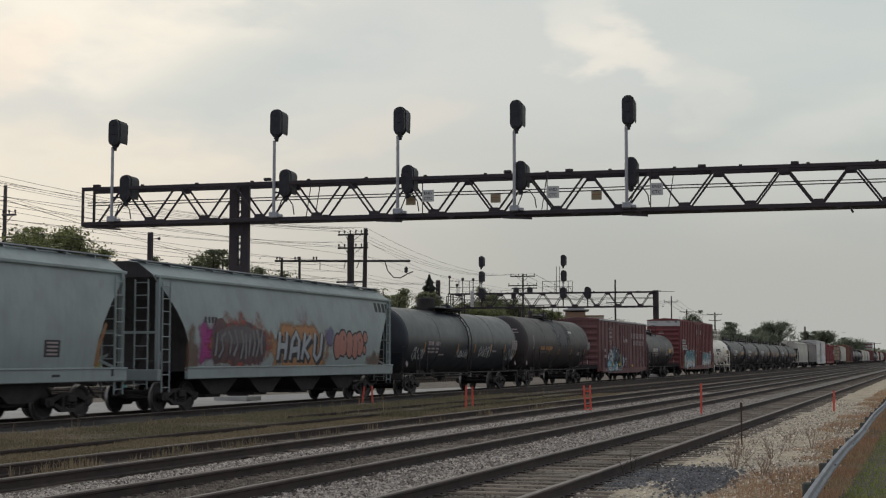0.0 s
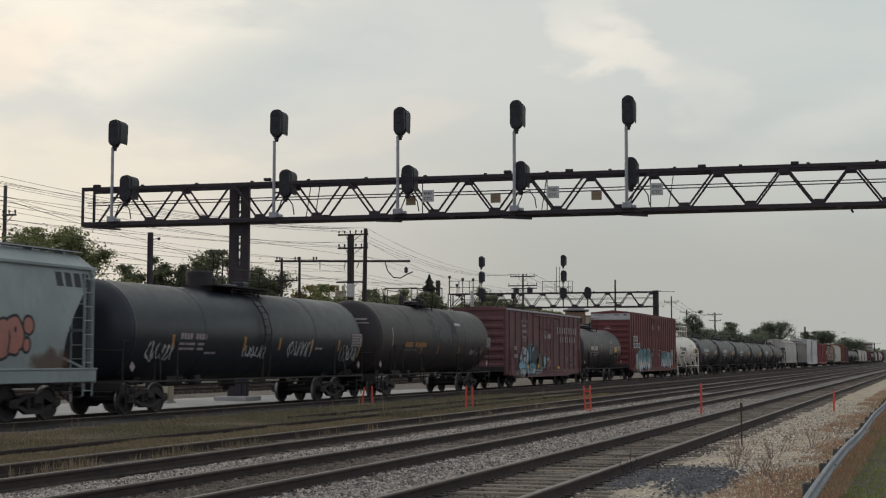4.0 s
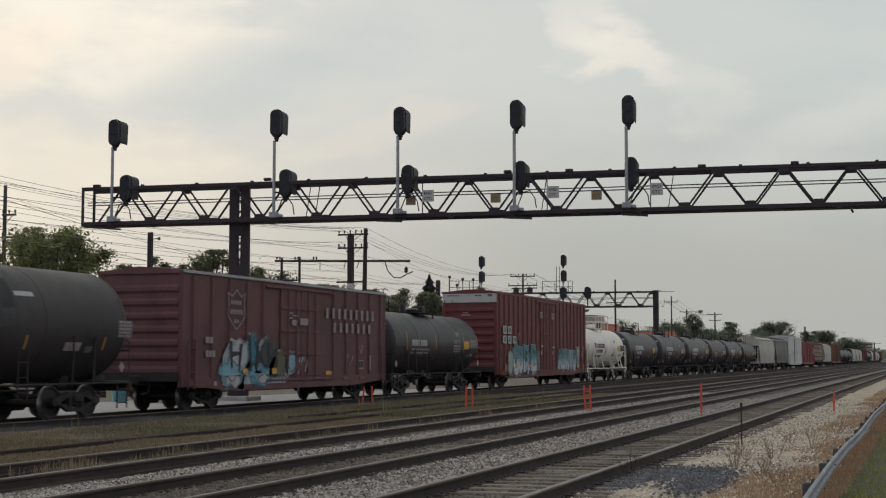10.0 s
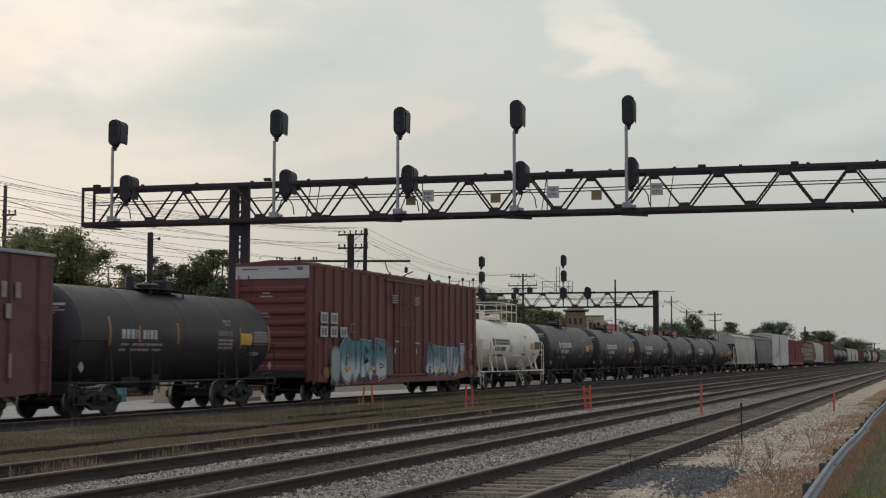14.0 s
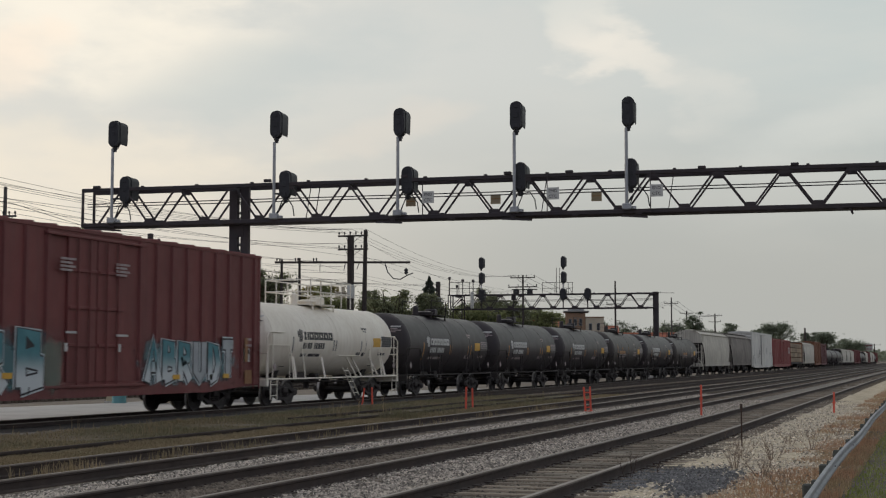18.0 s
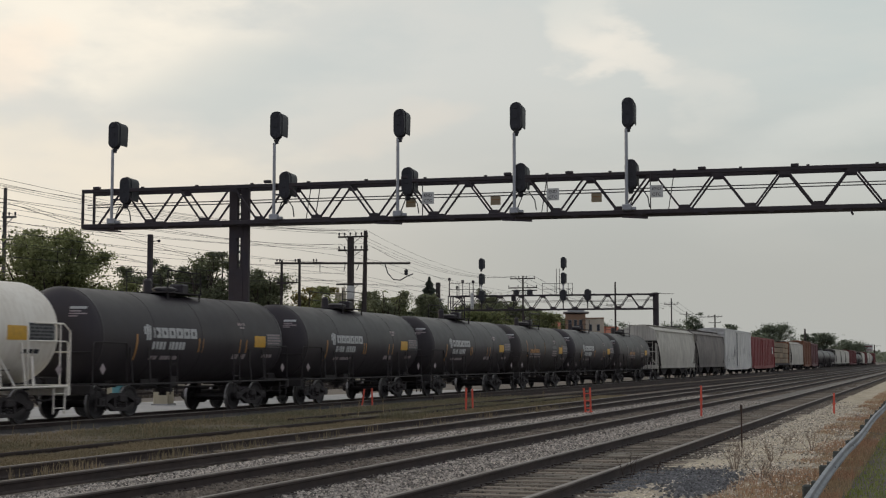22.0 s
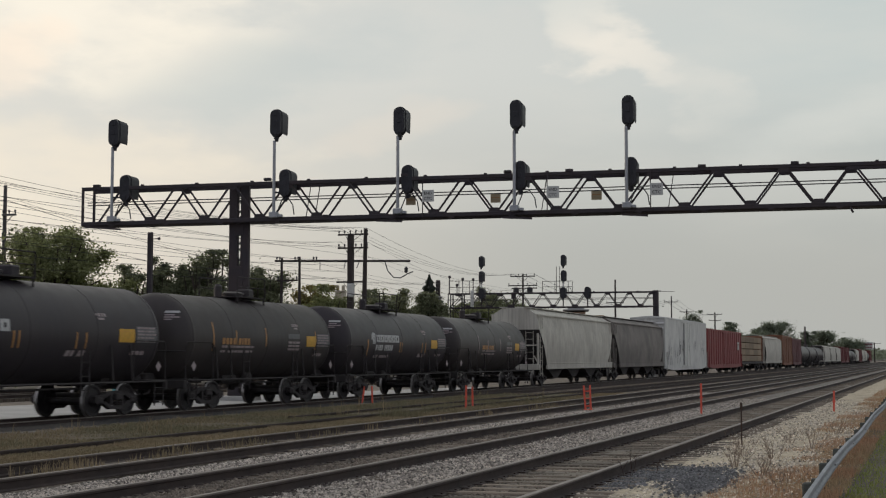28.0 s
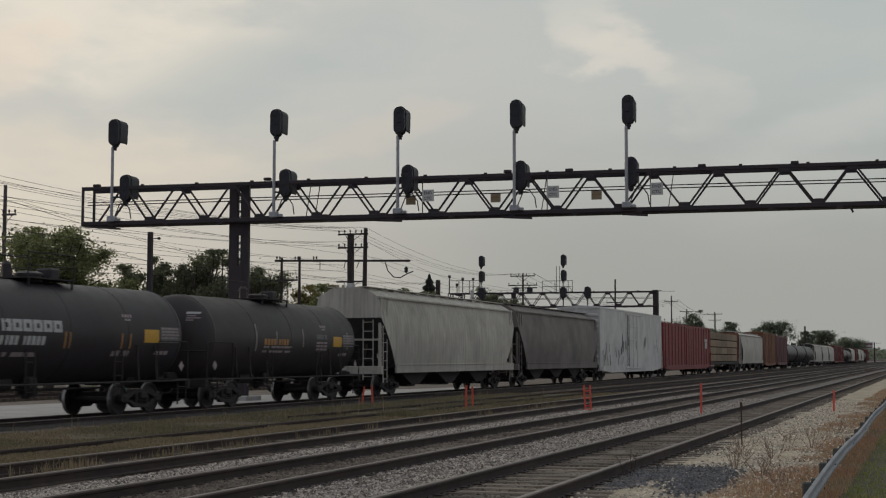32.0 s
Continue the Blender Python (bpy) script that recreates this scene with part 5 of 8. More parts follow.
def boxcar(label, y0, y1, top, mat, posts, door, bottom=0.62, end_cap=None, door_mat=None, near=True, steps=(), group="boxcars", wide=3.0, roof_mat=None, category="boxcar"):
    """A ribbed steel boxcar. posts: places of the outside posts as fractions of the side; door: its two ends likewise."""
    L, mid, hw = y1 - y0, (y0 + y1) / 2, wide / 2
    car = thing("boxcar", label, category, pose(TRAIN_X, mid, 0), group)
    half = L / 2
    eave = top - 0.12
    part("side", Shape().box((hw - 0.04, 0, (eave + bottom + 0.3) / 2), (0.08, L - 0.1, eave - bottom - 0.3), 0.01), mat, car)
    part("side", Shape().box((-hw + 0.04, 0, (eave + bottom + 0.3) / 2), (0.08, L - 0.1, eave - bottom - 0.3), 0.01), mat, car)
    part("floor", Shape().box((0, 0, 1.0), (wide - 0.1, L - 0.1, 0.16)), M_UNDER, car)
    part("roof", Shape().prism([(-hw - 0.03, eave - 0.06), (hw + 0.03, eave - 0.06), (hw + 0.03, eave + 0.03), (0, top + 0.05), (-hw - 0.03, eave + 0.03)], "y", -half - 0.06, half + 0.06), roof_mat or mat, car)
    ribs = Shape()
    k = -half + 0.9
    while k < half - 0.3:
        ribs.add([(-hw, k - 0.05, eave + 0.02), (0, k - 0.05, top + 0.045), (hw, k - 0.05, eave + 0.02), (-hw, k + 0.05, eave + 0.02), (0, k + 0.05, top + 0.045), (hw, k + 0.05, eave + 0.02),
                  (-hw, k, eave + 0.08), (0, k, top + 0.1), (hw, k, eave + 0.08)], [(0, 1, 7, 6), (1, 2, 8, 7), (3, 6, 7, 4), (4, 7, 8, 5)])
        k += 1.05
    part("roof_ribs", ribs, roof_mat or mat, car)
    for d in (-1, 1):
        panel = Shape().box((0, d * (half - 0.05), (eave + 0.9) / 2), (wide - 0.06, 0.08, eave - 0.9), 0.01)
        end = part("end", panel, mat, car)
        corr, z = Shape(), 1.15
        while z < (eave - 0.75 if end_cap else eave - 0.25):
            corr.prism([(d * (half - 0.02), z - 0.15), (d * (half + 0.055), z - 0.05), (d * (half + 0.055), z + 0.05), (d * (half - 0.02), z + 0.15)], "x", -hw + 0.14, hw - 0.14)
            z += 0.42
        part("corrugations", corr, mat, end)
        if end_cap:
            part("end_top", Shape().box((0, d * (half + 0.0), eave - 0.24), (wide + 0.02, 0.1, 0.6), 0.01), end_cap, car, "cream painted upper end panel")
        part("end_ladder", Shape().box((0, d * (half + 0.08), 0.95), (wide - 0.2, 0.12, 0.3), 0.02), M_UNDER, car)
        ladder(car, -hw + 0.35, d * (half + 0.1), 0.7, eave - 0.4, mat, 0.42, "x")
        for x in (-hw + 0.06, hw - 0.06):
            part("corner_post", Shape().box((x, d * (half - 0.06), (eave + bottom) / 2 + 0.1), (0.16, 0.16, eave - bottom - 0.1), 0.02), mat, car)
    for d in (-1, 1):
        for f in posts:
            part("side_post", Shape().prism([(hw, -0.075), (hw + 0.07, -0.045), (hw + 0.07, 0.045), (hw, 0.075)] if d > 0 else [(-hw, -0.075), (-hw - 0.07, -0.045), (-hw - 0.07, 0.045), (-hw, 0.075)],
                                            "z", bottom + 0.38, eave - 0.08), mat, car, at=pose(0, -half + L * f, 0))
        yd = [-half + L * f for f in door]
        sill = Shape().prism([(-half + 0.1, bottom + 0.42), (half - 0.1, bottom + 0.42), (half - 0.1, bottom + 0.18), (half - 1.9, bottom + 0.1), (half - 3.6, bottom), (-half + 3.6, bottom), (-half + 1.9, bottom + 0.1), (-half + 0.1, bottom + 0.18)],
                             "x", d * (hw - 0.02) if d > 0 else -hw - 0.05, d * (hw + 0.05) if d > 0 else -hw + 0.02)
        part("side_sill", sill, mat, car)
        if d > 0:
            dm = door_mat or mat
            for a, b in zip(yd, yd[1:]):
                leaf = part("door", Shape().box((hw + 0.03, (a + b) / 2, (eave + bottom + 0.2) / 2), (0.07, b - a - 0.05, eave - bottom - 0.62), 0.015), dm, car)
                for q in (0.25, 0.5, 0.75):
                    zz = bottom + 0.4 + (eave - bottom - 0.5) * q
                    part("stiffener", Shape().box((hw + 0.08, (a + b) / 2, zz), (0.05, b - a - 0.12, 0.09), 0.012), dm, leaf)
                for q in (0.3, 0.7):
                    part("lock_rod", Shape().tube([(hw + 0.12, a + (b - a) * q, bottom + 0.35), (hw + 0.12, a + (b - a) * q, eave - 0.25)], 0.025, 6), dm, leaf)
            for zz in (bottom + 0.3, eave - 0.2):
                part("door_track", Shape().box((hw + 0.06, (yd[0] + yd[-1]) / 2, zz), (0.1, (yd[-1] - yd[0]) * 1.7, 0.07), 0.01), mat, car)
            ladder(car, hw + 0.1, -half + 0.42, 0.55, 2.1, mat, 0.42)
            ladder(car, hw + 0.1, half - 0.42, 0.55, 2.1, mat, 0.42)
    part("centre_sill", Shape().box((0, 0, 0.82), (0.5, L - 0.4, 0.3), 0.02).box((0.4, 1.2, 0.66), (0.8, 1.0, 0.34), 0.05).tube([(0.6, -half + 3, 0.6), (0.5, half - 3, 0.6)], 0.03, 6), M_UNDER, car)
    CARS.append((car, mid, running_gear(car, half - 0.25, near)))
    for step in steps:
        step(car, L, hw, bottom, eave)
    return car


def bars_on(car, x, rows, mat, name="lettering"):
    """Plain bars for stencilled words on an upright side: (y, z, width, height)."""
    for y, z, w, h in rows:
        part(name, Shape().box((x, y + w / 2, z), (0.012, w, h)), mat, car, smooth=0)


def even(n, skip=()):
    return [(i + 0.5) / n for i in range(n) if not any(a < (i + 0.5) / n < b for a, b in skip)]


def letter_blocks(car, x, y, z, count, pitch, size, mat):
    """Evenly spaced lettering as plain upright blocks."""
    for i in range(count):
        w, h, yy = size[0], size[1], y + i * pitch
        q = Shape().box((x, yy + w / 2, z), (0.01, w * 0.62, h))
        part("letter_block", q, mat, car, smooth=0)


# loose sprayed strokes, in a unit square
FORMS = ([[(0.1, 0.05), (0.25, 0.5), (0.1, 0.95)], [(0.45, 1.0), (0.62, 0.5), (0.4, 0.0)], [(0.9, 0.1), (0.8, 0.6), (0.95, 0.95)]], [[(0.1, 0.9), (0.35, 0.6), (0.2, 0.1)], [(0.55, 0.05), (0.85, 0.45), (0.6, 0.98)]],
         [[(0.08, 0.0), (0.2, 0.95)], [(0.4, 0.15), (0.55, 0.7), (0.45, 1.0)], [(0.7, 0.95), (0.92, 0.5), (0.75, 0.0)]], [[(0.1, 0.85), (0.2, 0.3), (0.5, 0.05)], [(0.5, 0.95), (0.7, 0.6), (0.9, 0.1)]],
         [[(0.9, 0.9), (0.55, 0.75), (0.7, 0.35), (0.4, 0.05)], [(0.1, 0.1), (0.25, 0.9)]], [[(0.12, 1.0), (0.3, 0.55), (0.12, 0.0)], [(0.55, 0.0), (0.5, 0.9)], [(0.88, 0.9), (0.8, 0.1)]])


M_TAG_FADE = material("teal_to_silver_spray_fade", (0.055, 0.19, 0.22), 0.6, second=(0.09, 0.27, 0.30), scale=2.5, amount=0.8, bump=0)
fade = M_TAG_FADE.node_tree
fade_at, fade_split, fade_ramp, fade_mix = (fade.nodes.new("ShaderNode" + k) for k in ("TexCoord", "SeparateXYZ", "MapRange", "Mix"))
fade_mix.data_type, fade_ramp.interpolation_type = "RGBA", "SMOOTHSTEP"
fade_ramp.inputs[1].default_value, fade_ramp.inputs[2].default_value = 1.0, 1.75
fade.links.new(fade_at.outputs["Object"], fade_split.inputs[0])
fade.links.new(fade_split.outputs[2], fade_ramp.inputs[0])
fade.links.new(fade_ramp.outputs[0], fade_mix.inputs[0])
fade_mix.inputs[6].default_value = (0.56, 0.60, 0.60, 1)
fade.links.new(fade.nodes["Principled BSDF"].inputs["Base Color"].links[0].from_socket, fade_mix.inputs[7])
fade.links.new(fade_mix.outputs[2], fade.nodes["Principled BSDF"].inputs["Base Color"])


# --- the cars, from the head of what is seen to the rear; y at the start ---
def sprayed_hopper(car, L, k):
    def y(a):
        return a - L / 2

    def lay(outs, mat, proud):
        part("graffiti", skin_patch(outs, 0.03, 1.0, proud), mat, car, smooth=0)

    def cloud(name, colour, d, z, ry, rz, proud, **more):
        box = [(y(d - ry * 1.3), max(1.14, z - rz * 1.3)), (y(d + ry * 1.3), max(1.14, z - rz * 1.3)), (y(d + ry * 1.3), z + rz * 1.3), (y(d - ry * 1.3), z + rz * 1.3)]
        part("sprayed_cloud", skin_patch([box], 0.12, 1.0, proud), mist(name, colour, (y(d), z), (ry, rz), **more), car, smooth=0)

    # a dark piece with a red and magenta cloud about it
    cloud("magenta_mist", (0.42, 0.05, 0.26), 3.2, 2.0, 0.95, 0.75, 0.003, square=3.0)
    cloud("red_mist", (0.34, 0.055, 0.05), 5.1, 2.0, 2.55, 1.05, 0.005, second=(0.30, 0.12, 0.07))
    lay([blob(y(3.85), 2.05, 0.75, 0.72, 4, 26, 0.12), blob(y(4.85), 1.98, 0.8, 0.68, 5, 26, 0.12), blob(y(5.75), 2.02, 0.75, 0.7, 6, 26, 0.12), blob(y(6.5), 1.95, 0.62, 0.62, 7, 26, 0.12)], M_TAG_MURK, 0.008)
    for i, k in enumerate((4, 1, 5, 0)):
        for st in FORMS[k]:
            pts = [(y(3.35 + 0.88 * i + a * 0.85), 1.5 + 0.06 * (i % 2) + b * 0.95) for a, b in st]
            lay([band(pts, 0.30)], M_TAG_DARK, 0.011)
            lay([band(pts, 0.16, 0.11)], M_TAG_GREY, 0.014)
    cloud("grey_sheen", (0.36, 0.34, 0.33), 5.1, 2.3, 1.9, 0.4, 0.016, most=0.4)
    # a silver piece on an orange-brown ground
    cloud("orange_mist", (0.46, 0.20, 0.07), 9.75, 1.9, 2.75, 0.98, 0.004, square=4.0, second=(0.36, 0.22, 0.12))
    cloud("violet_mist", (0.20, 0.17, 0.32), 12.5, 2.35, 0.45, 0.4, 0.006, most=0.6)
    glyphs = [[[(0, 0), (0, 1)], [(0.5, 0), (0.5, 1)], [(0, 0.5), (0.5, 0.5)]], [[(0, 0), (0.05, 0.7), (0.3, 1), (0.55, 0.7), (0.6, 0)], [(0.1, 0.35), (0.5, 0.4)]],
              [[(0, 0), (0.1, 1)], [(0.55, 0.9), (0.1, 0.45), (0.55, 0.05)]], [[(0, 1), (0.02, 0.2), (0.28, 0), (0.5, 0.2), (0.55, 1)]]]
    for i, g in enumerate(glyphs):
        yy = y(8.0 + 1.0 * i)
        for st in g:
            pts = [(yy + a * 1.15 + b * 0.14, 1.47 + b * 0.98) for a, b in st]
            lay([band([(a + 0.1, b - 0.1) for a, b in pts], 0.36)], M_TAG_DARK, 0.009)
            lay([band(pts, 0.31)], M_TAG_DARK, 0.012)
        for st in g:
            pts = [(yy + a * 1.15 + b * 0.14, 1.47 + b * 0.98) for a, b in st]
            lay([band(pts, 0.21)], M_TAG_SILVER, 0.016)
    # a small salmon piece of bubbles with dark edges
    bubbles = ((13.25, 1.98, 0.36, 0.46), (13.75, 2.12, 0.4, 0.5), (14.45, 2.05, 0.36, 0.5), (15.0, 2.02, 0.34, 0.48), (15.45, 2.1, 0.38, 0.46), (16.05, 2.36, 0.2, 0.2), (15.98, 1.86, 0.13, 0.16))
    lay([blob(y(d), z, ry + 0.075, rz + 0.075, 70 + i, 28, 0.05) for i, (d, z, ry, rz) in enumerate(bubbles)], M_TAG_DARK, 0.008)
    lay([blob(y(d), z, ry, rz, 70 + i, 28, 0.05) for i, (d, z, ry, rz) in enumerate(bubbles)], M_TAG_SALMON, 0.012)
    lay([band([(y(d), z - 0.3), (y(d + 0.06), z + 0.1), (y(d + 0.02), z + 0.28)], 0.06) for d, z in ((14.1, 1.95), (14.72, 2.0), (15.22, 1.95))] + [blob(y(13.85), 2.3, 0.07, 0.09, 3, 12, 0.1), blob(y(15.5), 2.25, 0.06, 0.09, 4, 12, 0.1)], M_TAG_DARK, 0.015)
    # a thin red flame over the middle piece
    for a in (0.0, 0.16, 0.32):
        lay([band([(y(10.2), 2.78), (y(10.0 - a), 2.95), (y(9.95 - a * 0.7), 3.2 + a * 0.5)], 0.04), band([(y(10.2), 2.78), (y(10.4 + a * 0.6), 2.95), (y(10.42 + a * 0.5), 3.2 + a * 0.5)], 0.04)], M_TAG_FAINT, 0.006)
    lay([band([(y(10.2), 2.78), (y(10.2), 3.45)], 0.05)], M_TAG_FAINT, 0.006)
    lay([[(y(2.75 + 0.23 * i), 2.64), (y(2.9 + 0.23 * i), 2.64), (y(2.9 + 0.23 * i), 2.84), (y(2.75 + 0.23 * i), 2.84)] for i in range(4)], M_INK, 0.006)
    lay([[(y(17.45 + 0.42 * i), 3.44), (y(17.75 + 0.42 * i), 3.44), (y(17.75 + 0.42 * i), 3.82), (y(17.45 + 0.42 * i), 3.82)] for i in range(4)], M_INK, 0.006)
    for d, w, top in ((1.9, 0.5, 2.6), (17.0, 0.9, 1.9)):
        cloud("rust_bleed", (0.22, 0.10, 0.05), d, 1.4, w, top - 1.4, 0.004, most=0.55)


def plain_hopper_marks(car, L, k):
    part("data_panel", skin_patch([[(L / 2 - 4.2, 1.55), (L / 2 - 3.5, 1.55), (L / 2 - 3.5, 2.0), (L / 2 - 4.2, 2.0)]]), M_INK, car, smooth=0)
    part("lettering", skin_patch([[(L / 2 - 4.1, 1.6 + 0.1 * i), (L / 2 - 3.6, 1.6 + 0.1 * i), (L / 2 - 3.6, 1.65 + 0.1 * i), (L / 2 - 4.1, 1.65 + 0.1 * i)] for i in range(4)], proud=0.01), M_LETTER_PALE, car, smooth=0)
    part("rust_streak", skin_patch([band([(L / 2 - 1.75, 1.3), (L / 2 - 1.65, 1.9), (L / 2 - 1.3, 2.5)], 0.22, 0.12)]), M_RUSTSTAIN, car, smooth=0)
    part("lettering", Shape().box((1.565, L / 2 - 3.6, 1.06), (0.01, 0.35, 0.07)).box((1.565, L / 2 - 0.9, 1.12), (0.01, 0.12, 0.2)), M_INK, car, smooth=0)


def large_tank_marks(car, R, zc, L):
    """Amber strips along the shell, two short stencilled lines and a pale panel by the far head."""
    for d in (7.65, 10.35, 13.1, 15.6, 2.9):
        part("amber_strip", strip_ring(R, zc, d - L / 2, -20, -3, 0.14), M_AMBER, car)
    part("amber_strip", strip_ring(R, zc, L / 2 - 0.55, -30, 6, 0.1), M_AMBER, car)
    word_bars(car, R, zc, 3.35 - L / 2, -8, -1, (0.14,) * 4 + (-0.12,) + (0.14,) * 4, M_LETTER_PALE)
    for k in range(2):
        word_bars(car, R, zc, 3.3 - L / 2, -15 - 6 * k, -12 - 6 * k, (0.3, 0.16, 0.4, -0.1, 0.4), M_LETTER_PALE)
    data_panel(car, R, zc, L / 2 - 1.5, 1.1, -13, 7, M_STENCIL, M_LETTER_PALE)
    word_bars(car, R, zc, 5.0 - L / 2, -26, -23, (0.4, 0.3), M_LETTER_PALE)
    word_bars(car, R, zc, 13.4 - L / 2, -18, -15, (0.3, 0.3), M_LETTER_PALE)


def grimy_tank_marks(car, R, zc, L):
    """Yellow number bars, amber strips, and white panels by the far head."""
    word_bars(car, R, zc, 3.5 - L / 2, -15, -7, (0.2, 0.2, 0.1, 0.2, -0.15, 0.18, 0.1, 0.18, 0.18, 0.18, 0.18), M_AMBER, gap=0.08)
    word_bars(car, R, zc, 3.5 - L / 2, -21, -18.5, (0.5, 0.3, 0.6), M_STENCIL)
    for d in (5.6, 7.9, 11.0, 14.6):
        part("amber_strip", strip_ring(R, zc, d - L / 2, -26, -12, 0.09), M_AMBER, car)
    part("pale_strip", strip_ring(R, zc, 1.9 - L / 2, -14, 16, 0.1), M_LETTER_PALE, car)
    word_bars(car, R, zc, 12.75 - L / 2, -27, -18, (0.75,), M_LETTER_PALE, "white_panel")
    word_bars(car, R, zc, 13.75 - L / 2, -29, -22, (0.35,), M_STENCIL, "grey_panel")
    data_panel(car, R, zc, L / 2 - 1.0, 0.75, -12, 6, M_STENCIL, M_LETTER_PALE)
    word_bars(car, R, zc, 10.6 - L / 2, 26, 31, (0.8,), M_LETTER, "white_panel")
    head_lines(car, R, zc, L, M_LETTER_PALE, [(0.7, 0.5, 1.0, 0.08), (0.55, 0.5, 1.1, 0.05)])


def scrawl(car, R, zc, L, at, wide, low, high, seed, mat):
    """A loose looping tag: thin bent strokes that follow the shell."""
    r = random.Random(seed)
    y0, q = at - L / 2, Shape()
    for i in range(11):
        ya = y0 + wide * i / 11
        pts = [(ya + r.uniform(-0.12, 0.18), low + (high - low) * f + r.uniform(-2.5, 2.5)) for f in ((0.05, 0.5, 0.95) if i % 2 else (0.9, 0.45, 0.1, 0.3))]
        for (pa, aa), (pb, ab) in zip(pts, pts[1:]):
            xa, za = on_tank(R, zc, aa, 0.004)
            xb, zb = on_tank(R, zc, ab, 0.004)
            q.bar((xa, pa, za), (xb, pb, zb), 0.012, r.uniform(0.035, 0.075), 0, (0, 1, 0.3))
    part("graffiti", q, mat, car, smooth=0)


def scrawls(car, R, zc, L):
    for i, (at, wide, low, high) in enumerate(((1.6, 1.5, -36, -12), (7.7, 1.8, -32, -15), (11.1, 2.1, -29, -6), (16.0, 1.7, -38, -12))):
        scrawl(car, R, zc, L, at, wide, low, high, 40 + i, M_LETTER)


def white_fittings(car, R, zc, L):
    """Slanted braces from shell to side rail, a leaning ladder, bent grab rails and a dark data panel."""
    for y, d in ((-0.32 * L, 0.35), (-0.12 * L, 0.3), (0.12 * L, -0.35), (0.16 * L, -0.35), (0.36 * L, 0.3), (0.3 * L, -0.3)):
        x, z = on_tank(R, zc, -28, 0.01)
        part("brace", Shape().bar((x, y + d, z), (1.5, y, 0.86), 0.07, 0.05), M_WHITE, car)
    s = Shape()
    for w in (-0.22, 0.22):
        s.tube([(1.5, 0.4 + w, 1.2), (1.62, 1.3 + w, 0.12)], 0.022, 6)
    for i in range(5):
        f = 0.1 + 0.2 * i
        s.tube([(1.5 + 0.12 * f, 0.18 + 0.9 * f, 1.2 - 1.08 * f), (1.5 + 0.12 * f, 0.62 + 0.9 * f, 1.2 - 1.08 * f)], 0.018, 6)
    part("step_ladder", s, M_WHITE, car)
    x, z = on_tank(R, zc, -24, 0.06)
    part("grab_rail", Shape().tube([(x - 0.06, 0.2, z), (x, 0.22, z), (x, 2.4, z), (x - 0.06, 2.42, z)], 0.02, 6), M_WHITE, car)
    for d in (-1, 1):
        y = d * (L / 2 - 0.1)
        part("end_rail", Shape().tube([(1.42, y, 0.86), (1.42, y, 2.3), (1.38, y - 0.25 * d, 2.5), (1.36, y - 1.5 * d, 2.5)], 0.026, 6).tube([(1.42, y - 0.45 * d, 0.86), (1.42, y - 0.45 * d, 2.48)], 0.024, 6), M_WHITE, car)


def spilled_dome(car, R, zc, L):
    """A brown and white fittings box on top, and a pale spill down the shell."""
    top = zc + R
    part("fittings", Shape().box((0.1, 0.9, top + 0.16), (0.6, 0.5, 0.3), 0.05).turned([(0.16, top), (0.16, top + 0.34), (0.1, top + 0.4)], "z", 12, (-0.1, 1.6, 0)), M_UNDER, car)
    part("spill", shell_patch(R, zc, -1.3, 3.4, -6, 86, 0.005, 16), M_SPILL, car, "pale dried spill from the dome")
    part("drip", shell_patch(R, zc, 1.7, 2.4, 14, 58, 0.008, 6), M_GRIME_SHADE, car)
    part("hoop", Shape().tube([(0.8, 2.3, top - 0.1), (0.8, 2.3, top + 0.95), (-0.8, 2.3, top + 0.95), (-0.8, 2.3, top - 0.1)], 0.03, 6), M_UNDER, car)
    part("hoop", Shape().tube([(0.8, -1.2, top - 0.1), (0.8, -1.2, top + 0.8), (-0.8, -1.2, top + 0.8), (-0.8, -1.2, top - 0.1)], 0.03, 6), M_UNDER, car)


def tall_dome(car, R, zc, L):
    top = zc + R
    part("dome", Shape().turned([(0.45, top - 0.1), (0.45, top + 0.55), (0.4, top + 0.62)], "z", 18, (0, -2.0, 0)), M_UNDER, car)
    part("walk", Shape().box((0.2, -0.2, top + 0.12), (1.3, 4.4, 0.05)), M_UNDER, car)


M_SPILL = mist("grey_dried_spill", (0.13, 0.135, 0.135), (0.9, 3.3), (2.2, 1.7), 0.6, 2.5, 0.8, (0.07, 0.07, 0.07))


def side_mist(car, x, name, colour, at, size, **more):
    """A soft cloud of paint on an upright side; at and size along y and z."""
    w, h = size[0] * 1.3, size[1] * 1.3
    part("sprayed_cloud", Shape().box((x, at[0], at[1]), (0.003, 2 * w, 2 * h)), mist(name, colour, at, size, **more), car, smooth=0)


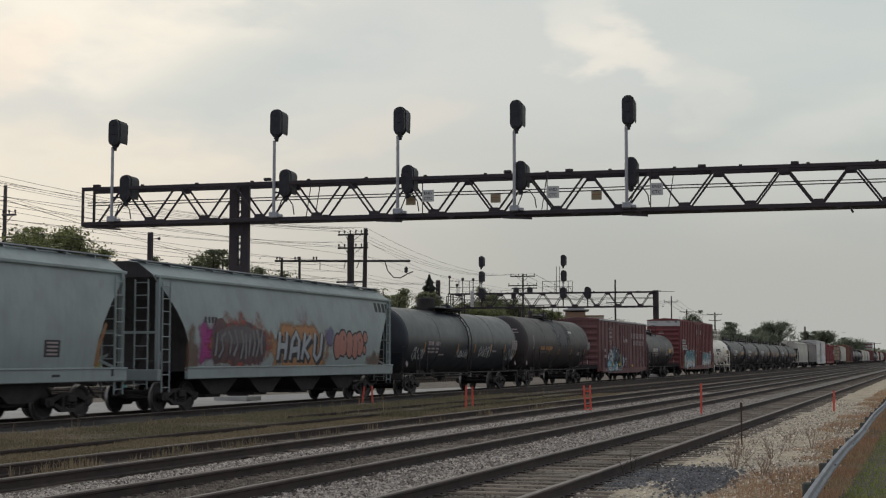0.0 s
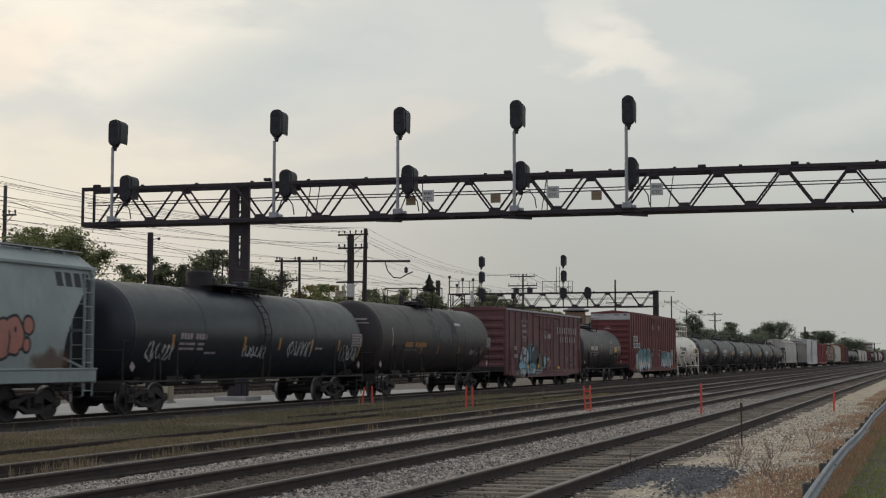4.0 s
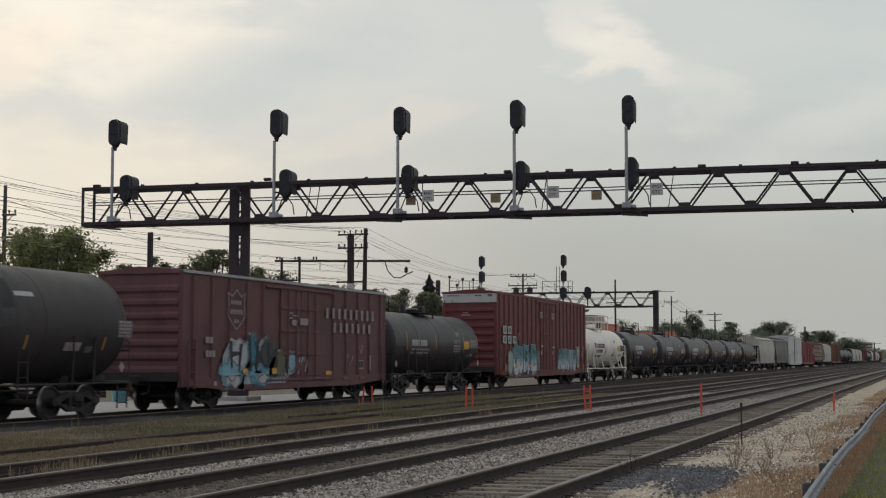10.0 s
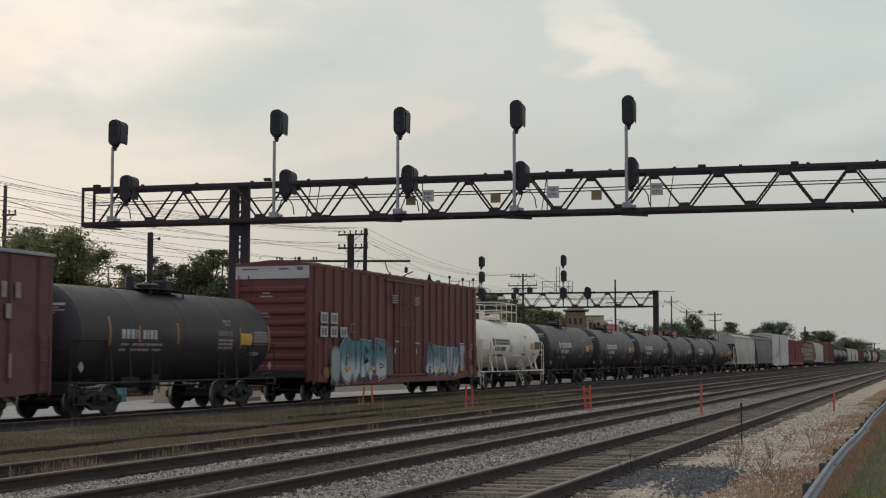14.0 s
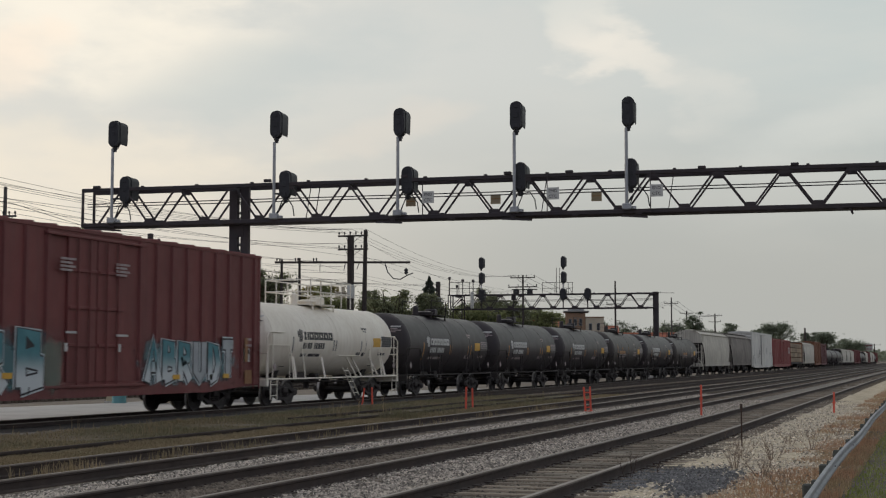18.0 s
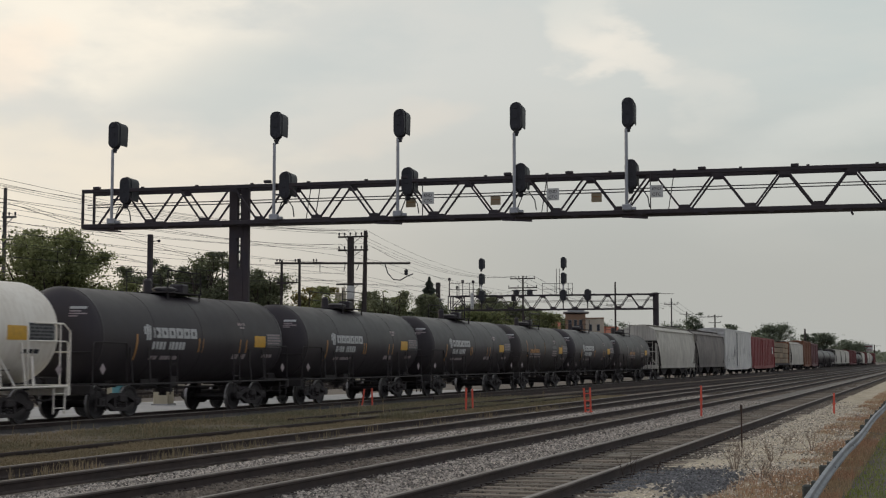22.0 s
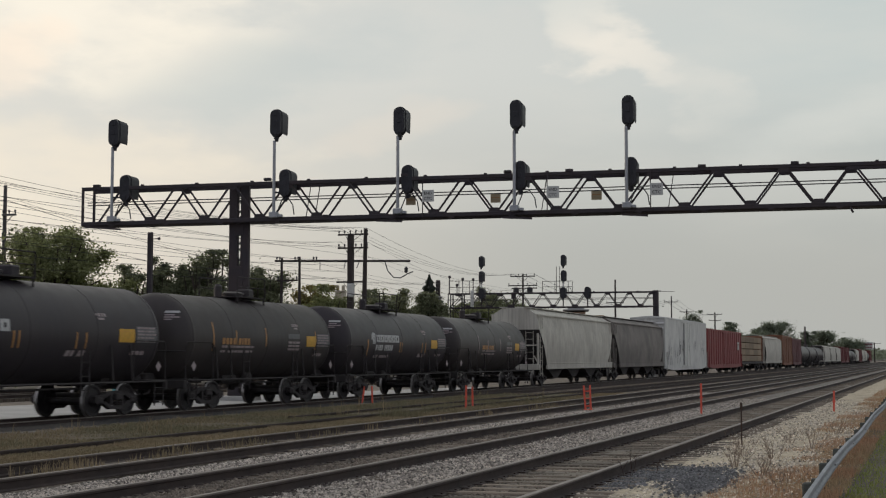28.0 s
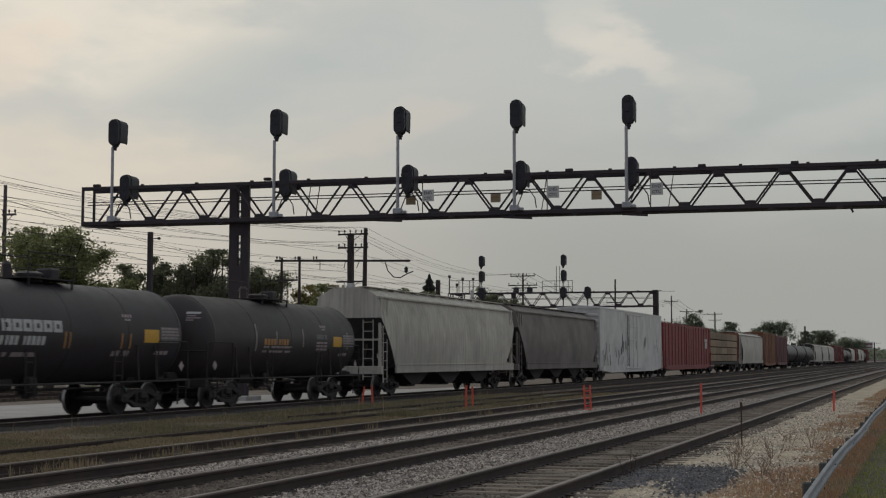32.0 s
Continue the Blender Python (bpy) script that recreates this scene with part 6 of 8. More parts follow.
def maroon_marks(car, L, hw, bottom, eave):
    h = L / 2
    letter_blocks(car, hw + 0.082, 10.65 - h, 3.24, 9, 0.575, (0.34, 0.4), M_LETTER_PALE)
    letter_blocks(car, hw + 0.082, 11.37 - h, 2.7, 7, 0.585, (0.34, 0.37), M_LETTER_PALE)
    r = random.Random(2)
    # a spiky piece of pale blue, silver and black, low on the side
    x = hw + 0.076
    spikes = [(2.45, 0.66), (2.5, 1.6), (3.05, 2.2), (3.6, 2.05), (3.95, 1.75), (4.41, 2.42), (4.82, 1.7), (5.2, 2.15), (5.7, 2.3), (6.2, 1.75), (6.8, 1.85), (7.3, 1.5), (7.95, 1.8), (8.0, 1.1), (7.2, 0.66)]
    spray(car, x, [[(a - h, b) for a, b in spikes]], M_TAG_SILVER)
    for i, (name, col, d, z, ry, rz, most) in enumerate((
            ("pale_blue_mist", (0.30, 0.56, 0.64), 3.1, 1.1, 0.9, 0.6, 0.95), ("sky_mist", (0.22, 0.50, 0.60), 5.2, 1.0, 1.2, 0.5, 0.9), ("white_mist", (0.66, 0.70, 0.70), 3.7, 1.7, 0.9, 0.5, 0.8),
            ("teal_mist", (0.10, 0.34, 0.42), 4.6, 1.8, 0.5, 0.6, 0.8), ("smoke_mist", (0.10, 0.10, 0.11), 5.7, 1.7, 0.7, 0.6, 0.85), ("olive_mist", (0.20, 0.19, 0.11), 6.8, 1.35, 0.7, 0.5, 0.85),
            ("white_foot_mist", (0.62, 0.62, 0.58), 3.2, 0.8, 0.6, 0.22, 0.9), ("white_foot_mist", (0.62, 0.62, 0.58), 5.4, 0.85, 0.5, 0.2, 0.9), ("blue_tip_mist", (0.35, 0.58, 0.64), 7.7, 1.4, 0.4, 0.4, 0.9))):
        side_mist(car, x + 0.003 + 0.002 * i, name, col, (d - h, z), (ry, rz), most=most)
    ink = (((3.0, 2.1), (3.1, 1.2)), ((3.05, 1.65), (3.7, 1.7)), ((3.75, 2.0), (3.6, 1.1)), ((4.35, 2.3), (4.5, 1.1)), ((4.95, 1.95), (4.9, 1.15), (5.25, 1.7), (5.5, 1.2)), ((5.85, 2.1), (5.8, 1.2)), ((5.85, 1.6), (6.35, 1.65)), ((6.4, 1.85), (6.45, 1.15)), ((7.2, 1.5), (7.25, 1.0)))
    for i, st in enumerate(ink):
        spray(car, x + 0.024 + 0.0006 * i, [band([(a - h, b) for a, b in st], 0.2, 0.09)], M_TAG_DARK)
    for i in range(9):
        a = 2.6 + 0.6 * i
        spray(car, x + 0.030 + 0.0006 * i, [band([(a - h, 0.75 + r.uniform(0, 0.2)), (a + 0.2 - h, 0.95), (a + r.uniform(0.3, 0.5) - h, 0.75 + r.uniform(0, 0.3))], 0.035)], M_TAG_DARK)
    for i in range(14):
        a, b = 8.0 + 0.085 * i, 0.85 + r.uniform(0, 0.6)
        spray(car, x + 0.032 + 0.0006 * i, [band([(a - h, b), (a + r.uniform(-0.15, 0.2) - h, b + 0.18), (a + r.uniform(0, 0.2) - h, b + r.uniform(0, 0.3))], 0.07, 0.04)], (M_TAG_PALE, M_TAG_DARK, M_LETTER_PALE)[i % 3])
    bars_on(car, x + 0.034, [(3.85 - h, 1.1, 0.36, 0.16), (6.05 - h, 1.09, 0.36, 0.2)], M_YELLOW, "yellow_reflector")
    bars_on(car, hw + 0.125, [(7.36 - h + 0.3 * (i % 2), 3.14 - 0.09 * i, 0.3 + 0.12 * (i % 2), 0.05) for i in range(4)], M_LETTER_PALE)
    part("roof_edge", Shape().box((hw + 0.045, 0, eave + 0.0), (0.03, L + 0.1, 0.09), 0.008), M_GALV, car, "pale worn roof edge")
    # a pale outlined shield with bars for its words
    shield = [(0.0, 3.62), (0.3, 3.5), (0.62, 3.72), (0.94, 3.5), (1.24, 3.62), (1.16, 3.25), (1.2, 2.85), (0.95, 2.62), (0.62, 2.42), (0.29, 2.62), (0.04, 2.85), (0.08, 3.25), (0.0, 3.62)]
    spray(car, hw + 0.084, [band([(-h + 2.8 + a, b + 0.06) for a, b in shield], 0.05)], M_LETTER_PALE, "shield_outline")
    bars_on(car, hw + 0.082, [(-h + 3.0 + 0.11 * i, 3.36, 0.07, 0.13) for i in range(7)] + [(-h + 2.98 + 0.13 * i, 3.05, 0.08, 0.16) for i in range(7)] + [(-h + 3.25, 2.74, 0.12, 0.12), (-h + 3.45, 2.74, 0.12, 0.12)], M_LETTER_PALE)
    bars_on(car, hw + 0.085, [(-h + 1.33, 2.1, 0.22, 0.2), (-h + 1.6, 2.1, 0.2, 0.2), (-h + 1.35, 1.67, 0.17, 0.2), (-h + 1.57, 1.67, 0.17, 0.2), (-h + 1.79, 1.67, 0.17, 0.2), (-h + 1.9, 0.72, 0.2, 0.14)], M_LETTER_PALE)
    bars_on(car, hw + 0.086, [(2.2, 0.98, 0.55, 0.14)], M_YELLOW, "yellow_reflector")
    bars_on(car, hw + 0.086, [(2.2, 0.76, 0.45, 0.1), (3.9, 0.76, 0.45, 0.1), (5.6, 0.76, 0.45, 0.1), (-1.3, 0.78, 0.35, 0.1)], M_RUSTSTAIN, "rust_stain")
    spray(car, hw + 0.02, [band([(5.5, 1.55), (5.6, 2.1), (5.85, 1.7), (6.0, 2.05)], 0.09), [(5.5, 1.1), (6.1, 1.1), (6.1, 1.45), (5.5, 1.45)]], M_LETTER_PALE)
    bars_on(car, hw + 0.03, [(5.56, 1.28, 0.2, 0.25), (5.82, 1.28, 0.22, 0.25)], M_TAG_DARK)
    spray(car, hw + 0.02, [band([(4.2, 1.1), (4.5, 1.7), (4.7, 1.2), (5.0, 1.6)], 0.06)], M_LETTER_PALE)
    bars_on(car, hw + 0.12, [(-0.2, 2.85, 0.7, 0.25), (-0.9, 2.8, 0.4, 0.2)], M_LETTER_PALE)
    bars_on(car, hw + 0.086, [(h - 1.9, 1.35, 0.1, 0.6)], M_LETTER_PALE)


def red_marks(car, L, hw, bottom, eave):
    h = L / 2
    for d, z, w, tall in ((0.9, 3.06, 0.68, 0.42), (1.83, 3.06, 0.66, 0.42), (0.88, 2.54, 0.68, 0.42), (1.83, 2.54, 0.66, 0.42), (2.77, 2.54, 0.64, 0.4)):
        bars_on(car, hw + 0.088, [(-h + d, z, w, tall)], M_LETTER, "white_panel")
        bars_on(car, hw + 0.098, [(-h + d + w * 0.2, z, w * 0.2, tall * 0.6), (-h + d + w * 0.56, z, w * 0.2, tall * 0.6)], M_STENCIL)
    spray(car, hw + 0.088, [band([(-h + 3.87, 2.89), (-h + 4.2, 2.89), (-h + 4.2, 2.55), (-h + 3.87, 2.55), (-h + 3.87, 2.89)], 0.03)], M_LETTER_PALE, "outlined_square")
    r = random.Random(9)
    # two pieces of fat letters that fade from teal above to silver below
    letters = ([[(0, 0), (0.4, 1), (0.8, 0)], [(0.2, 0.38), (0.62, 0.38)]], [[(0.1, 0), (0.1, 1), (0.58, 0.88), (0.58, 0.62), (0.15, 0.52)], [(0.15, 0.52), (0.7, 0.42), (0.7, 0.12), (0.1, 0.02)]],
               [[(0.1, 0), (0.1, 1), (0.62, 0.88), (0.62, 0.6), (0.15, 0.5)], [(0.3, 0.5), (0.78, 0)]], [[(0.1, 1), (0.1, 0.2), (0.4, 0.02), (0.7, 0.2), (0.7, 1)]],
               [[(0.1, 0), (0.1, 1), (0.55, 0.85), (0.7, 0.45), (0.5, 0.1), (0.1, 0.02)]], [[(0, 0.95), (0.8, 0.95)], [(0.4, 0.95), (0.4, 0)]],
               [[(0.85, 0.8), (0.5, 1.0), (0.12, 0.8), (0.05, 0.4), (0.2, 0.08), (0.55, 0.0), (0.85, 0.15), (0.85, 0.42), (0.5, 0.42)]])
    x = hw + 0.074
    side_mist(car, x - 0.002, "green_white_mist", (0.34, 0.44, 0.38), (-h + 2.3, 1.3), (0.6, 0.8), most=0.8, square=3.0, second=(0.5, 0.5, 0.46))
    side_mist(car, x, "ochre_mist", (0.42, 0.22, 0.06), (-h + 1.5, 0.95), (0.4, 0.3), most=0.7)
    side_mist(car, x - 0.002, "grey_green_mist", (0.26, 0.30, 0.24), (-h + 8.0, 1.35), (0.6, 0.75), most=0.5)
    side_mist(car, x - 0.004, "teal_ground_mist", (0.13, 0.27, 0.29), (-h + 5.2, 1.45), (2.7, 0.85), square=5.0, most=0.7)
    side_mist(car, x - 0.004, "teal_ground_mist", (0.24, 0.38, 0.40), (-h + 15.3, 1.4), (2.8, 0.7), square=5.0, most=0.7)
    row = [(6, 2.85, 1.0), (3, 3.85, 0.95), (2, 4.85, 1.45), (1, 6.45, 1.45)]
    row2 = [(i, 12.65 + 0.93 * i, 0.92) for i in range(6)]
    for glyphs, low, tall, wide in ((row, 0.78, 1.4, 0.40), (row2, 0.88, 1.14, 0.30)):
        for k, (w, mat) in enumerate((((wide + 0.2), M_TAG_PALE), ((wide + 0.11), M_TAG_DARK), (wide, M_TAG_FADE))):
            for i, (g, d, across) in enumerate(glyphs):
                for j, st in enumerate(letters[g]):
                    pts = [(-h + d + 0.1 + a * across * 0.95, low + 0.05 * (i % 2) + b * tall) for a, b in st]
                    if k < 2:
                        pts = [(pts[0][0] * 1.0 - (pts[1][0] - pts[0][0]) * 0.04, pts[0][1] - (pts[1][1] - pts[0][1]) * 0.04)] + pts[1:]
                    spray(car, x + 0.006 + 0.006 * k + 0.0007 * i, [band(pts, w)], mat if not (glyphs is row2 and i in (3, 5) and k == 2) else M_TAG_SILVER)
    for i in range(16):
        d, z = -h + r.uniform(2.9, 7.6), r.uniform(0.8, 1.3)
        spray(car, x + 0.028 + 0.0005 * i, [band([(d, z), (d + r.uniform(-0.2, 0.2), z - r.uniform(0.1, 0.3))], 0.05, 0.03)], M_TAG_DARK if i % 2 else M_TAG_PALE)
    bars_on(car, x + 0.04, [(-h + 3.2, 1.12, 0.5, 0.15), (-h + 5.9, 1.12, 0.4, 0.15)], M_YELLOW, "yellow_reflector")
    bars_on(car, hw + 0.13, [(-h + 8.5, 1.85, 0.14, 0.22), (-h + 11.1, 1.85, 0.14, 0.22), (-h + 8.55, 2.25, 0.5, 0.06), (-h + 11.0, 2.2, 0.6, 0.06)], M_LETTER, "white_latch_mark")
    bars_on(car, x + 0.04, [(-h + 14.2, 1.0, 0.4, 0.14), (-h + 17.4, 1.0, 0.4, 0.14)], M_YELLOW, "yellow_reflector")
    bars_on(car, hw + 0.088, [(h - 1.25, 1.85, 0.22, 0.8), (h - 1.25, 0.95, 0.5, 0.45)], M_RUSTSTAIN, "rust_stain")
    bars_on(car, hw + 0.088, [(h - 1.2, 2.0, 0.45, 0.08), (h - 1.2, 2.2, 0.4, 0.08)], M_LETTER_PALE)
    spray(car, hw + 0.02, [[(h - 1.2, 1.45), (h - 0.75, 1.45), (h - 0.75, 1.9), (h - 1.2, 1.9)]], M_LETTER)
    bars_on(car, hw + 0.03, [(h - 1.14, 1.55, 0.14, 0.14), (h - 0.96, 1.78, 0.14, 0.14)], M_TAG_DARK)
    bars_on(car, hw + 0.13, [(-h + a, 4.2 - 0.1 * k, 0.7 - 0.15 * (k % 2), 0.06) for a in (8.25, 10.95) for k in range(4)], M_LETTER_PALE)
    end = Shape()
    for x, z, w in ((-0.2, 3.95, 0.3), (-0.2, 3.83, 0.5), (-0.4, 3.2, 0.55), (-0.3, 3.08, 0.5), (-0.35, 2.5, 0.6)):
        end.box((x, -h - 0.075, z), (w, 0.01, 0.06))
    part("end_lettering", end, M_LETTER_PALE, car, smooth=0)
    part("end_lettering", Shape().box((-0.9, -h - 0.06, 4.86), (0.7, 0.01, 0.05)).box((0.5, -h - 0.06, 4.86), (0.4, 0.01, 0.06)).box((1.15, -h - 0.06, 4.86), (0.25, 0.01, 0.12)), M_STENCIL, car, smooth=0)


hopper_car("pale grey-green covered hopper car with streaked sides", 16.0, 35.4, M_HOP, steps=(plain_hopper_marks,))
hopper_car("pale grey-green covered hopper car sprayed with orange and red graffiti", 37.0, 56.4, M_HOP, steps=(sprayed_hopper,))
tank_car("large blue-black tank car with white tags", 57.6, 75.9, 1.52, 3.85, M_BLUEBLACK, "platform", (tall_dome, tank_ladder(M_UNDER), large_tank_marks, scrawls))
tank_car("large grimy black tank car with yellow number bars", 77.0, 93.2, 1.55, 3.98, M_BROWNBLACK, "platform", (spilled_dome, tank_ladder(M_UNDER, False), grimy_tank_marks))
boxcar("faded maroon ribbed boxcar with pale lettering and blue graffiti", 95.9, 112.9, 4.33, M_MAROON, even(14, ((0.38, 0.62),)), (0.40, 0.50, 0.60), 0.47, steps=(maroon_marks,))
tank_car("short black tank car between two boxcars", 113.7, 126.55, 1.42, 3.62, M_BLACK, "platform", (tank_ladder(M_UNDER, False), tank_marks(2.75, M_LETTER, M_AMBER, True, False)))
boxcar("tall red-brown ribbed boxcar with teal graffiti and cream end tops", 129.05, 149.25, 5.15, M_REDBOX, even(22, ((0.42, 0.58),)), (0.43, 0.50, 0.57), 0.5, end_cap=M_SIGN, steps=(red_marks,))
tank_car("short soiled white tank car with white railings", 149.9, 162.8, 1.36, 3.62, M_WHITE, "railed", (tank_marks(3.35, M_INK, M_STENCIL, True, True), white_fittings), rail_mat=M_WHITE)
tank_car("short black tank car with white lettering", 163.6, 176.4, 1.42, 3.62, M_BLACK, "platform", (tank_ladder(M_UNDER, False), tank_marks(3.45)))
tank_car("short black tank car with white lettering", 177.3, 190.45, 1.42, 3.62, M_BLACK, "platform", (tank_ladder(M_UNDER, False), tank_marks(3.45)))
tank_car("short black tank car with white lettering", 191.4, 205.25, 1.42, 3.62, M_BLACK, "platform", (tank_ladder(M_UNDER, False), tank_marks(3.45)))
tank_car("short black tank car with amber lettering", 206.1, 218.0, 1.42, 3.6, M_BROWNBLACK, "platform", (tank_ladder(M_UNDER, False), tank_marks(2.6, M_AMBER, M_AMBER, True, False)))
tank_car("short black tank car with white lettering", 218.8, 231.75, 1.42, 3.62, M_BLACK, "platform", (tank_ladder(M_UNDER, False), tank_marks(3.45)))
tank_car("short black tank car with amber lettering and pale bands", 232.6, 245.6, 1.42, 3.6, M_BROWNBLACK, "platform", (tank_ladder(M_UNDER, False), tank_marks(4.3, M_AMBER, M_LETTER_PALE, True, False)))
hopper_car("dusty cream-grey streaked covered hopper car", 247.6, 267.4, M_HOP_TAN, 4.05, 4.5, 3, upright=True)
hopper_car("grimy brown-grey streaked covered hopper car", 268.3, 287.9, M_HOP_DARK, 4.1, 4.55, 3, upright=True)


def white_marks(car, L, hw, bottom, eave):
    r = random.Random(4)
    h = L / 2
    for i in range(26):
        y, z = r.uniform(-h + 1, h - 1), r.uniform(0.9, 2.6)
        spray(car, hw + 0.02 + 0.002 * i, [band([(y, z), (y + r.uniform(-0.3, 0.3), z + r.uniform(0.3, 0.9))], r.uniform(0.08, 0.25))], M_STENCIL)
    ladder(car, hw + 0.12, -2.6, 0.9, eave - 0.3, M_STENCIL, 0.5)


blue = material("faded_blue_lettering", (0.12, 0.2, 0.45), 0.7, bump=0)
wb = boxcar("soiled white insulated boxcar with scrawled sides", 288.8, 312.2, 5.15, M_WHITEBOX, (), (0.42, 0.58), 0.5, near=False, steps=(white_marks,), roof_mat=M_SIGN)
part("end_lettering", Shape().box((0.2, -11.86, 3.9), (1.4, 0.02, 0.4)), blue, wb)
rb = boxcar("long plain bright red boxcar", 313.2, 339.8, 4.65, M_RED, even(16, ((0.44, 0.56),)), (0.44, 0.56), 0.5, near=False)
bars_on(rb, 1.6, [(9.0, 3.3, 1.6, 0.25), (9.3, 2.8, 1.2, 0.6)], M_LETTER)


def flat_car(label, y0, y1):
    L, mid = y1 - y0, (y0 + y1) / 2
    car = thing("flat_car", label, "flat car", pose(TRAIN_X, mid, 0), "flat cars")
    part("deck", Shape().box((0, 0, 1.0), (2.9, L, 0.3), 0.03), M_UNDER, car)
    for d in (-1, 1):
        part("bulkhead", Shape().box((0, d * (L / 2 - 0.2), 2.8), (2.8, 0.3, 3.5), 0.05), M_ORANGEBOX, car)
    for i in range(5):
        for j in range(4):
            w = (L - 1.2) / 5
            part("lumber_stack", Shape().box((0.0, -L / 2 + 0.6 + w * (i + 0.5), 1.55 + 0.78 * j), (2.6, w - 0.12, 0.7), 0.03), M_LUMBER, car)
    CARS.append((car, mid, running_gear(car, L / 2 - 0.2, False)))
    return car


flat_car("bulkhead flat car stacked with tan lumber", 340.8, 363.4)
hopper_car("pale grey dusty covered hopper car", 364.4, 388.0, M_HOP_TAN, 4.3, 4.7, 3, near=False)
boxcar("faded orange-brown steel boxcar", 389.0, 404.5, 5.1, M_ORANGEBOX, even(10), (0.42, 0.58), 0.5, near=False)
boxcar("dark red-brown steel boxcar", 405.5, 421.5, 4.9, M_MAROON, even(10), (0.42, 0.58), 0.5, near=False)
y = 423.0
for kind in "ttthhhbbtthbhhtb":
    L = {"t": 16.5, "h": 18.0, "b": 17.0}[kind]
    if kind == "t":
        tank_car("dark tank car far down the train", y, y + L, 1.45, 3.8, M_BLACK, "platform", near=False)
    elif kind == "h":
        hopper_car("pale covered hopper car far down the train", y, y + L, M_HOP_TAN, 3.9, 4.3, 3, near=False)
    else:
        boxcar("red-brown boxcar far down the train", y, y + L, 4.5, M_REDBOX, even(10), (0.42, 0.58), 0.5, near=False)
    y += L + 1.3

# ---- beyond the train ----
def tree(name, label, x, y, height, wide, mat, seed, leaves=5000, leaf=0.17, bare=0.25, group="trees beyond the line", spread=0.16, limbs=9, lean=0.0, clumps=26, low=0.28):
    """A tree: tapered trunk, forking limbs, and a crown of leaves gathered in uneven clumps."""
    r = random.Random(seed)
    t = thing(name, label, "tree", pose(x, y, -0.3), group)
    trunk = Shape()
    top = Vector((lean * height, 0, height * 0.62))
    trunk.tube([(0, 0, 0), (lean * height * 0.3, 0.05, height * 0.3), top], [0.035 * height, 0.026 * height, 0.012 * height], 8)
    part("trunk", trunk, M_BARK, t)
    tips = []
    for i in range(limbs):
        a, h = 2 * math.pi * (i + r.uniform(-0.3, 0.3)) / limbs, r.uniform(low, 0.6) * height
        out = r.uniform(0.45, 0.95) * wide / 2
        start = Vector((lean * h, 0, h))
        mid = start + Vector((math.cos(a) * out * 0.5, math.sin(a) * out * 0.5, (height - h) * 0.35))
        end = start + Vector((math.cos(a) * out, math.sin(a) * out, (height - h) * r.uniform(0.35 if low > 0.2 else 0.1, 0.9)))
        wood = Shape().tube([start, mid, end], [0.013 * height, 0.009 * height, 0.003 * height], 6)
        tips += [mid, end, (mid + end) / 2]
        for _ in range(2):
            e2 = mid + Vector((r.uniform(-1, 1) * wide * 0.2, r.uniform(-1, 1) * wide * 0.2, r.uniform(0.1, 0.3) * height))
            wood.tube([mid, (mid + e2) / 2 + Vector((0, 0, 0.1)), e2], [0.006 * height, 0.004 * height, 0.002 * height], 5)
            tips.append(e2)
        part("limb", wood, M_BARK, t)
    tips.append(top + Vector((0, 0, height * 0.25)))
    centres = [(r.choice(tips) + Vector((r.gauss(0, 0.05) * wide, r.gauss(0, 0.05) * wide, r.gauss(0, 0.03) * height)), r.uniform(0.5, 1.3)) for _ in range(clumps)]
    # each clump is dense within and thins out into loose twigs
    g = np.random.default_rng(seed)
    which = g.integers(0, len(centres), leaves)
    mid = np.array([tuple(c) for c, _ in centres])[which]
    reach = np.array([k for _, k in centres])[which]
    way = g.normal(size=(leaves, 3))
    way /= np.linalg.norm(way, axis=1)[:, None]
    rad = np.abs(g.normal(size=leaves)) * 0.75 + 0.25 * g.random(leaves)
    p = mid + way * (rad * reach * spread * wide * 0.52)[:, None] * np.array((1.0, 1.0, 0.75))
    p = p[(p[:, 2] > bare * height * 0.8) & (p[:, 2] < height * 1.02)]
    n = len(p)
    u = g.normal(size=(n, 3)) * np.array((1.0, 1.0, 0.6))
    u /= np.linalg.norm(u, axis=1)[:, None]
    w = np.cross(u, g.normal(size=(n, 3)))
    w /= np.linalg.norm(w, axis=1)[:, None]
    size = (leaf * g.uniform(0.6, 1.4, n))[:, None]
    pts = np.stack((p - u * size, p + w * size * 0.55, p + u * size, p - w * size * 0.55), 1).reshape(-1, 3)
    me = bpy.data.meshes.new("crown")
    me.from_pydata(pts.tolist(), [], np.arange(4 * n).reshape(-1, 4).tolist())
    me.materials.append(mat)
    part("crown", me, None, t)
    return t


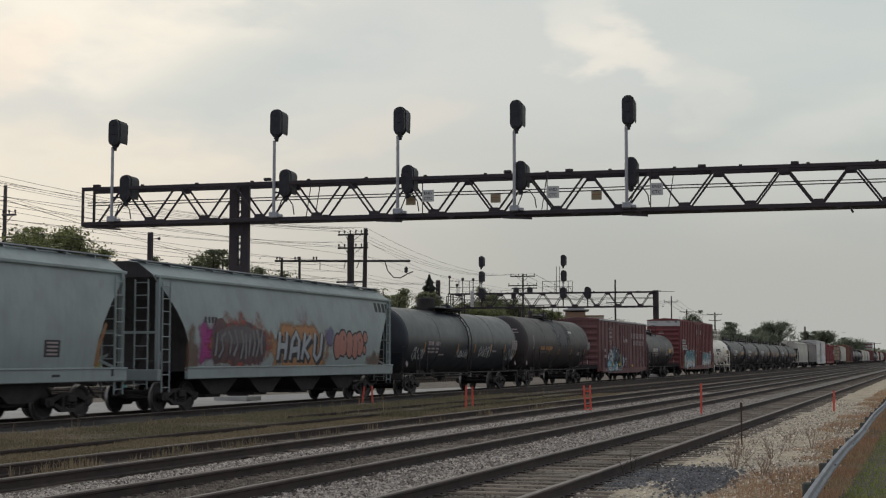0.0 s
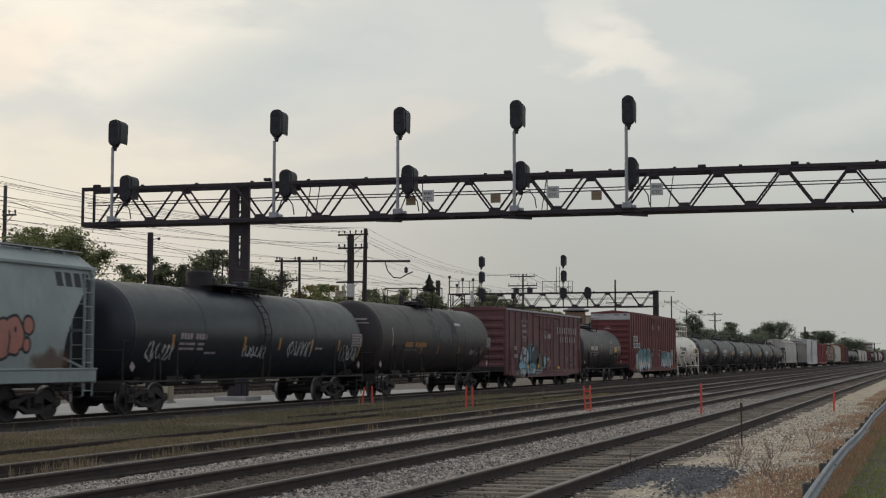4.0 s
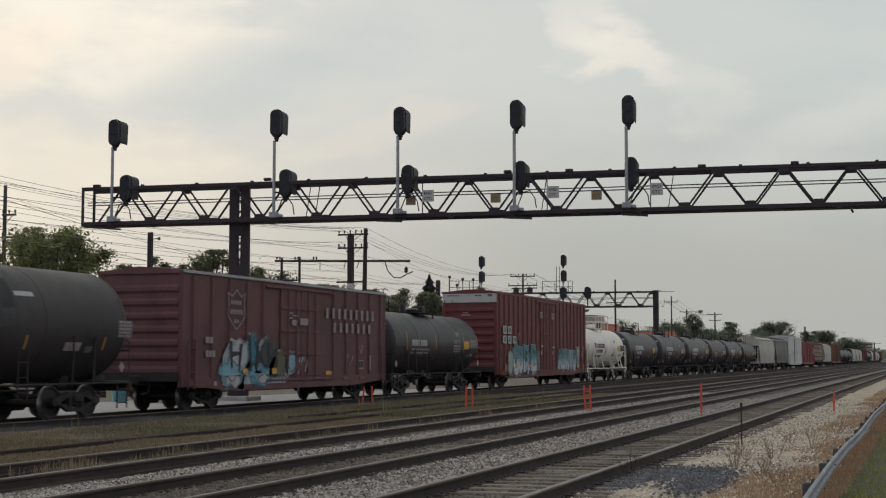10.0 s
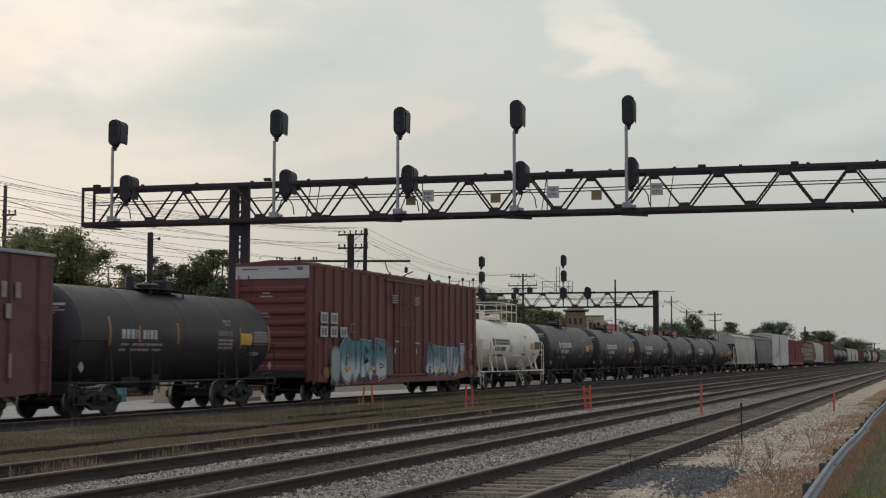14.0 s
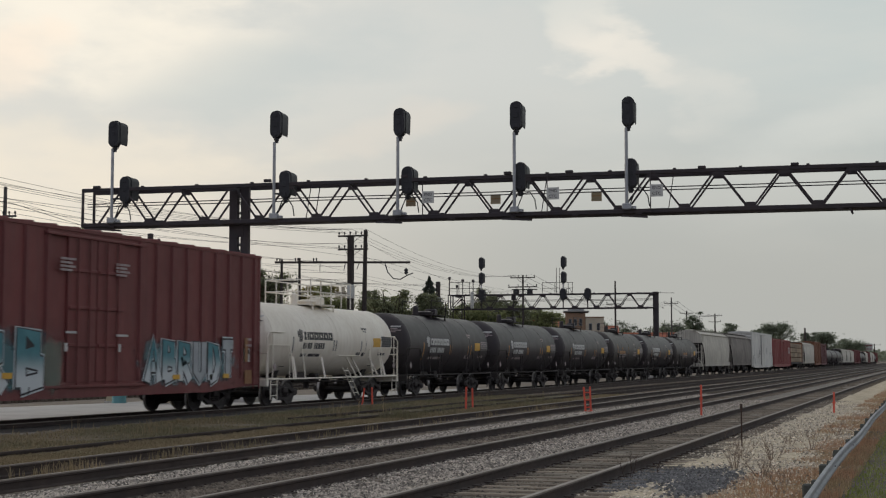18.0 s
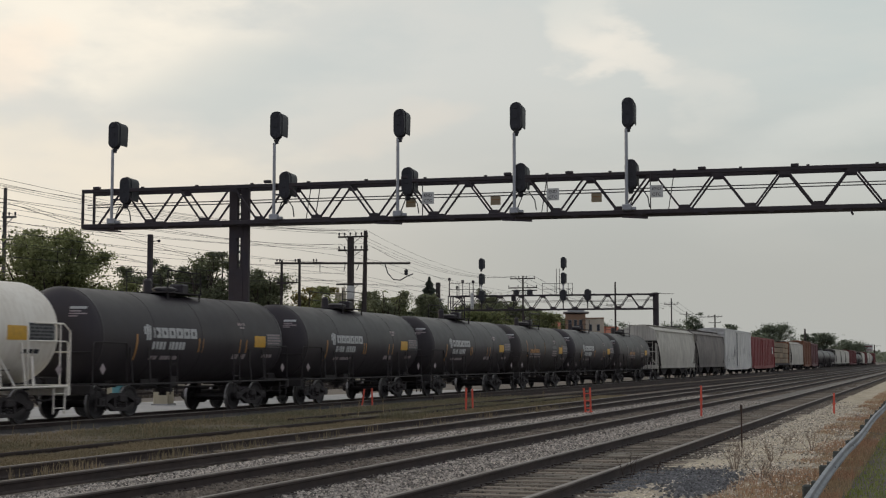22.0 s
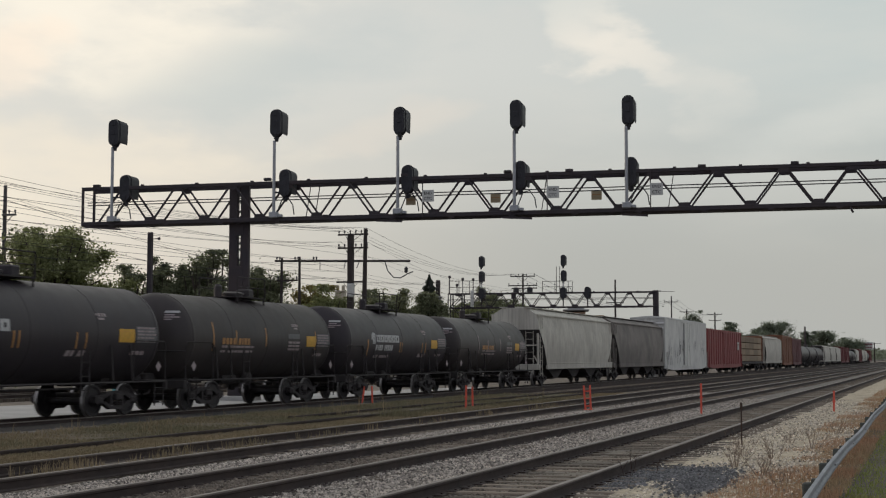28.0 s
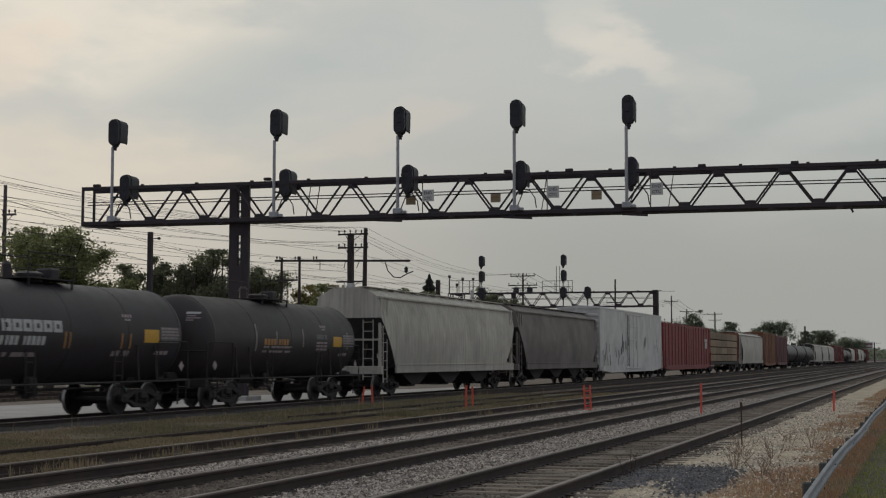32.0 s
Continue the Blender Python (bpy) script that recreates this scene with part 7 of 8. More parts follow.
def spruce(label, x, y, height, wide, seed):
    r = random.Random(seed)
    t = thing("spruce_tree", label, "tree", pose(x, y, -0.3))
    part("trunk", Shape().tube([(0, 0, 0), (0, 0, height)], [0.16, 0.02], 7), M_BARK, t)
    pts, faces = [], []
    for i in range(9000):
        f = r.random()
        z = height * (1 - f)
        tier = 0.78 + 0.22 * math.cos(z * 9.0)
        a, d = r.uniform(0, 6.28), wide / 2 * f * r.random() ** 0.45 * tier
        p = Vector((d * math.cos(a), d * math.sin(a), z - d * 0.25))
        u = Vector((math.cos(a), math.sin(a), r.uniform(-0.5, 0.1))).normalized()
        w, s, n = u.orthogonal().normalized(), r.uniform(0.16, 0.34) * (0.4 + 0.6 * min(1.0, f * 4)), len(pts)
        pts += [tuple(p - u * s), tuple(p + w * s * 0.45), tuple(p + u * s), tuple(p - w * s * 0.45)]
        faces.append((n, n + 1, n + 2, n + 3))
    me = bpy.data.meshes.new("crown")
    me.from_pydata(pts, [], faces)
    me.materials.append(M_NEEDLE)
    part("crown", me, None, t)


leafy = "leafy green tree beyond the railway"
tree("tree", "broad ragged green tree with thin twiggy top", -44.2, 64.0, 8.7, 6.6, M_LEAF, 11, 60000, 0.08, 0.05, spread=0.22, limbs=22, clumps=120, low=0.12)
tree("tree", leafy, -47.0, 62.6, 7.2, 4.2, M_LEAF, 12, 22000, 0.085, 0.05, spread=0.24, clumps=40, low=0.1)
tree("tree", leafy, -41.2, 65.6, 6.0, 3.0, M_LEAF, 13, 16000, 0.085, 0.05, spread=0.24, clumps=30, low=0.1)
for i, (x, y, h, w, m) in enumerate(((-56.2, 91.5, 8.6, 2.8, M_LEAF_DARK), (-54.2, 92.0, 9.2, 2.6, M_LEAF_DARK), (-51.4, 93.0, 9.6, 3.8, M_LEAF_DARK), (-53.0, 94.5, 7.4, 3.0, M_LEAF_DARK), (-51.9, 103.6, 8.4, 3.0, M_LEAF), (-53.5, 104.5, 7.2, 3.0, M_LEAF_DARK),
                                     (-49.6, 110.2, 7.9, 3.2, M_LEAF_YELLOW), (-50.9, 109.6, 7.2, 3.0, M_LEAF_YELLOW), (-59.8, 148.5, 9.7, 4.4, M_LEAF_DARK), (-57.4, 149.4, 8.8, 4.0, M_LEAF), (-55.0, 150.5, 8.0, 3.5, M_LEAF_DARK), (-55.9, 181.5, 11.3, 5.2, M_LEAF_DARK), (-52.8, 182.5, 9.6, 4.6, M_LEAF_DARK), (-49.6, 184.0, 8.4, 4.5, M_LEAF),
                                     (-60.0, 186.0, 9.5, 4.5, M_LEAF_DARK), (-55.8, 168.0, 8.5, 4.6, M_LEAF), (-53.0, 169.0, 7.8, 4.2, M_LEAF), (-50.6, 170.0, 7.0, 3.6, M_LEAF), (-70.5, 240.0, 11.2, 7.0, M_LEAF), (-66.0, 241.0, 10.8, 6.0, M_LEAF_DARK), (-62.4, 242.0, 9.8, 5.0, M_LEAF),
                                     (-53.4, 92.6, 8.4, 4.0, M_LEAF_DARK), (-49.4, 93.4, 9.6, 4.4, M_LEAF_DARK), (-46.6, 94.0, 8.6, 4.0, M_LEAF_DARK), (-47.6, 108.0, 7.8, 4.4, M_LEAF), (-48.0, 135.0, 8.4, 4.0, M_LEAF_DARK), (-52.4, 134.0, 8.8, 4.4, M_LEAF_DARK))):
    tree("tree", leafy, x, y, h, w, m, 20 + i, 12000, 0.07 + 0.0004 * y, 0.2, spread=0.3, limbs=12, clumps=46, low=0.2)
spruce("dark pointed spruce behind the signal bridge", -57.1, 159.9, 11.9, 14.0, 5)
for i, (x, y, h, w) in enumerate(((-63.3, 280, 8.6, 3.5), (-58.6, 277, 10.0, 5.1), (-55.4, 290, 7.6, 4.0), (-51.8, 300, 10.5, 5.0), (-49.2, 311, 12.1, 2.9), (-46.5, 350, 10.5, 4.0), (-44.9, 398, 10.4, 2.8), (-41.0, 405, 12.3, 5.6),
                                  (-46.1, 560, 12.0, 4.2), (-41.2, 580, 12.8, 7.0), (-37.7, 676, 11.4, 9.6), (-36.1, 730, 9.9, 7.0), (-50.6, 305, 8.0, 4.0), (-47.6, 330, 8.4, 4.0), (-44.0, 372, 8.0, 5.0), (-53.5, 292, 8.4, 5.0), (-49.6, 318, 8.8, 5.0), (-47.8, 340, 8.6, 5.0), (-45.6, 362, 9.2, 5.0), (-43.4, 388, 9.0, 5.0), (-60.5, 270, 7.6, 5.0))):
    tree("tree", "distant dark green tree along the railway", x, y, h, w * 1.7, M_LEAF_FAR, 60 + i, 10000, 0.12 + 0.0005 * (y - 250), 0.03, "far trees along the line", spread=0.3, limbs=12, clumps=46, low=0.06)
# the low far wood that closes the line of sight
r = random.Random(77)
pts, faces = [], []
for i in range(9000):
    a = r.random()
    y = 260 + 1900 * a * a
    x = -62 - 50 * r.random() ** 2 - 0.01 * y
    z = -0.3 + (2.8 + 2.6 * noise.noise(Vector((y * 0.02, x * 0.03, 1.0)))) * math.sqrt(r.random())
    s, n = r.uniform(0.35, 0.8) * (1 + y / 1200), len(pts)
    u = Vector((r.gauss(0, 1), r.gauss(0, 1), r.gauss(0, 1))).normalized()
    w = u.orthogonal().normalized()
    p = Vector((x, y, z))
    pts += [tuple(p - u * s), tuple(p + w * s * 0.6), tuple(p + u * s), tuple(p - w * s * 0.6)]
    faces.append((n, n + 1, n + 2, n + 3))
me = bpy.data.meshes.new("far_wood")
me.from_pydata(pts, [], faces)
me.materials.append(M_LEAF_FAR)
tagged(part("far_wood", me, None), "low dark wood far along the railway", "trees", kind="stuff")
pts, faces = [], []
for i in range(14000):
    y = 1150 + 900 * r.random()
    x = -150 + 330 * r.random()
    z = -0.3 + (8.0 + 5.0 * noise.noise(Vector((x * 0.03, y * 0.004, 7.0)))) * math.sqrt(r.random())
    s, n = r.uniform(0.8, 1.9), len(pts)
    u = Vector((r.gauss(0, 1), r.gauss(0, 1), r.gauss(0, 1))).normalized()
    w = u.orthogonal().normalized()
    p = Vector((x, y, z))
    pts += [tuple(p - u * s), tuple(p + w * s * 0.6), tuple(p + u * s), tuple(p - w * s * 0.6)]
    faces.append((n, n + 1, n + 2, n + 3))
me = bpy.data.meshes.new("horizon_wood")
me.from_pydata(pts, [], faces)
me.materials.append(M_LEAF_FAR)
tagged(part("horizon_wood", me, None), "low hazy wood that closes the horizon", "trees", kind="stuff")
# hedge and scrub right behind the paving
pts, faces = [], []
for i in range(16000):
    y = 36 + 190 * r.random() ** 1.3
    x = -46 - 0.05 * y - 9 * r.random()
    z = -0.3 + (2.2 + 1.6 * noise.noise(Vector((y * 0.09, x * 0.1, 4.0)))) * math.sqrt(r.random())
    s, n = r.uniform(0.1, 0.24), len(pts)
    u = Vector((r.gauss(0, 1), r.gauss(0, 1), r.gauss(0, 1))).normalized()
    w = u.orthogonal().normalized()
    p = Vector((x, y, z))
    pts += [tuple(p - u * s), tuple(p + w * s * 0.6), tuple(p + u * s), tuple(p - w * s * 0.6)]
    faces.append((n, n + 1, n + 2, n + 3))
me = bpy.data.meshes.new("scrub")
me.from_pydata(pts, [], faces)
me.materials.append(M_LEAF)
tagged(part("scrub", me, None), "low green scrub beyond the paving", "bushes", kind="stuff")


INSULATOR = Shape().turned([(0.03, 0), (0.03, 0.08), (0.07, 0.1), (0.05, 0.14), (0.07, 0.16), (0.04, 0.24)], "z", 8).mesh("insulator", M_WIRE)


def pole(label, x, y, top, radius, arms, mat=M_POLE, lean=0.0, square=False, group="poles along the line"):
    """A pole with cross-arms: (height, half length, offset, number of insulators)."""
    t = thing("utility_pole", label, "utility pole", pose(x, y, -0.3, 0, lean, 0), group)
    s = Shape()
    if square:
        s.box((0, 0, (top + 0.3) / 2), (radius * 2, radius * 2, top + 0.3), 0.02)
    else:
        s.tube([(0, 0, 0), (0, 0, top + 0.3)], [radius * 1.25, radius * 0.8], 10)
    part("pole", s, mat, t)
    for z, half, off, n in arms:
        part("cross_arm", Shape().box((off, -radius, z + 0.3), (half * 2, 0.1, 0.12), 0.01).bar((off + half * 0.5, -radius, z + 0.25), (0, -radius, z - 0.35), 0.04, 0.03).bar((off - half * 0.5, -radius, z + 0.25), (0, -radius, z - 0.35), 0.04, 0.03), mat, t)
        for i in range(n):
            part("insulator", INSULATOR, None, t, at=pose(off - half + 0.08 + (2 * half - 0.16) * i / max(1, n - 1), -radius, z + 0.36))
    return t


pole("grey wooden pole with short insulator arms", -52.5, 71.2, 11.9, 0.13, ((10.1, 0.5, 0.4, 3), (8.75, 0.55, 0.45, 3)), M_POLE_GREY)
p266 = pole("square dark steel catenary post", -39.1, 65.5, 8.2, 0.12, (), M_IRON, square=True)
part("bracket", Shape().bar((0, -0.15, 8.1), (0.55, -0.15, 8.14), 0.04, 0.04).turned([(0.05, 8.06), (0.1, 8.12), (0.05, 8.2)], "z", 8, (0.6, -0.15, 0)), M_IRON, p266)
pole("thin catenary post carrying a cross beam", -43.4, 90.5, 8.6, 0.11, ((7.0, 0.8, 0.5, 2),), M_POLE)
pole("thin catenary post carrying a cross beam", -42.2, 90.9, 8.7, 0.11, (), M_POLE)
beam = thing("catenary_beam", "long horizontal wooden beam with insulators", "catenary beam", pose(-39.35, 91.95, 8.4, 0, 0, 18.8), "")
part("beam", Shape().box((0, 0, 0), (9.6, 0.14, 0.15), 0.01), M_POLE, beam)
for p in (-4.65, -4.45, -3.35, -3.15, -2.05, -1.85):
    part("insulator", INSULATOR, None, beam, at=pose(p, 0, 0.07))
for a, b, z in ((-3.1, -3.1, -0.75), (-1.6, -1.6, -0.65), (0.2, 0.1, -0.55), (1.2, 1.0, -0.5)):
    part("dropper", Shape().tube([(a, 0, 0), (b, 0, z)], 0.03, 6), M_WIRE, beam)
part("insulator_string", Shape().turned([(0.03, -0.85), (0.16, -0.75), (0.1, -0.66), (0.16, -0.55), (0.03, -0.4)], "z", 10, (4.5, 0, 0)), M_WIRE, beam)
part("hanging_loop", Shape().tube([(3.0, 0, -0.05), (3.2, 0, -0.7), (3.6, 0, -1.15), (4.1, 0, -1.2), (4.6, 0, -0.9), (5.0, 0, -0.75)], 0.04, 6), M_WIRE, beam)
big = pole("broad dark transformer pole with two long cross-arms", -38.75, 92.0, 10.3, 0.19, ((10.25, 1.15, 0.25, 6), (9.3, 1.15, 0.25, 6), (6.9, 1.1, 0.1, 0)), M_POLE, square=True)
part("transformer_box", Shape().box((0.15, -0.32, 6.6), (0.5, 0.3, 0.95), 0.05), M_SIGN, big, "weathered white metal box")
pole("tall slightly leaning wooden pole", -37.9, 92.3, 10.7, 0.17, (), M_POLE, lean=0.8)
pole("short dark post by the far bridge", -49.5, 141.4, 9.8, 0.2, (), M_POLE, square=True)
armed = pole("tall pole with two wide insulator arms", -43.7, 153.9, 11.1, 0.12, ((10.8, 1.45, 0, 4), (9.75, 1.7, 0, 4), (9.45, 1.5, 0.2, 0)), M_POLE)
for d in (-0.8, 0.8):
    part("transformer", Shape().turned([(0.3, 9.2), (0.34, 9.25), (0.34, 9.75), (0.2, 9.85)], "z", 12, (d, 0, 0)), M_WIRE, armed)
pole("thin pole behind the far bridge", -40.2, 186.9, 12.1, 0.13, ((9.0, 1.2, 0, 2),), M_POLE)
pole("pale distant pole with two arms", -45.3, 259.3, 13.0, 0.14, ((11.9, 1.3, 0, 3), (7.8, 1.6, 0, 3)), M_POLE_GREY)
pole("distant pole with two arms", -54.2, 330.6, 13.0, 0.16, ((12.4, 1.6, 0, 3), (9.5, 1.5, 0, 3)), M_POLE)
pole("dark distant pole with two arms", -48.0, 332.8, 12.3, 0.18, ((11.8, 1.7, 0, 3), (10.4, 1.4, 0, 3), (7.2, 5.0, 0.0, 0)), M_POLE)


def wire(label, a, b, sag, radius=0.0095, n=14):
    a, b = Vector(a), Vector(b)
    pts = [a.lerp(b, i / n) - Vector((0, 0, 4 * sag * (i / n) * (1 - i / n))) for i in range(n + 1)]
    tagged(part("overhead_wire", Shape().tube(pts, radius, 5), M_WIRE), label, "cable", "overhead wires")


for i in range(5):
    dx = -1.1 + 0.5 * i
    for z, low in ((10.72, 0.9), (9.77, 1.1)):
        if i in (1, 2, 3) and z < 10 or i == 3:
            continue
        wire("thin dark power line along the railway", (-40.5 + dx, 42, z - 0.6), (-38.5 + dx, 92.0, z), low)
        wire("thin dark power line along the railway", (-38.5 + dx, 92.0, z), (-43.7 + dx * 1.2, 153.9, z + 0.4 if z > 10 else 9.3), 1.3)
for xa, ya, za, xb, zb in ((-42.00, 55.2, 9.91, -39.14, 10.50), (-42.00, 55.3, 9.24, -39.14, 10.46), (-42.00, 55.3, 8.84, -39.13, 9.41), (-42.00, 55.3, 8.15, -39.13, 9.37), (-42.00, 55.3, 7.67, -39.12, 8.41), (-42.00, 55.4, 7.17, -39.12, 8.09), (-42.00, 55.4, 6.48, -39.12, 7.69), (-42.00, 55.4, 5.87, -39.12, 7.21)):
    wire("thin dark wire strung along the railway", (xa, ya, za), (xb, 92.0, zb), 0.25, 0.011)
for x, z in ((-42.5, 6.9), (-39.2, 7.6), (-36.4, 6.6), (-36.6, 8.5), (-42.0, 8.5)):
    wire("thin dark contact wire over the far tracks", (x, 30, z + 0.1), (x, 91.5, z), 0.35)
    wire("thin dark contact wire over the far tracks", (x, 91.5, z), (x - 1.5, 150, z), 0.5)
for dx, z in ((-0.2, 11.0), (0.35, 10.85), (0.8, 10.9), (0.1, 9.6), (0.7, 9.5)):
    wire("thin dark power line along the far street", (-54.5 + dx, 20, z - 0.4), (-52.2 + dx, 71.2, z), 0.8)
    wire("thin dark power line along the far street", (-52.2 + dx, 71.2, z), (-49.5 + dx, 141.4, z - 1.4), 1.6)
for dx in (-1.2, 0, 1.2):
    wire("thin dark power line along the railway", (-43.7 + dx, 153.9, 11.1), (-45.3 + dx, 259.3, 12.3), 2.5, 0.02)
    wire("thin dark power line along the railway", (-45.3 + dx, 259.3, 12.3), (-48.0 + dx, 332.8, 12.2), 1.5, 0.025)

# houses and walls seen over and under the train
house = thing("house", "beige house with a tall stuccoed chimney", "house", pose(-51.0, 116.5, -0.3, 0, 0, 8))
part("wall", Shape().box((0, 0, 2.1), (7.0, 8.0, 4.2), 0.03), M_STUCCO, house)
part("roof", Shape().prism([(-3.9, 4.2), (3.9, 4.2), (0, 6.1)], "y", -4.3, 4.3), M_ROOF_GREY, house)
part("chimney", Shape().box((1.25, -1.2, 5.2), (0.85, 0.75, 5.0), 0.04).box((1.25, -1.2, 7.75), (1.0, 0.9, 0.14), 0.03).box((0.98, -1.2, 8.05), (0.26, 0.3, 0.55), 0.05).box((1.5, -1.2, 8.05), (0.26, 0.3, 0.55), 0.05), M_STUCCO, house)
for x in (-1.8, 1.6):
    w = part("window", Shape().box((x, -4.02, 2.2), (1.1, 0.1, 1.4), 0.02), M_SIGN, house)
    part("pane", Shape().box((x, -4.08, 2.2), (0.95, 0.03, 1.25)), M_WINDOW, w)
brick = thing("brick_building", "tan brick building with a low tower and flat pale roof", "building", pose(-52.6, 215.0, -0.3, 0, 0, 14))
part("wall", Shape().box((0, 0, 4.5), (3.1, 5.0, 9.0), 0.03), M_BRICK, brick)
part("roof", Shape().box((0.1, 0, 9.28), (4.0, 6.0, 0.22), 0.08).box((0.1, 0, 9.5), (2.6, 4.0, 0.25), 0.08), M_BRICKTRIM, brick, "pale flat overhanging roof")
part("wing", Shape().box((2.95, 0.3, 4.15), (2.8, 6.0, 8.3), 0.03), M_STUCCO, brick, "beige lower wing")
part("parapet", Shape().box((2.95, 0.3, 8.38), (2.95, 6.2, 0.16), 0.03), M_BRICK, brick)
for x, yy, z in ((-0.8, -2.52, 7.6), (0.0, -2.52, 7.6), (0.8, -2.52, 7.6), (2.3, -2.72, 6.9), (3.5, -2.72, 6.9)):
    w = part("window", Shape().box((x, yy, z), (0.5, 0.08, 1.1), 0.02), M_BRICKTRIM, brick)
    part("pane", Shape().box((x, yy - 0.05, z), (0.38, 0.04, 0.95)), M_WINDOW, w)
for label, x, y, halfway, eave, ridge in (("low house with an orange-red tiled roof and a small gable", -57.2, 212.0, 2.9, 5.9, 7.9), ("low house with an orange-red tiled roof", -47.5, 216.0, 1.5, 5.8, 7.0), ("low brick house with a red roof", -50.0, 262.0, 5.0, 4.0, 6.8)):
    red_house = thing("house", label, "house", pose(x, y, -0.3, 0, 0, 14), "houses with red roofs")
    part("wall", Shape().box((0, 0, eave / 2), (halfway * 2 - 0.4, 6, eave), 0.03), M_STUCCO, red_house)
    part("roof", Shape().prism([(-3.5, eave - 0.1), (3.5, eave - 0.1), (0, ridge)], "x", -halfway, halfway), M_ROOF_RED, red_house)
    part("ridge_tiles", Shape().tube([(-halfway, 0, ridge), (halfway, 0, ridge)], 0.12, 8), M_ROOF_RED, red_house)
    if "gable" in label:
        part("gable", Shape().prism([(-2.8, 5.2), (-0.9, 5.2), (-0.9, 6.2), (-1.85, 7.6), (-2.8, 6.2)], "y", -3.7, -0.4), M_STUCCO, red_house, "beige front gable")
        part("gable_roof", Shape().prism([(-3.0, 6.1), (-1.85, 7.75), (-0.7, 6.1), (-0.8, 6.0), (-1.85, 7.55), (-2.9, 6.0)], "y", -3.9, -0.4), M_ROOF_RED, red_house)
board = thing("billboard", "distant red and white sign on a post", "sign", pose(-31.5, 731, -0.3))
part("post", Shape().tube([(0, 0, 0), (0, 0, 8)], 0.22, 8), M_IRON, board)
part("panel", Shape().box((0, 0, 8.2), (6.6, 0.5, 3.4), 0.1), M_SIGN, board)
part("stripe", Shape().box((0, -0.28, 8.9), (6.0, 0.1, 0.7)).box((0, -0.28, 7.2), (6.0, 0.1, 0.4)), M_TAG_RED, board)
pole("distant pole beside the sign", -27.6, 735, 9.5, 0.3, ((9.0, 3.0, 0, 2),), M_POLE)
pole("distant dark water tank post", -41.5, 500, 12.5, 0.35, (), M_POLE)

# kerb, drum and boxes beyond the train
DRUM_AT, BOX_AT = (-31.3, 50.2), (-28.9, 49.6)
drum = thing("drum", "teal painted steel drum on the paving", "drum", pose(*DRUM_AT, -0.23))
part("shell", Shape().turned([(0.29, 0.0), (0.3, 0.02), (0.29, 0.04), (0.29, 0.29), (0.305, 0.31), (0.29, 0.33), (0.29, 0.58), (0.305, 0.6), (0.29, 0.62), (0.29, 0.86), (0.3, 0.88), (0.28, 0.88)], "z", 22), M_TEAL, drum)
part("lid", Shape().turned([(0.27, 0.86), (0.27, 0.875)], "z", 20), M_IRON, drum, "dark steel lid")
for x, y, wide, tall, mat, label in ((DRUM_AT[0] - 0.5, DRUM_AT[1] + 0.55, 0.6, 0.85, M_CREAM, "small cream metal trackside cabinet"), (*BOX_AT, 0.75, 0.85, M_CREAM, "cream metal trackside cabinet on the paving")):
    cab = thing("trackside_cabinet", label, "cabinet", pose(x, y, -0.23, 0, 0, 12), "trackside cabinets")
    part("body", Shape().box((0, 0, tall / 2), (0.6, wide, tall), 0.03), mat, cab)
    part("lid", Shape().box((0, 0, tall + 0.03), (0.68, wide + 0.08, 0.07), 0.02), mat, cab)
    part("door", Shape().box((0.31, 0, tall * 0.5), (0.02, wide * 0.8, tall * 0.8), 0.006), mat, cab)
    part("plinth", Shape().box((0, 0, 0.03), (0.74, wide + 0.14, 0.06), 0.01), M_CONCRETE, cab, "pale concrete plinth")

# ---- this side of the train: guardrail, stakes, weeds, stones ----
rail = thing("guardrail", "dull galvanised steel guardrail on short posts", "guardrail")
profile = [(0.0, -0.088), (0.03, -0.077), (0.033, -0.045), (0.0, -0.02), (0.0, 0.02), (0.033, 0.045), (0.03, 0.077), (0.0, 0.088)]


def guard_x(y):
    """The guardrail's slightly wandering line."""
    return -1.25 - 0.17 * min(1.0, (y - 12) / 13.0) - 0.006 * max(0.0, y - 28) + 0.02 * math.sin((y - 25) * 0.35)


beam_mesh = Shape()
ys = [5 + i for i in range(120)]
for y in ys:
    x = guard_x(y)
    beam_mesh.v += [(x + a, y, 0.02 + b) for a, b in profile] + [(x + a - 0.012, y, 0.02 + b) for a, b in profile]
k = len(profile)
for i in range(len(ys) - 1):
    o, q = i * 2 * k, (i + 1) * 2 * k
    for j in range(k - 1):
        beam_mesh.f += [(o + j, o + j + 1, q + j + 1, q + j), (o + k + j, q + k + j, q + k + j + 1, o + k + j + 1)]
    for j in (0, k - 1):
        beam_mesh.f.append((o + j, q + j, q + k + j, o + k + j))
part("beam", beam_mesh, M_GUARD, rail)
y = 14.15
while y < 75:
    x = guard_x(y)
    part("post", Shape().box((x - 0.13, y, -0.16), (0.11, 0.12, 0.40), 0.015), M_POSTWOOD, rail)
    part("blockout", Shape().box((x - 0.045, y, 0.02), (0.07, 0.12, 0.14), 0.01), M_POSTWOOD, rail)
    y += 3.35
for i in range(9):
    y = 10.3 + 5.3 * i
    part("splice_bolt", Shape().turned([(0.018, -0.008), (0.018, 0.012), (0.008, 0.02)], "x", 8, (guard_x(y) + 0.03, y, 0.02)), M_GALV, rail)


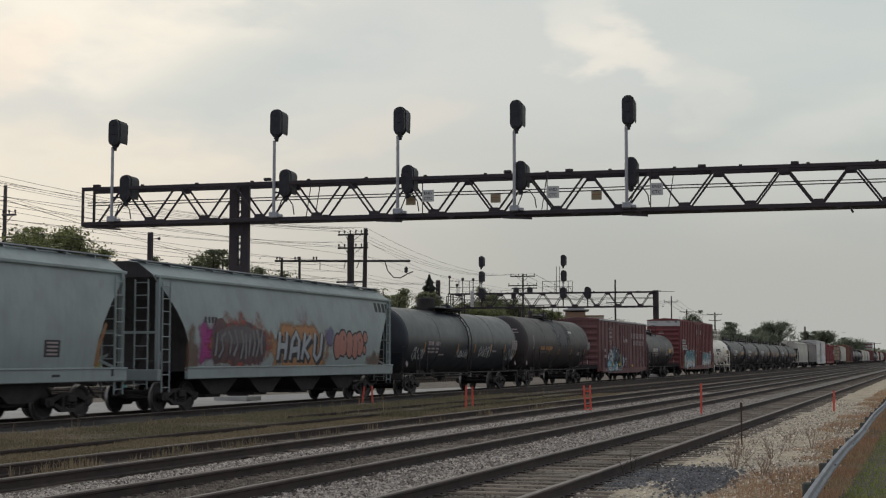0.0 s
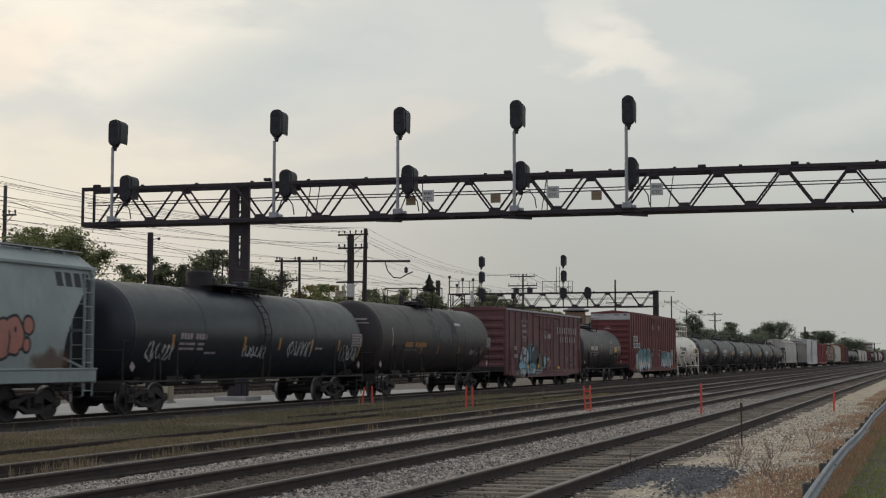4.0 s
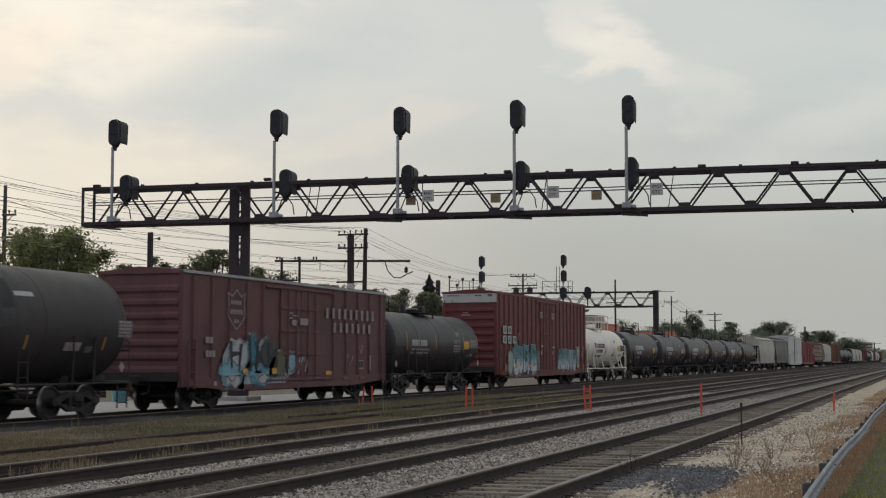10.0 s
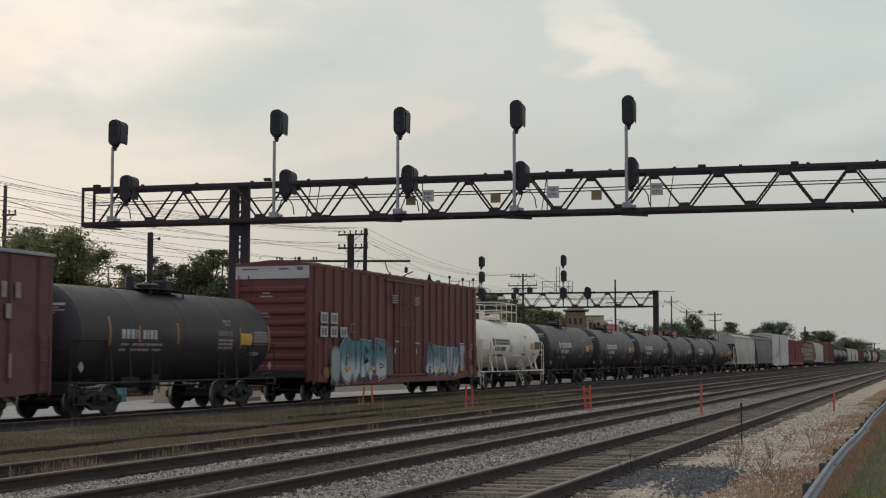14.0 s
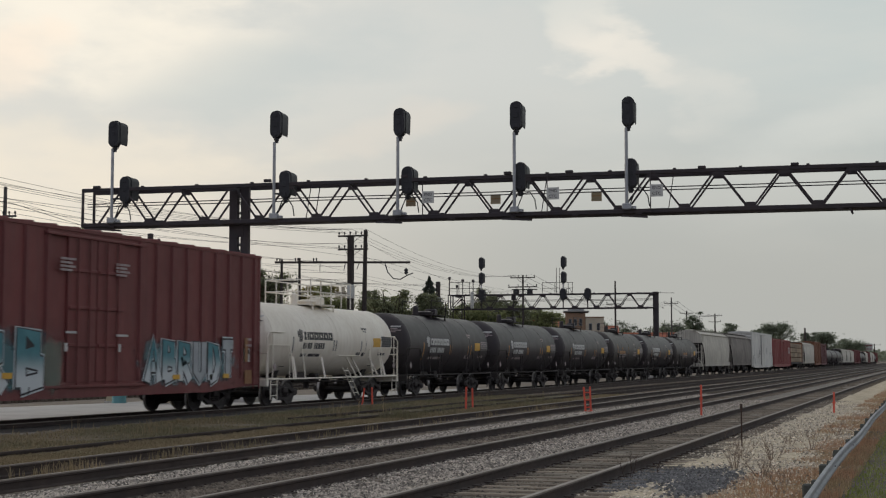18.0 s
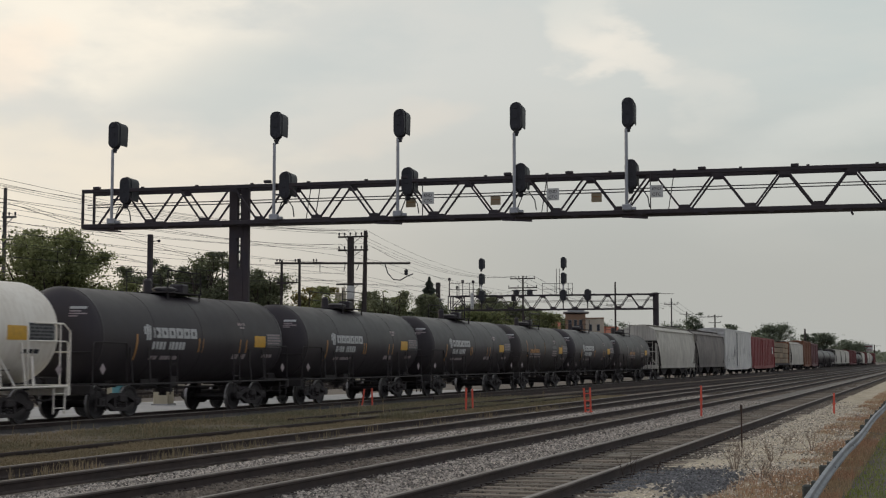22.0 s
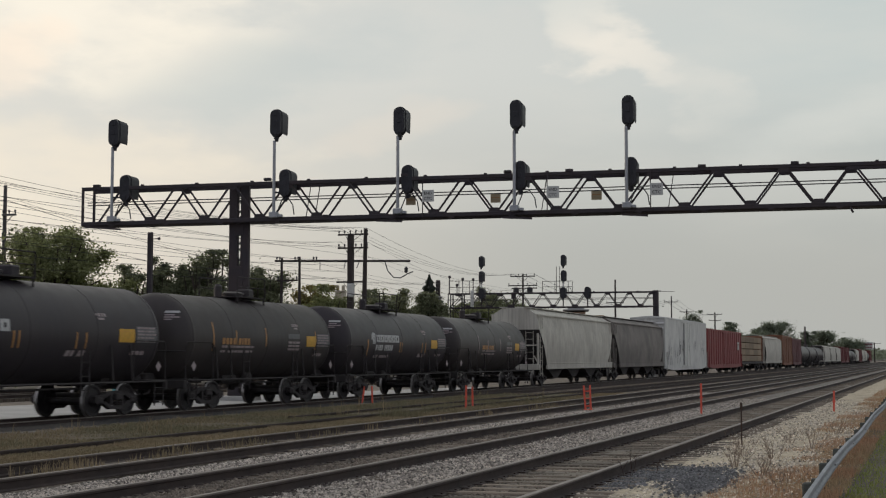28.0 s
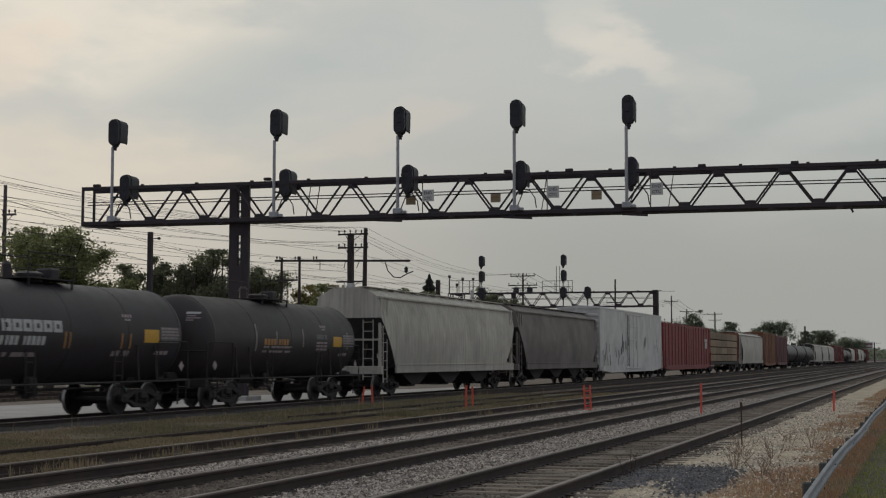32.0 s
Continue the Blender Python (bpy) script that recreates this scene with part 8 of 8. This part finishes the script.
def stake(label, x, y, z, height, double=False, lean=3.0):
    t = thing("marker_stake", label, "marker stake", pose(x, y, z, 0, lean, 0), "orange marker stakes")
    for d in ((-0.085, 0.085) if double else (0.0,)):
        part("stick", Shape().box((d, 0, height / 2), (0.06, 0.03, height), 0.006), M_ORANGE, t, at=pose(0, 0, 0, 0, d * 14, 0))
    for up in ((0.22, 0.5, 0.78) if double else (0.55,)):
        part("cross_piece", Shape().box((0, -0.02, height * up), (0.24 if double else 0.1, 0.02, 0.04), 0.004), M_ORANGE, t)
    if double:
        part("foot", Shape().box((0, 0, 0.05), (0.3, 0.1, 0.06), 0.01), M_ORANGE, t)


stake("pair of orange marker stakes between the tracks", -10.6, 45.0, -0.2, 0.85, True, -3)
stake("single orange marker stake on the ballast", -6.65, 43.0, -0.18, 0.95, False, 0)
stake("single orange marker stake on the gravel verge", -3.05, 47.0, -0.26, 0.75, False, 1)
stake("thin orange marker stake in the grass", -14.05, 42.8, -0.16, 0.82, False, 1)
stake("thin orange marker stake in the grass", -14.4, 44.6, -0.16, 0.75, False, -1)
stake("thin orange marker stake beside the train", -19.75, 48.0, -0.22, 0.72, False, 8)
stake("thin orange marker stake beside the train", -19.25, 47.8, -0.22, 0.74, False, -2)
marker = thing("thin_post", "thin dark iron post with a small head", "post", pose(-3.57, 28.1, -0.3))
part("shaft", Shape().tube([(0, 0, 0), (0, 0, 0.85)], 0.016, 6), M_STALK, marker)
part("head", Shape().box((0, 0, 0.9), (0.05, 0.04, 0.12), 0.01), M_STALK, marker)


def blades(name, label, n, place, mat, low, high, wide, seed, category="grass", bend=0.5):
    """A stand of grass or weeds: thin bent blades, each of two pieces."""
    r = random.Random(seed)
    pts, faces = [], []
    for _ in range(n):
        spot = place(r)
        if spot is None:
            continue
        x, y, z, k = spot
        h, a = r.uniform(low, high) * k, r.uniform(0, 6.28)
        u = Vector((math.cos(a), math.sin(a), 0))
        side = Vector((-math.sin(a), math.cos(a), 0)) * wide * r.uniform(0.6, 1.3)
        b = bend * r.random()
        p = Vector((x, y, z))
        m = p + u * h * b * 0.3 + Vector((0, 0, h * 0.6))
        t = p + u * h * b + Vector((0, 0, h * (1 - 0.2 * b)))
        i = len(pts)
        pts += [tuple(p - side), tuple(p + side), tuple(m + side * 0.7), tuple(m - side * 0.7), tuple(t)]
        faces += [(i, i + 1, i + 2, i + 3), (i + 3, i + 2, i + 4)]
    me = bpy.data.meshes.new(name)
    me.from_pydata(pts, [], faces)
    me.materials.append(mat)
    return tagged(part(name, me, None), label, category, kind="stuff")


def tufts(x0, x1, y0, y1, z, scale, level, power=1.5):
    def place(r):
        y = y0 + (y1 - y0) * r.random() ** power
        x = r.uniform(x0, x1)
        k = noise.noise(Vector((x * scale, y * scale, 2.2))) + 0.35 * noise.noise(Vector((x * scale * 4, y * scale * 4, 5.2)))
        return (x, y, z, 0.6 + 0.9 * max(0, k)) if k > level + r.uniform(-0.15, 0.15) else None
    return place


blades("dry_grass", "dry yellow-brown grass over the disused track", 100000, tufts(-14.45, -12.8, 15, 64, -0.1, 0.35, -0.6), M_DRY, 0.03, 0.12, 0.008, 1, bend=1.0)
blades("green_grass", "dull green weeds beside the train's bed", 120000, tufts(-18.9, -14.65, 17, 62, -0.1, 0.3, -0.3), M_GRASS, 0.03, 0.12, 0.008, 2, bend=1.0)
blades("dry_grass", "thin dry grass among the green weeds", 45000, tufts(-18.9, -14.65, 17, 64, -0.1, 0.5, 0.0), M_DRY, 0.03, 0.12, 0.008, 8, bend=1.0)
blades("tall_grass", "tall pale grass tufts on the third track", 6000, tufts(-12.55, -11.3, 15, 50, -0.17, 0.9, 0.22), M_DRY, 0.1, 0.3, 0.007, 3)
blades("tall_grass", "tall yellow-green grass between the disused tracks", 5000, tufts(-15.2, -12.9, 36, 54, -0.12, 0.7, 0.1), M_GRASS, 0.15, 0.42, 0.007, 9)
blades("tall_grass", "tall pale grass tufts near the train", 2500, tufts(-18.9, -15.2, 26, 58, -0.12, 0.8, 0.3), M_DRY, 0.15, 0.4, 0.007, 4)
blades("lawn_grass", "short green mown grass", 60000, tufts(-1.2, 3.0, 9, 60, -0.28, 0.5, -0.8, 2.0), M_GREEN, 0.03, 0.08, 0.008, 5)
blades("brown_weeds", "rusty brown dried weeds along the guardrail", 60000, tufts(-2.65, -1.15, 10, 80, -0.22, 0.55, -0.12, 1.8), M_WEED, 0.05, 0.2, 0.0045, 6, "weeds", 0.9)
blades("pale_weeds", "pale dry grass along the guardrail", 40000, tufts(-2.6, -1.1, 10, 90, -0.22, 0.6, -0.15, 1.8), M_PALEWEED, 0.05, 0.18, 0.0045, 7, "weeds", 0.9)


def stalks(label, x, y, n, high, spread, seed, mat=M_WEED):
    """A dry branching weed."""
    r = random.Random(seed)
    t = thing("dry_weed", label, "weed", pose(x, y, -0.29), "dry weeds")
    for _ in range(n):
        a, h, o = r.uniform(0, 6.28), high * r.uniform(0.6, 1.0), spread * r.uniform(0.2, 1)
        s = Shape()
        end = Vector((math.cos(a) * o, math.sin(a) * o, h))
        mid = end * 0.5 + Vector((r.uniform(-0.04, 0.04), r.uniform(-0.04, 0.04), 0.03))
        s.tube([(0, 0, 0), mid, end], [0.006, 0.004, 0.002], 5)
        for q in range(4):
            b = mid.lerp(end, r.random())
            s.tube([b, b + Vector((r.gauss(0, 0.06), r.gauss(0, 0.06), r.uniform(0.05, 0.15)))], [0.003, 0.002], 4)
        part("stalk", s, mat, t)


for i, (x, y, n, h, sp) in enumerate(((-2.95, 22.4, 12, 0.62, 0.4), (-2.6, 24.5, 10, 0.55, 0.4), (-3.2, 25.0, 9, 0.5, 0.35), (-2.4, 21.0, 10, 0.5, 0.35), (-2.2, 27.5, 10, 0.5, 0.4), (-2.75, 29.0, 8, 0.45, 0.3), (-1.9, 19.0, 8, 0.4, 0.3), (-2.1, 33.0, 9, 0.5, 0.4))):
    stalks("leafless grey-brown weed on the verge", x, y, n, h, sp, 30 + i, M_STALKTAN)
stalks("two tall yellow-green weed stalks in the dry grass", -15.5, 39.4, 3, 0.75, 0.12, 53, M_PALEWEED)
stalks("two tall yellow-green weed stalks in the dry grass", -15.8, 38.1, 3, 0.9, 0.12, 54, M_PALEWEED)
stalks("dark dead weed stalk by the near rail", -4.12, 19.9, 3, 0.5, 0.16, 50, M_STALK)
stalks("dark dead weed stalk by the near rail", -3.85, 20.6, 2, 0.32, 0.1, 51, M_STALK)


def stones(name, label, n, x0, x1, y0, y1, z, low, high, mat, seed, power=1.7, heaps=()):
    """Loose broken stones, each a lumpy block."""
    r = random.Random(seed)
    pts, faces = [], []
    for _ in range(n):
        x, y = r.uniform(x0, x1), y0 + (y1 - y0) * r.random() ** power
        if heaps:
            hx, hy, sx, sy = r.choice(heaps)
            x, y = r.gauss(hx, sx), r.gauss(hy, sy)
        s = r.uniform(low, high)
        c = Vector((x, y, z + s * 0.25))
        i = len(pts)
        a = r.uniform(0, 6.28)
        u, w = Vector((math.cos(a), math.sin(a), r.uniform(-0.3, 0.3))), Vector((-math.sin(a), math.cos(a), r.uniform(-0.3, 0.3)))
        up = Vector((r.uniform(-0.4, 0.4), r.uniform(-0.4, 0.4), 1))
        pts += [tuple(c + u * s * r.uniform(0.7, 1.2)), tuple(c + w * s * r.uniform(0.6, 1.0)), tuple(c - u * s * r.uniform(0.7, 1.2)), tuple(c - w * s * r.uniform(0.6, 1.0)), tuple(c + (up + u * 0.4) * s * 0.7), tuple(c + (up - u * 0.4) * s * 0.6)]
        faces += [(i, i + 1, i + 4), (i + 1, i + 5, i + 4), (i + 1, i + 2, i + 5), (i + 2, i + 3, i + 5), (i + 3, i + 4, i + 5), (i + 3, i, i + 4)]
    me = bpy.data.meshes.new(name)
    me.from_pydata(pts, [], faces)
    me.materials.append(mat)
    return tagged(part(name, me, None), label, "stones", kind="stuff")


stones("ballast_stones", "loose pale ballast stones between the tracks", 34000, -7.75, -5.85, 11, 60, -0.165, 0.014, 0.036, M_STONE, 1)
stones("ballast_stones", "loose pale ballast stones between the tracks", 34000, -10.8, -9.3, 14, 70, -0.165, 0.016, 0.04, M_STONE, 2)
stones("ballast_stones", "dusty stones between the rails", 9000, -9.2, -7.8, 14, 60, -0.165, 0.02, 0.045, M_BROWNBED, 3)
stones("ballast_stones", "dusty stones between the rails", 7000, -5.75, -4.4, 9, 50, -0.17, 0.015, 0.035, M_DUSTBED, 4)
stones("verge_stones", "scattered pale stones on the verge", 16000, -4.3, -1.6, 10, 60, -0.175, 0.01, 0.034, M_PEBBLE, 5)
stones("slag_stones", "dark blue-grey broken stones spilled on the verge", 7000, -0.5, 0.5, 0, 1, -0.172, 0.012, 0.042, M_SLAG, 6, 1.0, ((-3.95, 20.6, 0.25, 0.7), (-3.5, 20.9, 0.3, 0.7), (-3.1, 20.2, 0.22, 0.8), (-2.95, 19.0, 0.14, 0.6), (-3.95, 19.3, 0.1, 0.7)))


# ---- what moves ----
def motions():
    """The train rolls towards and past the camera; wheels turn with it."""
    for car, start, sets in CARS:
        walk(car, [(t, pose(TRAIN_X, start - run(t), 0)) for t in (2 * k for k in range(17))])
        for w, place in sets:
            walk(w, [(k / 10, pose(0, place, WHEEL_R, math.degrees(run(k / 10) / WHEEL_R))) for k in range(321)])


motions()
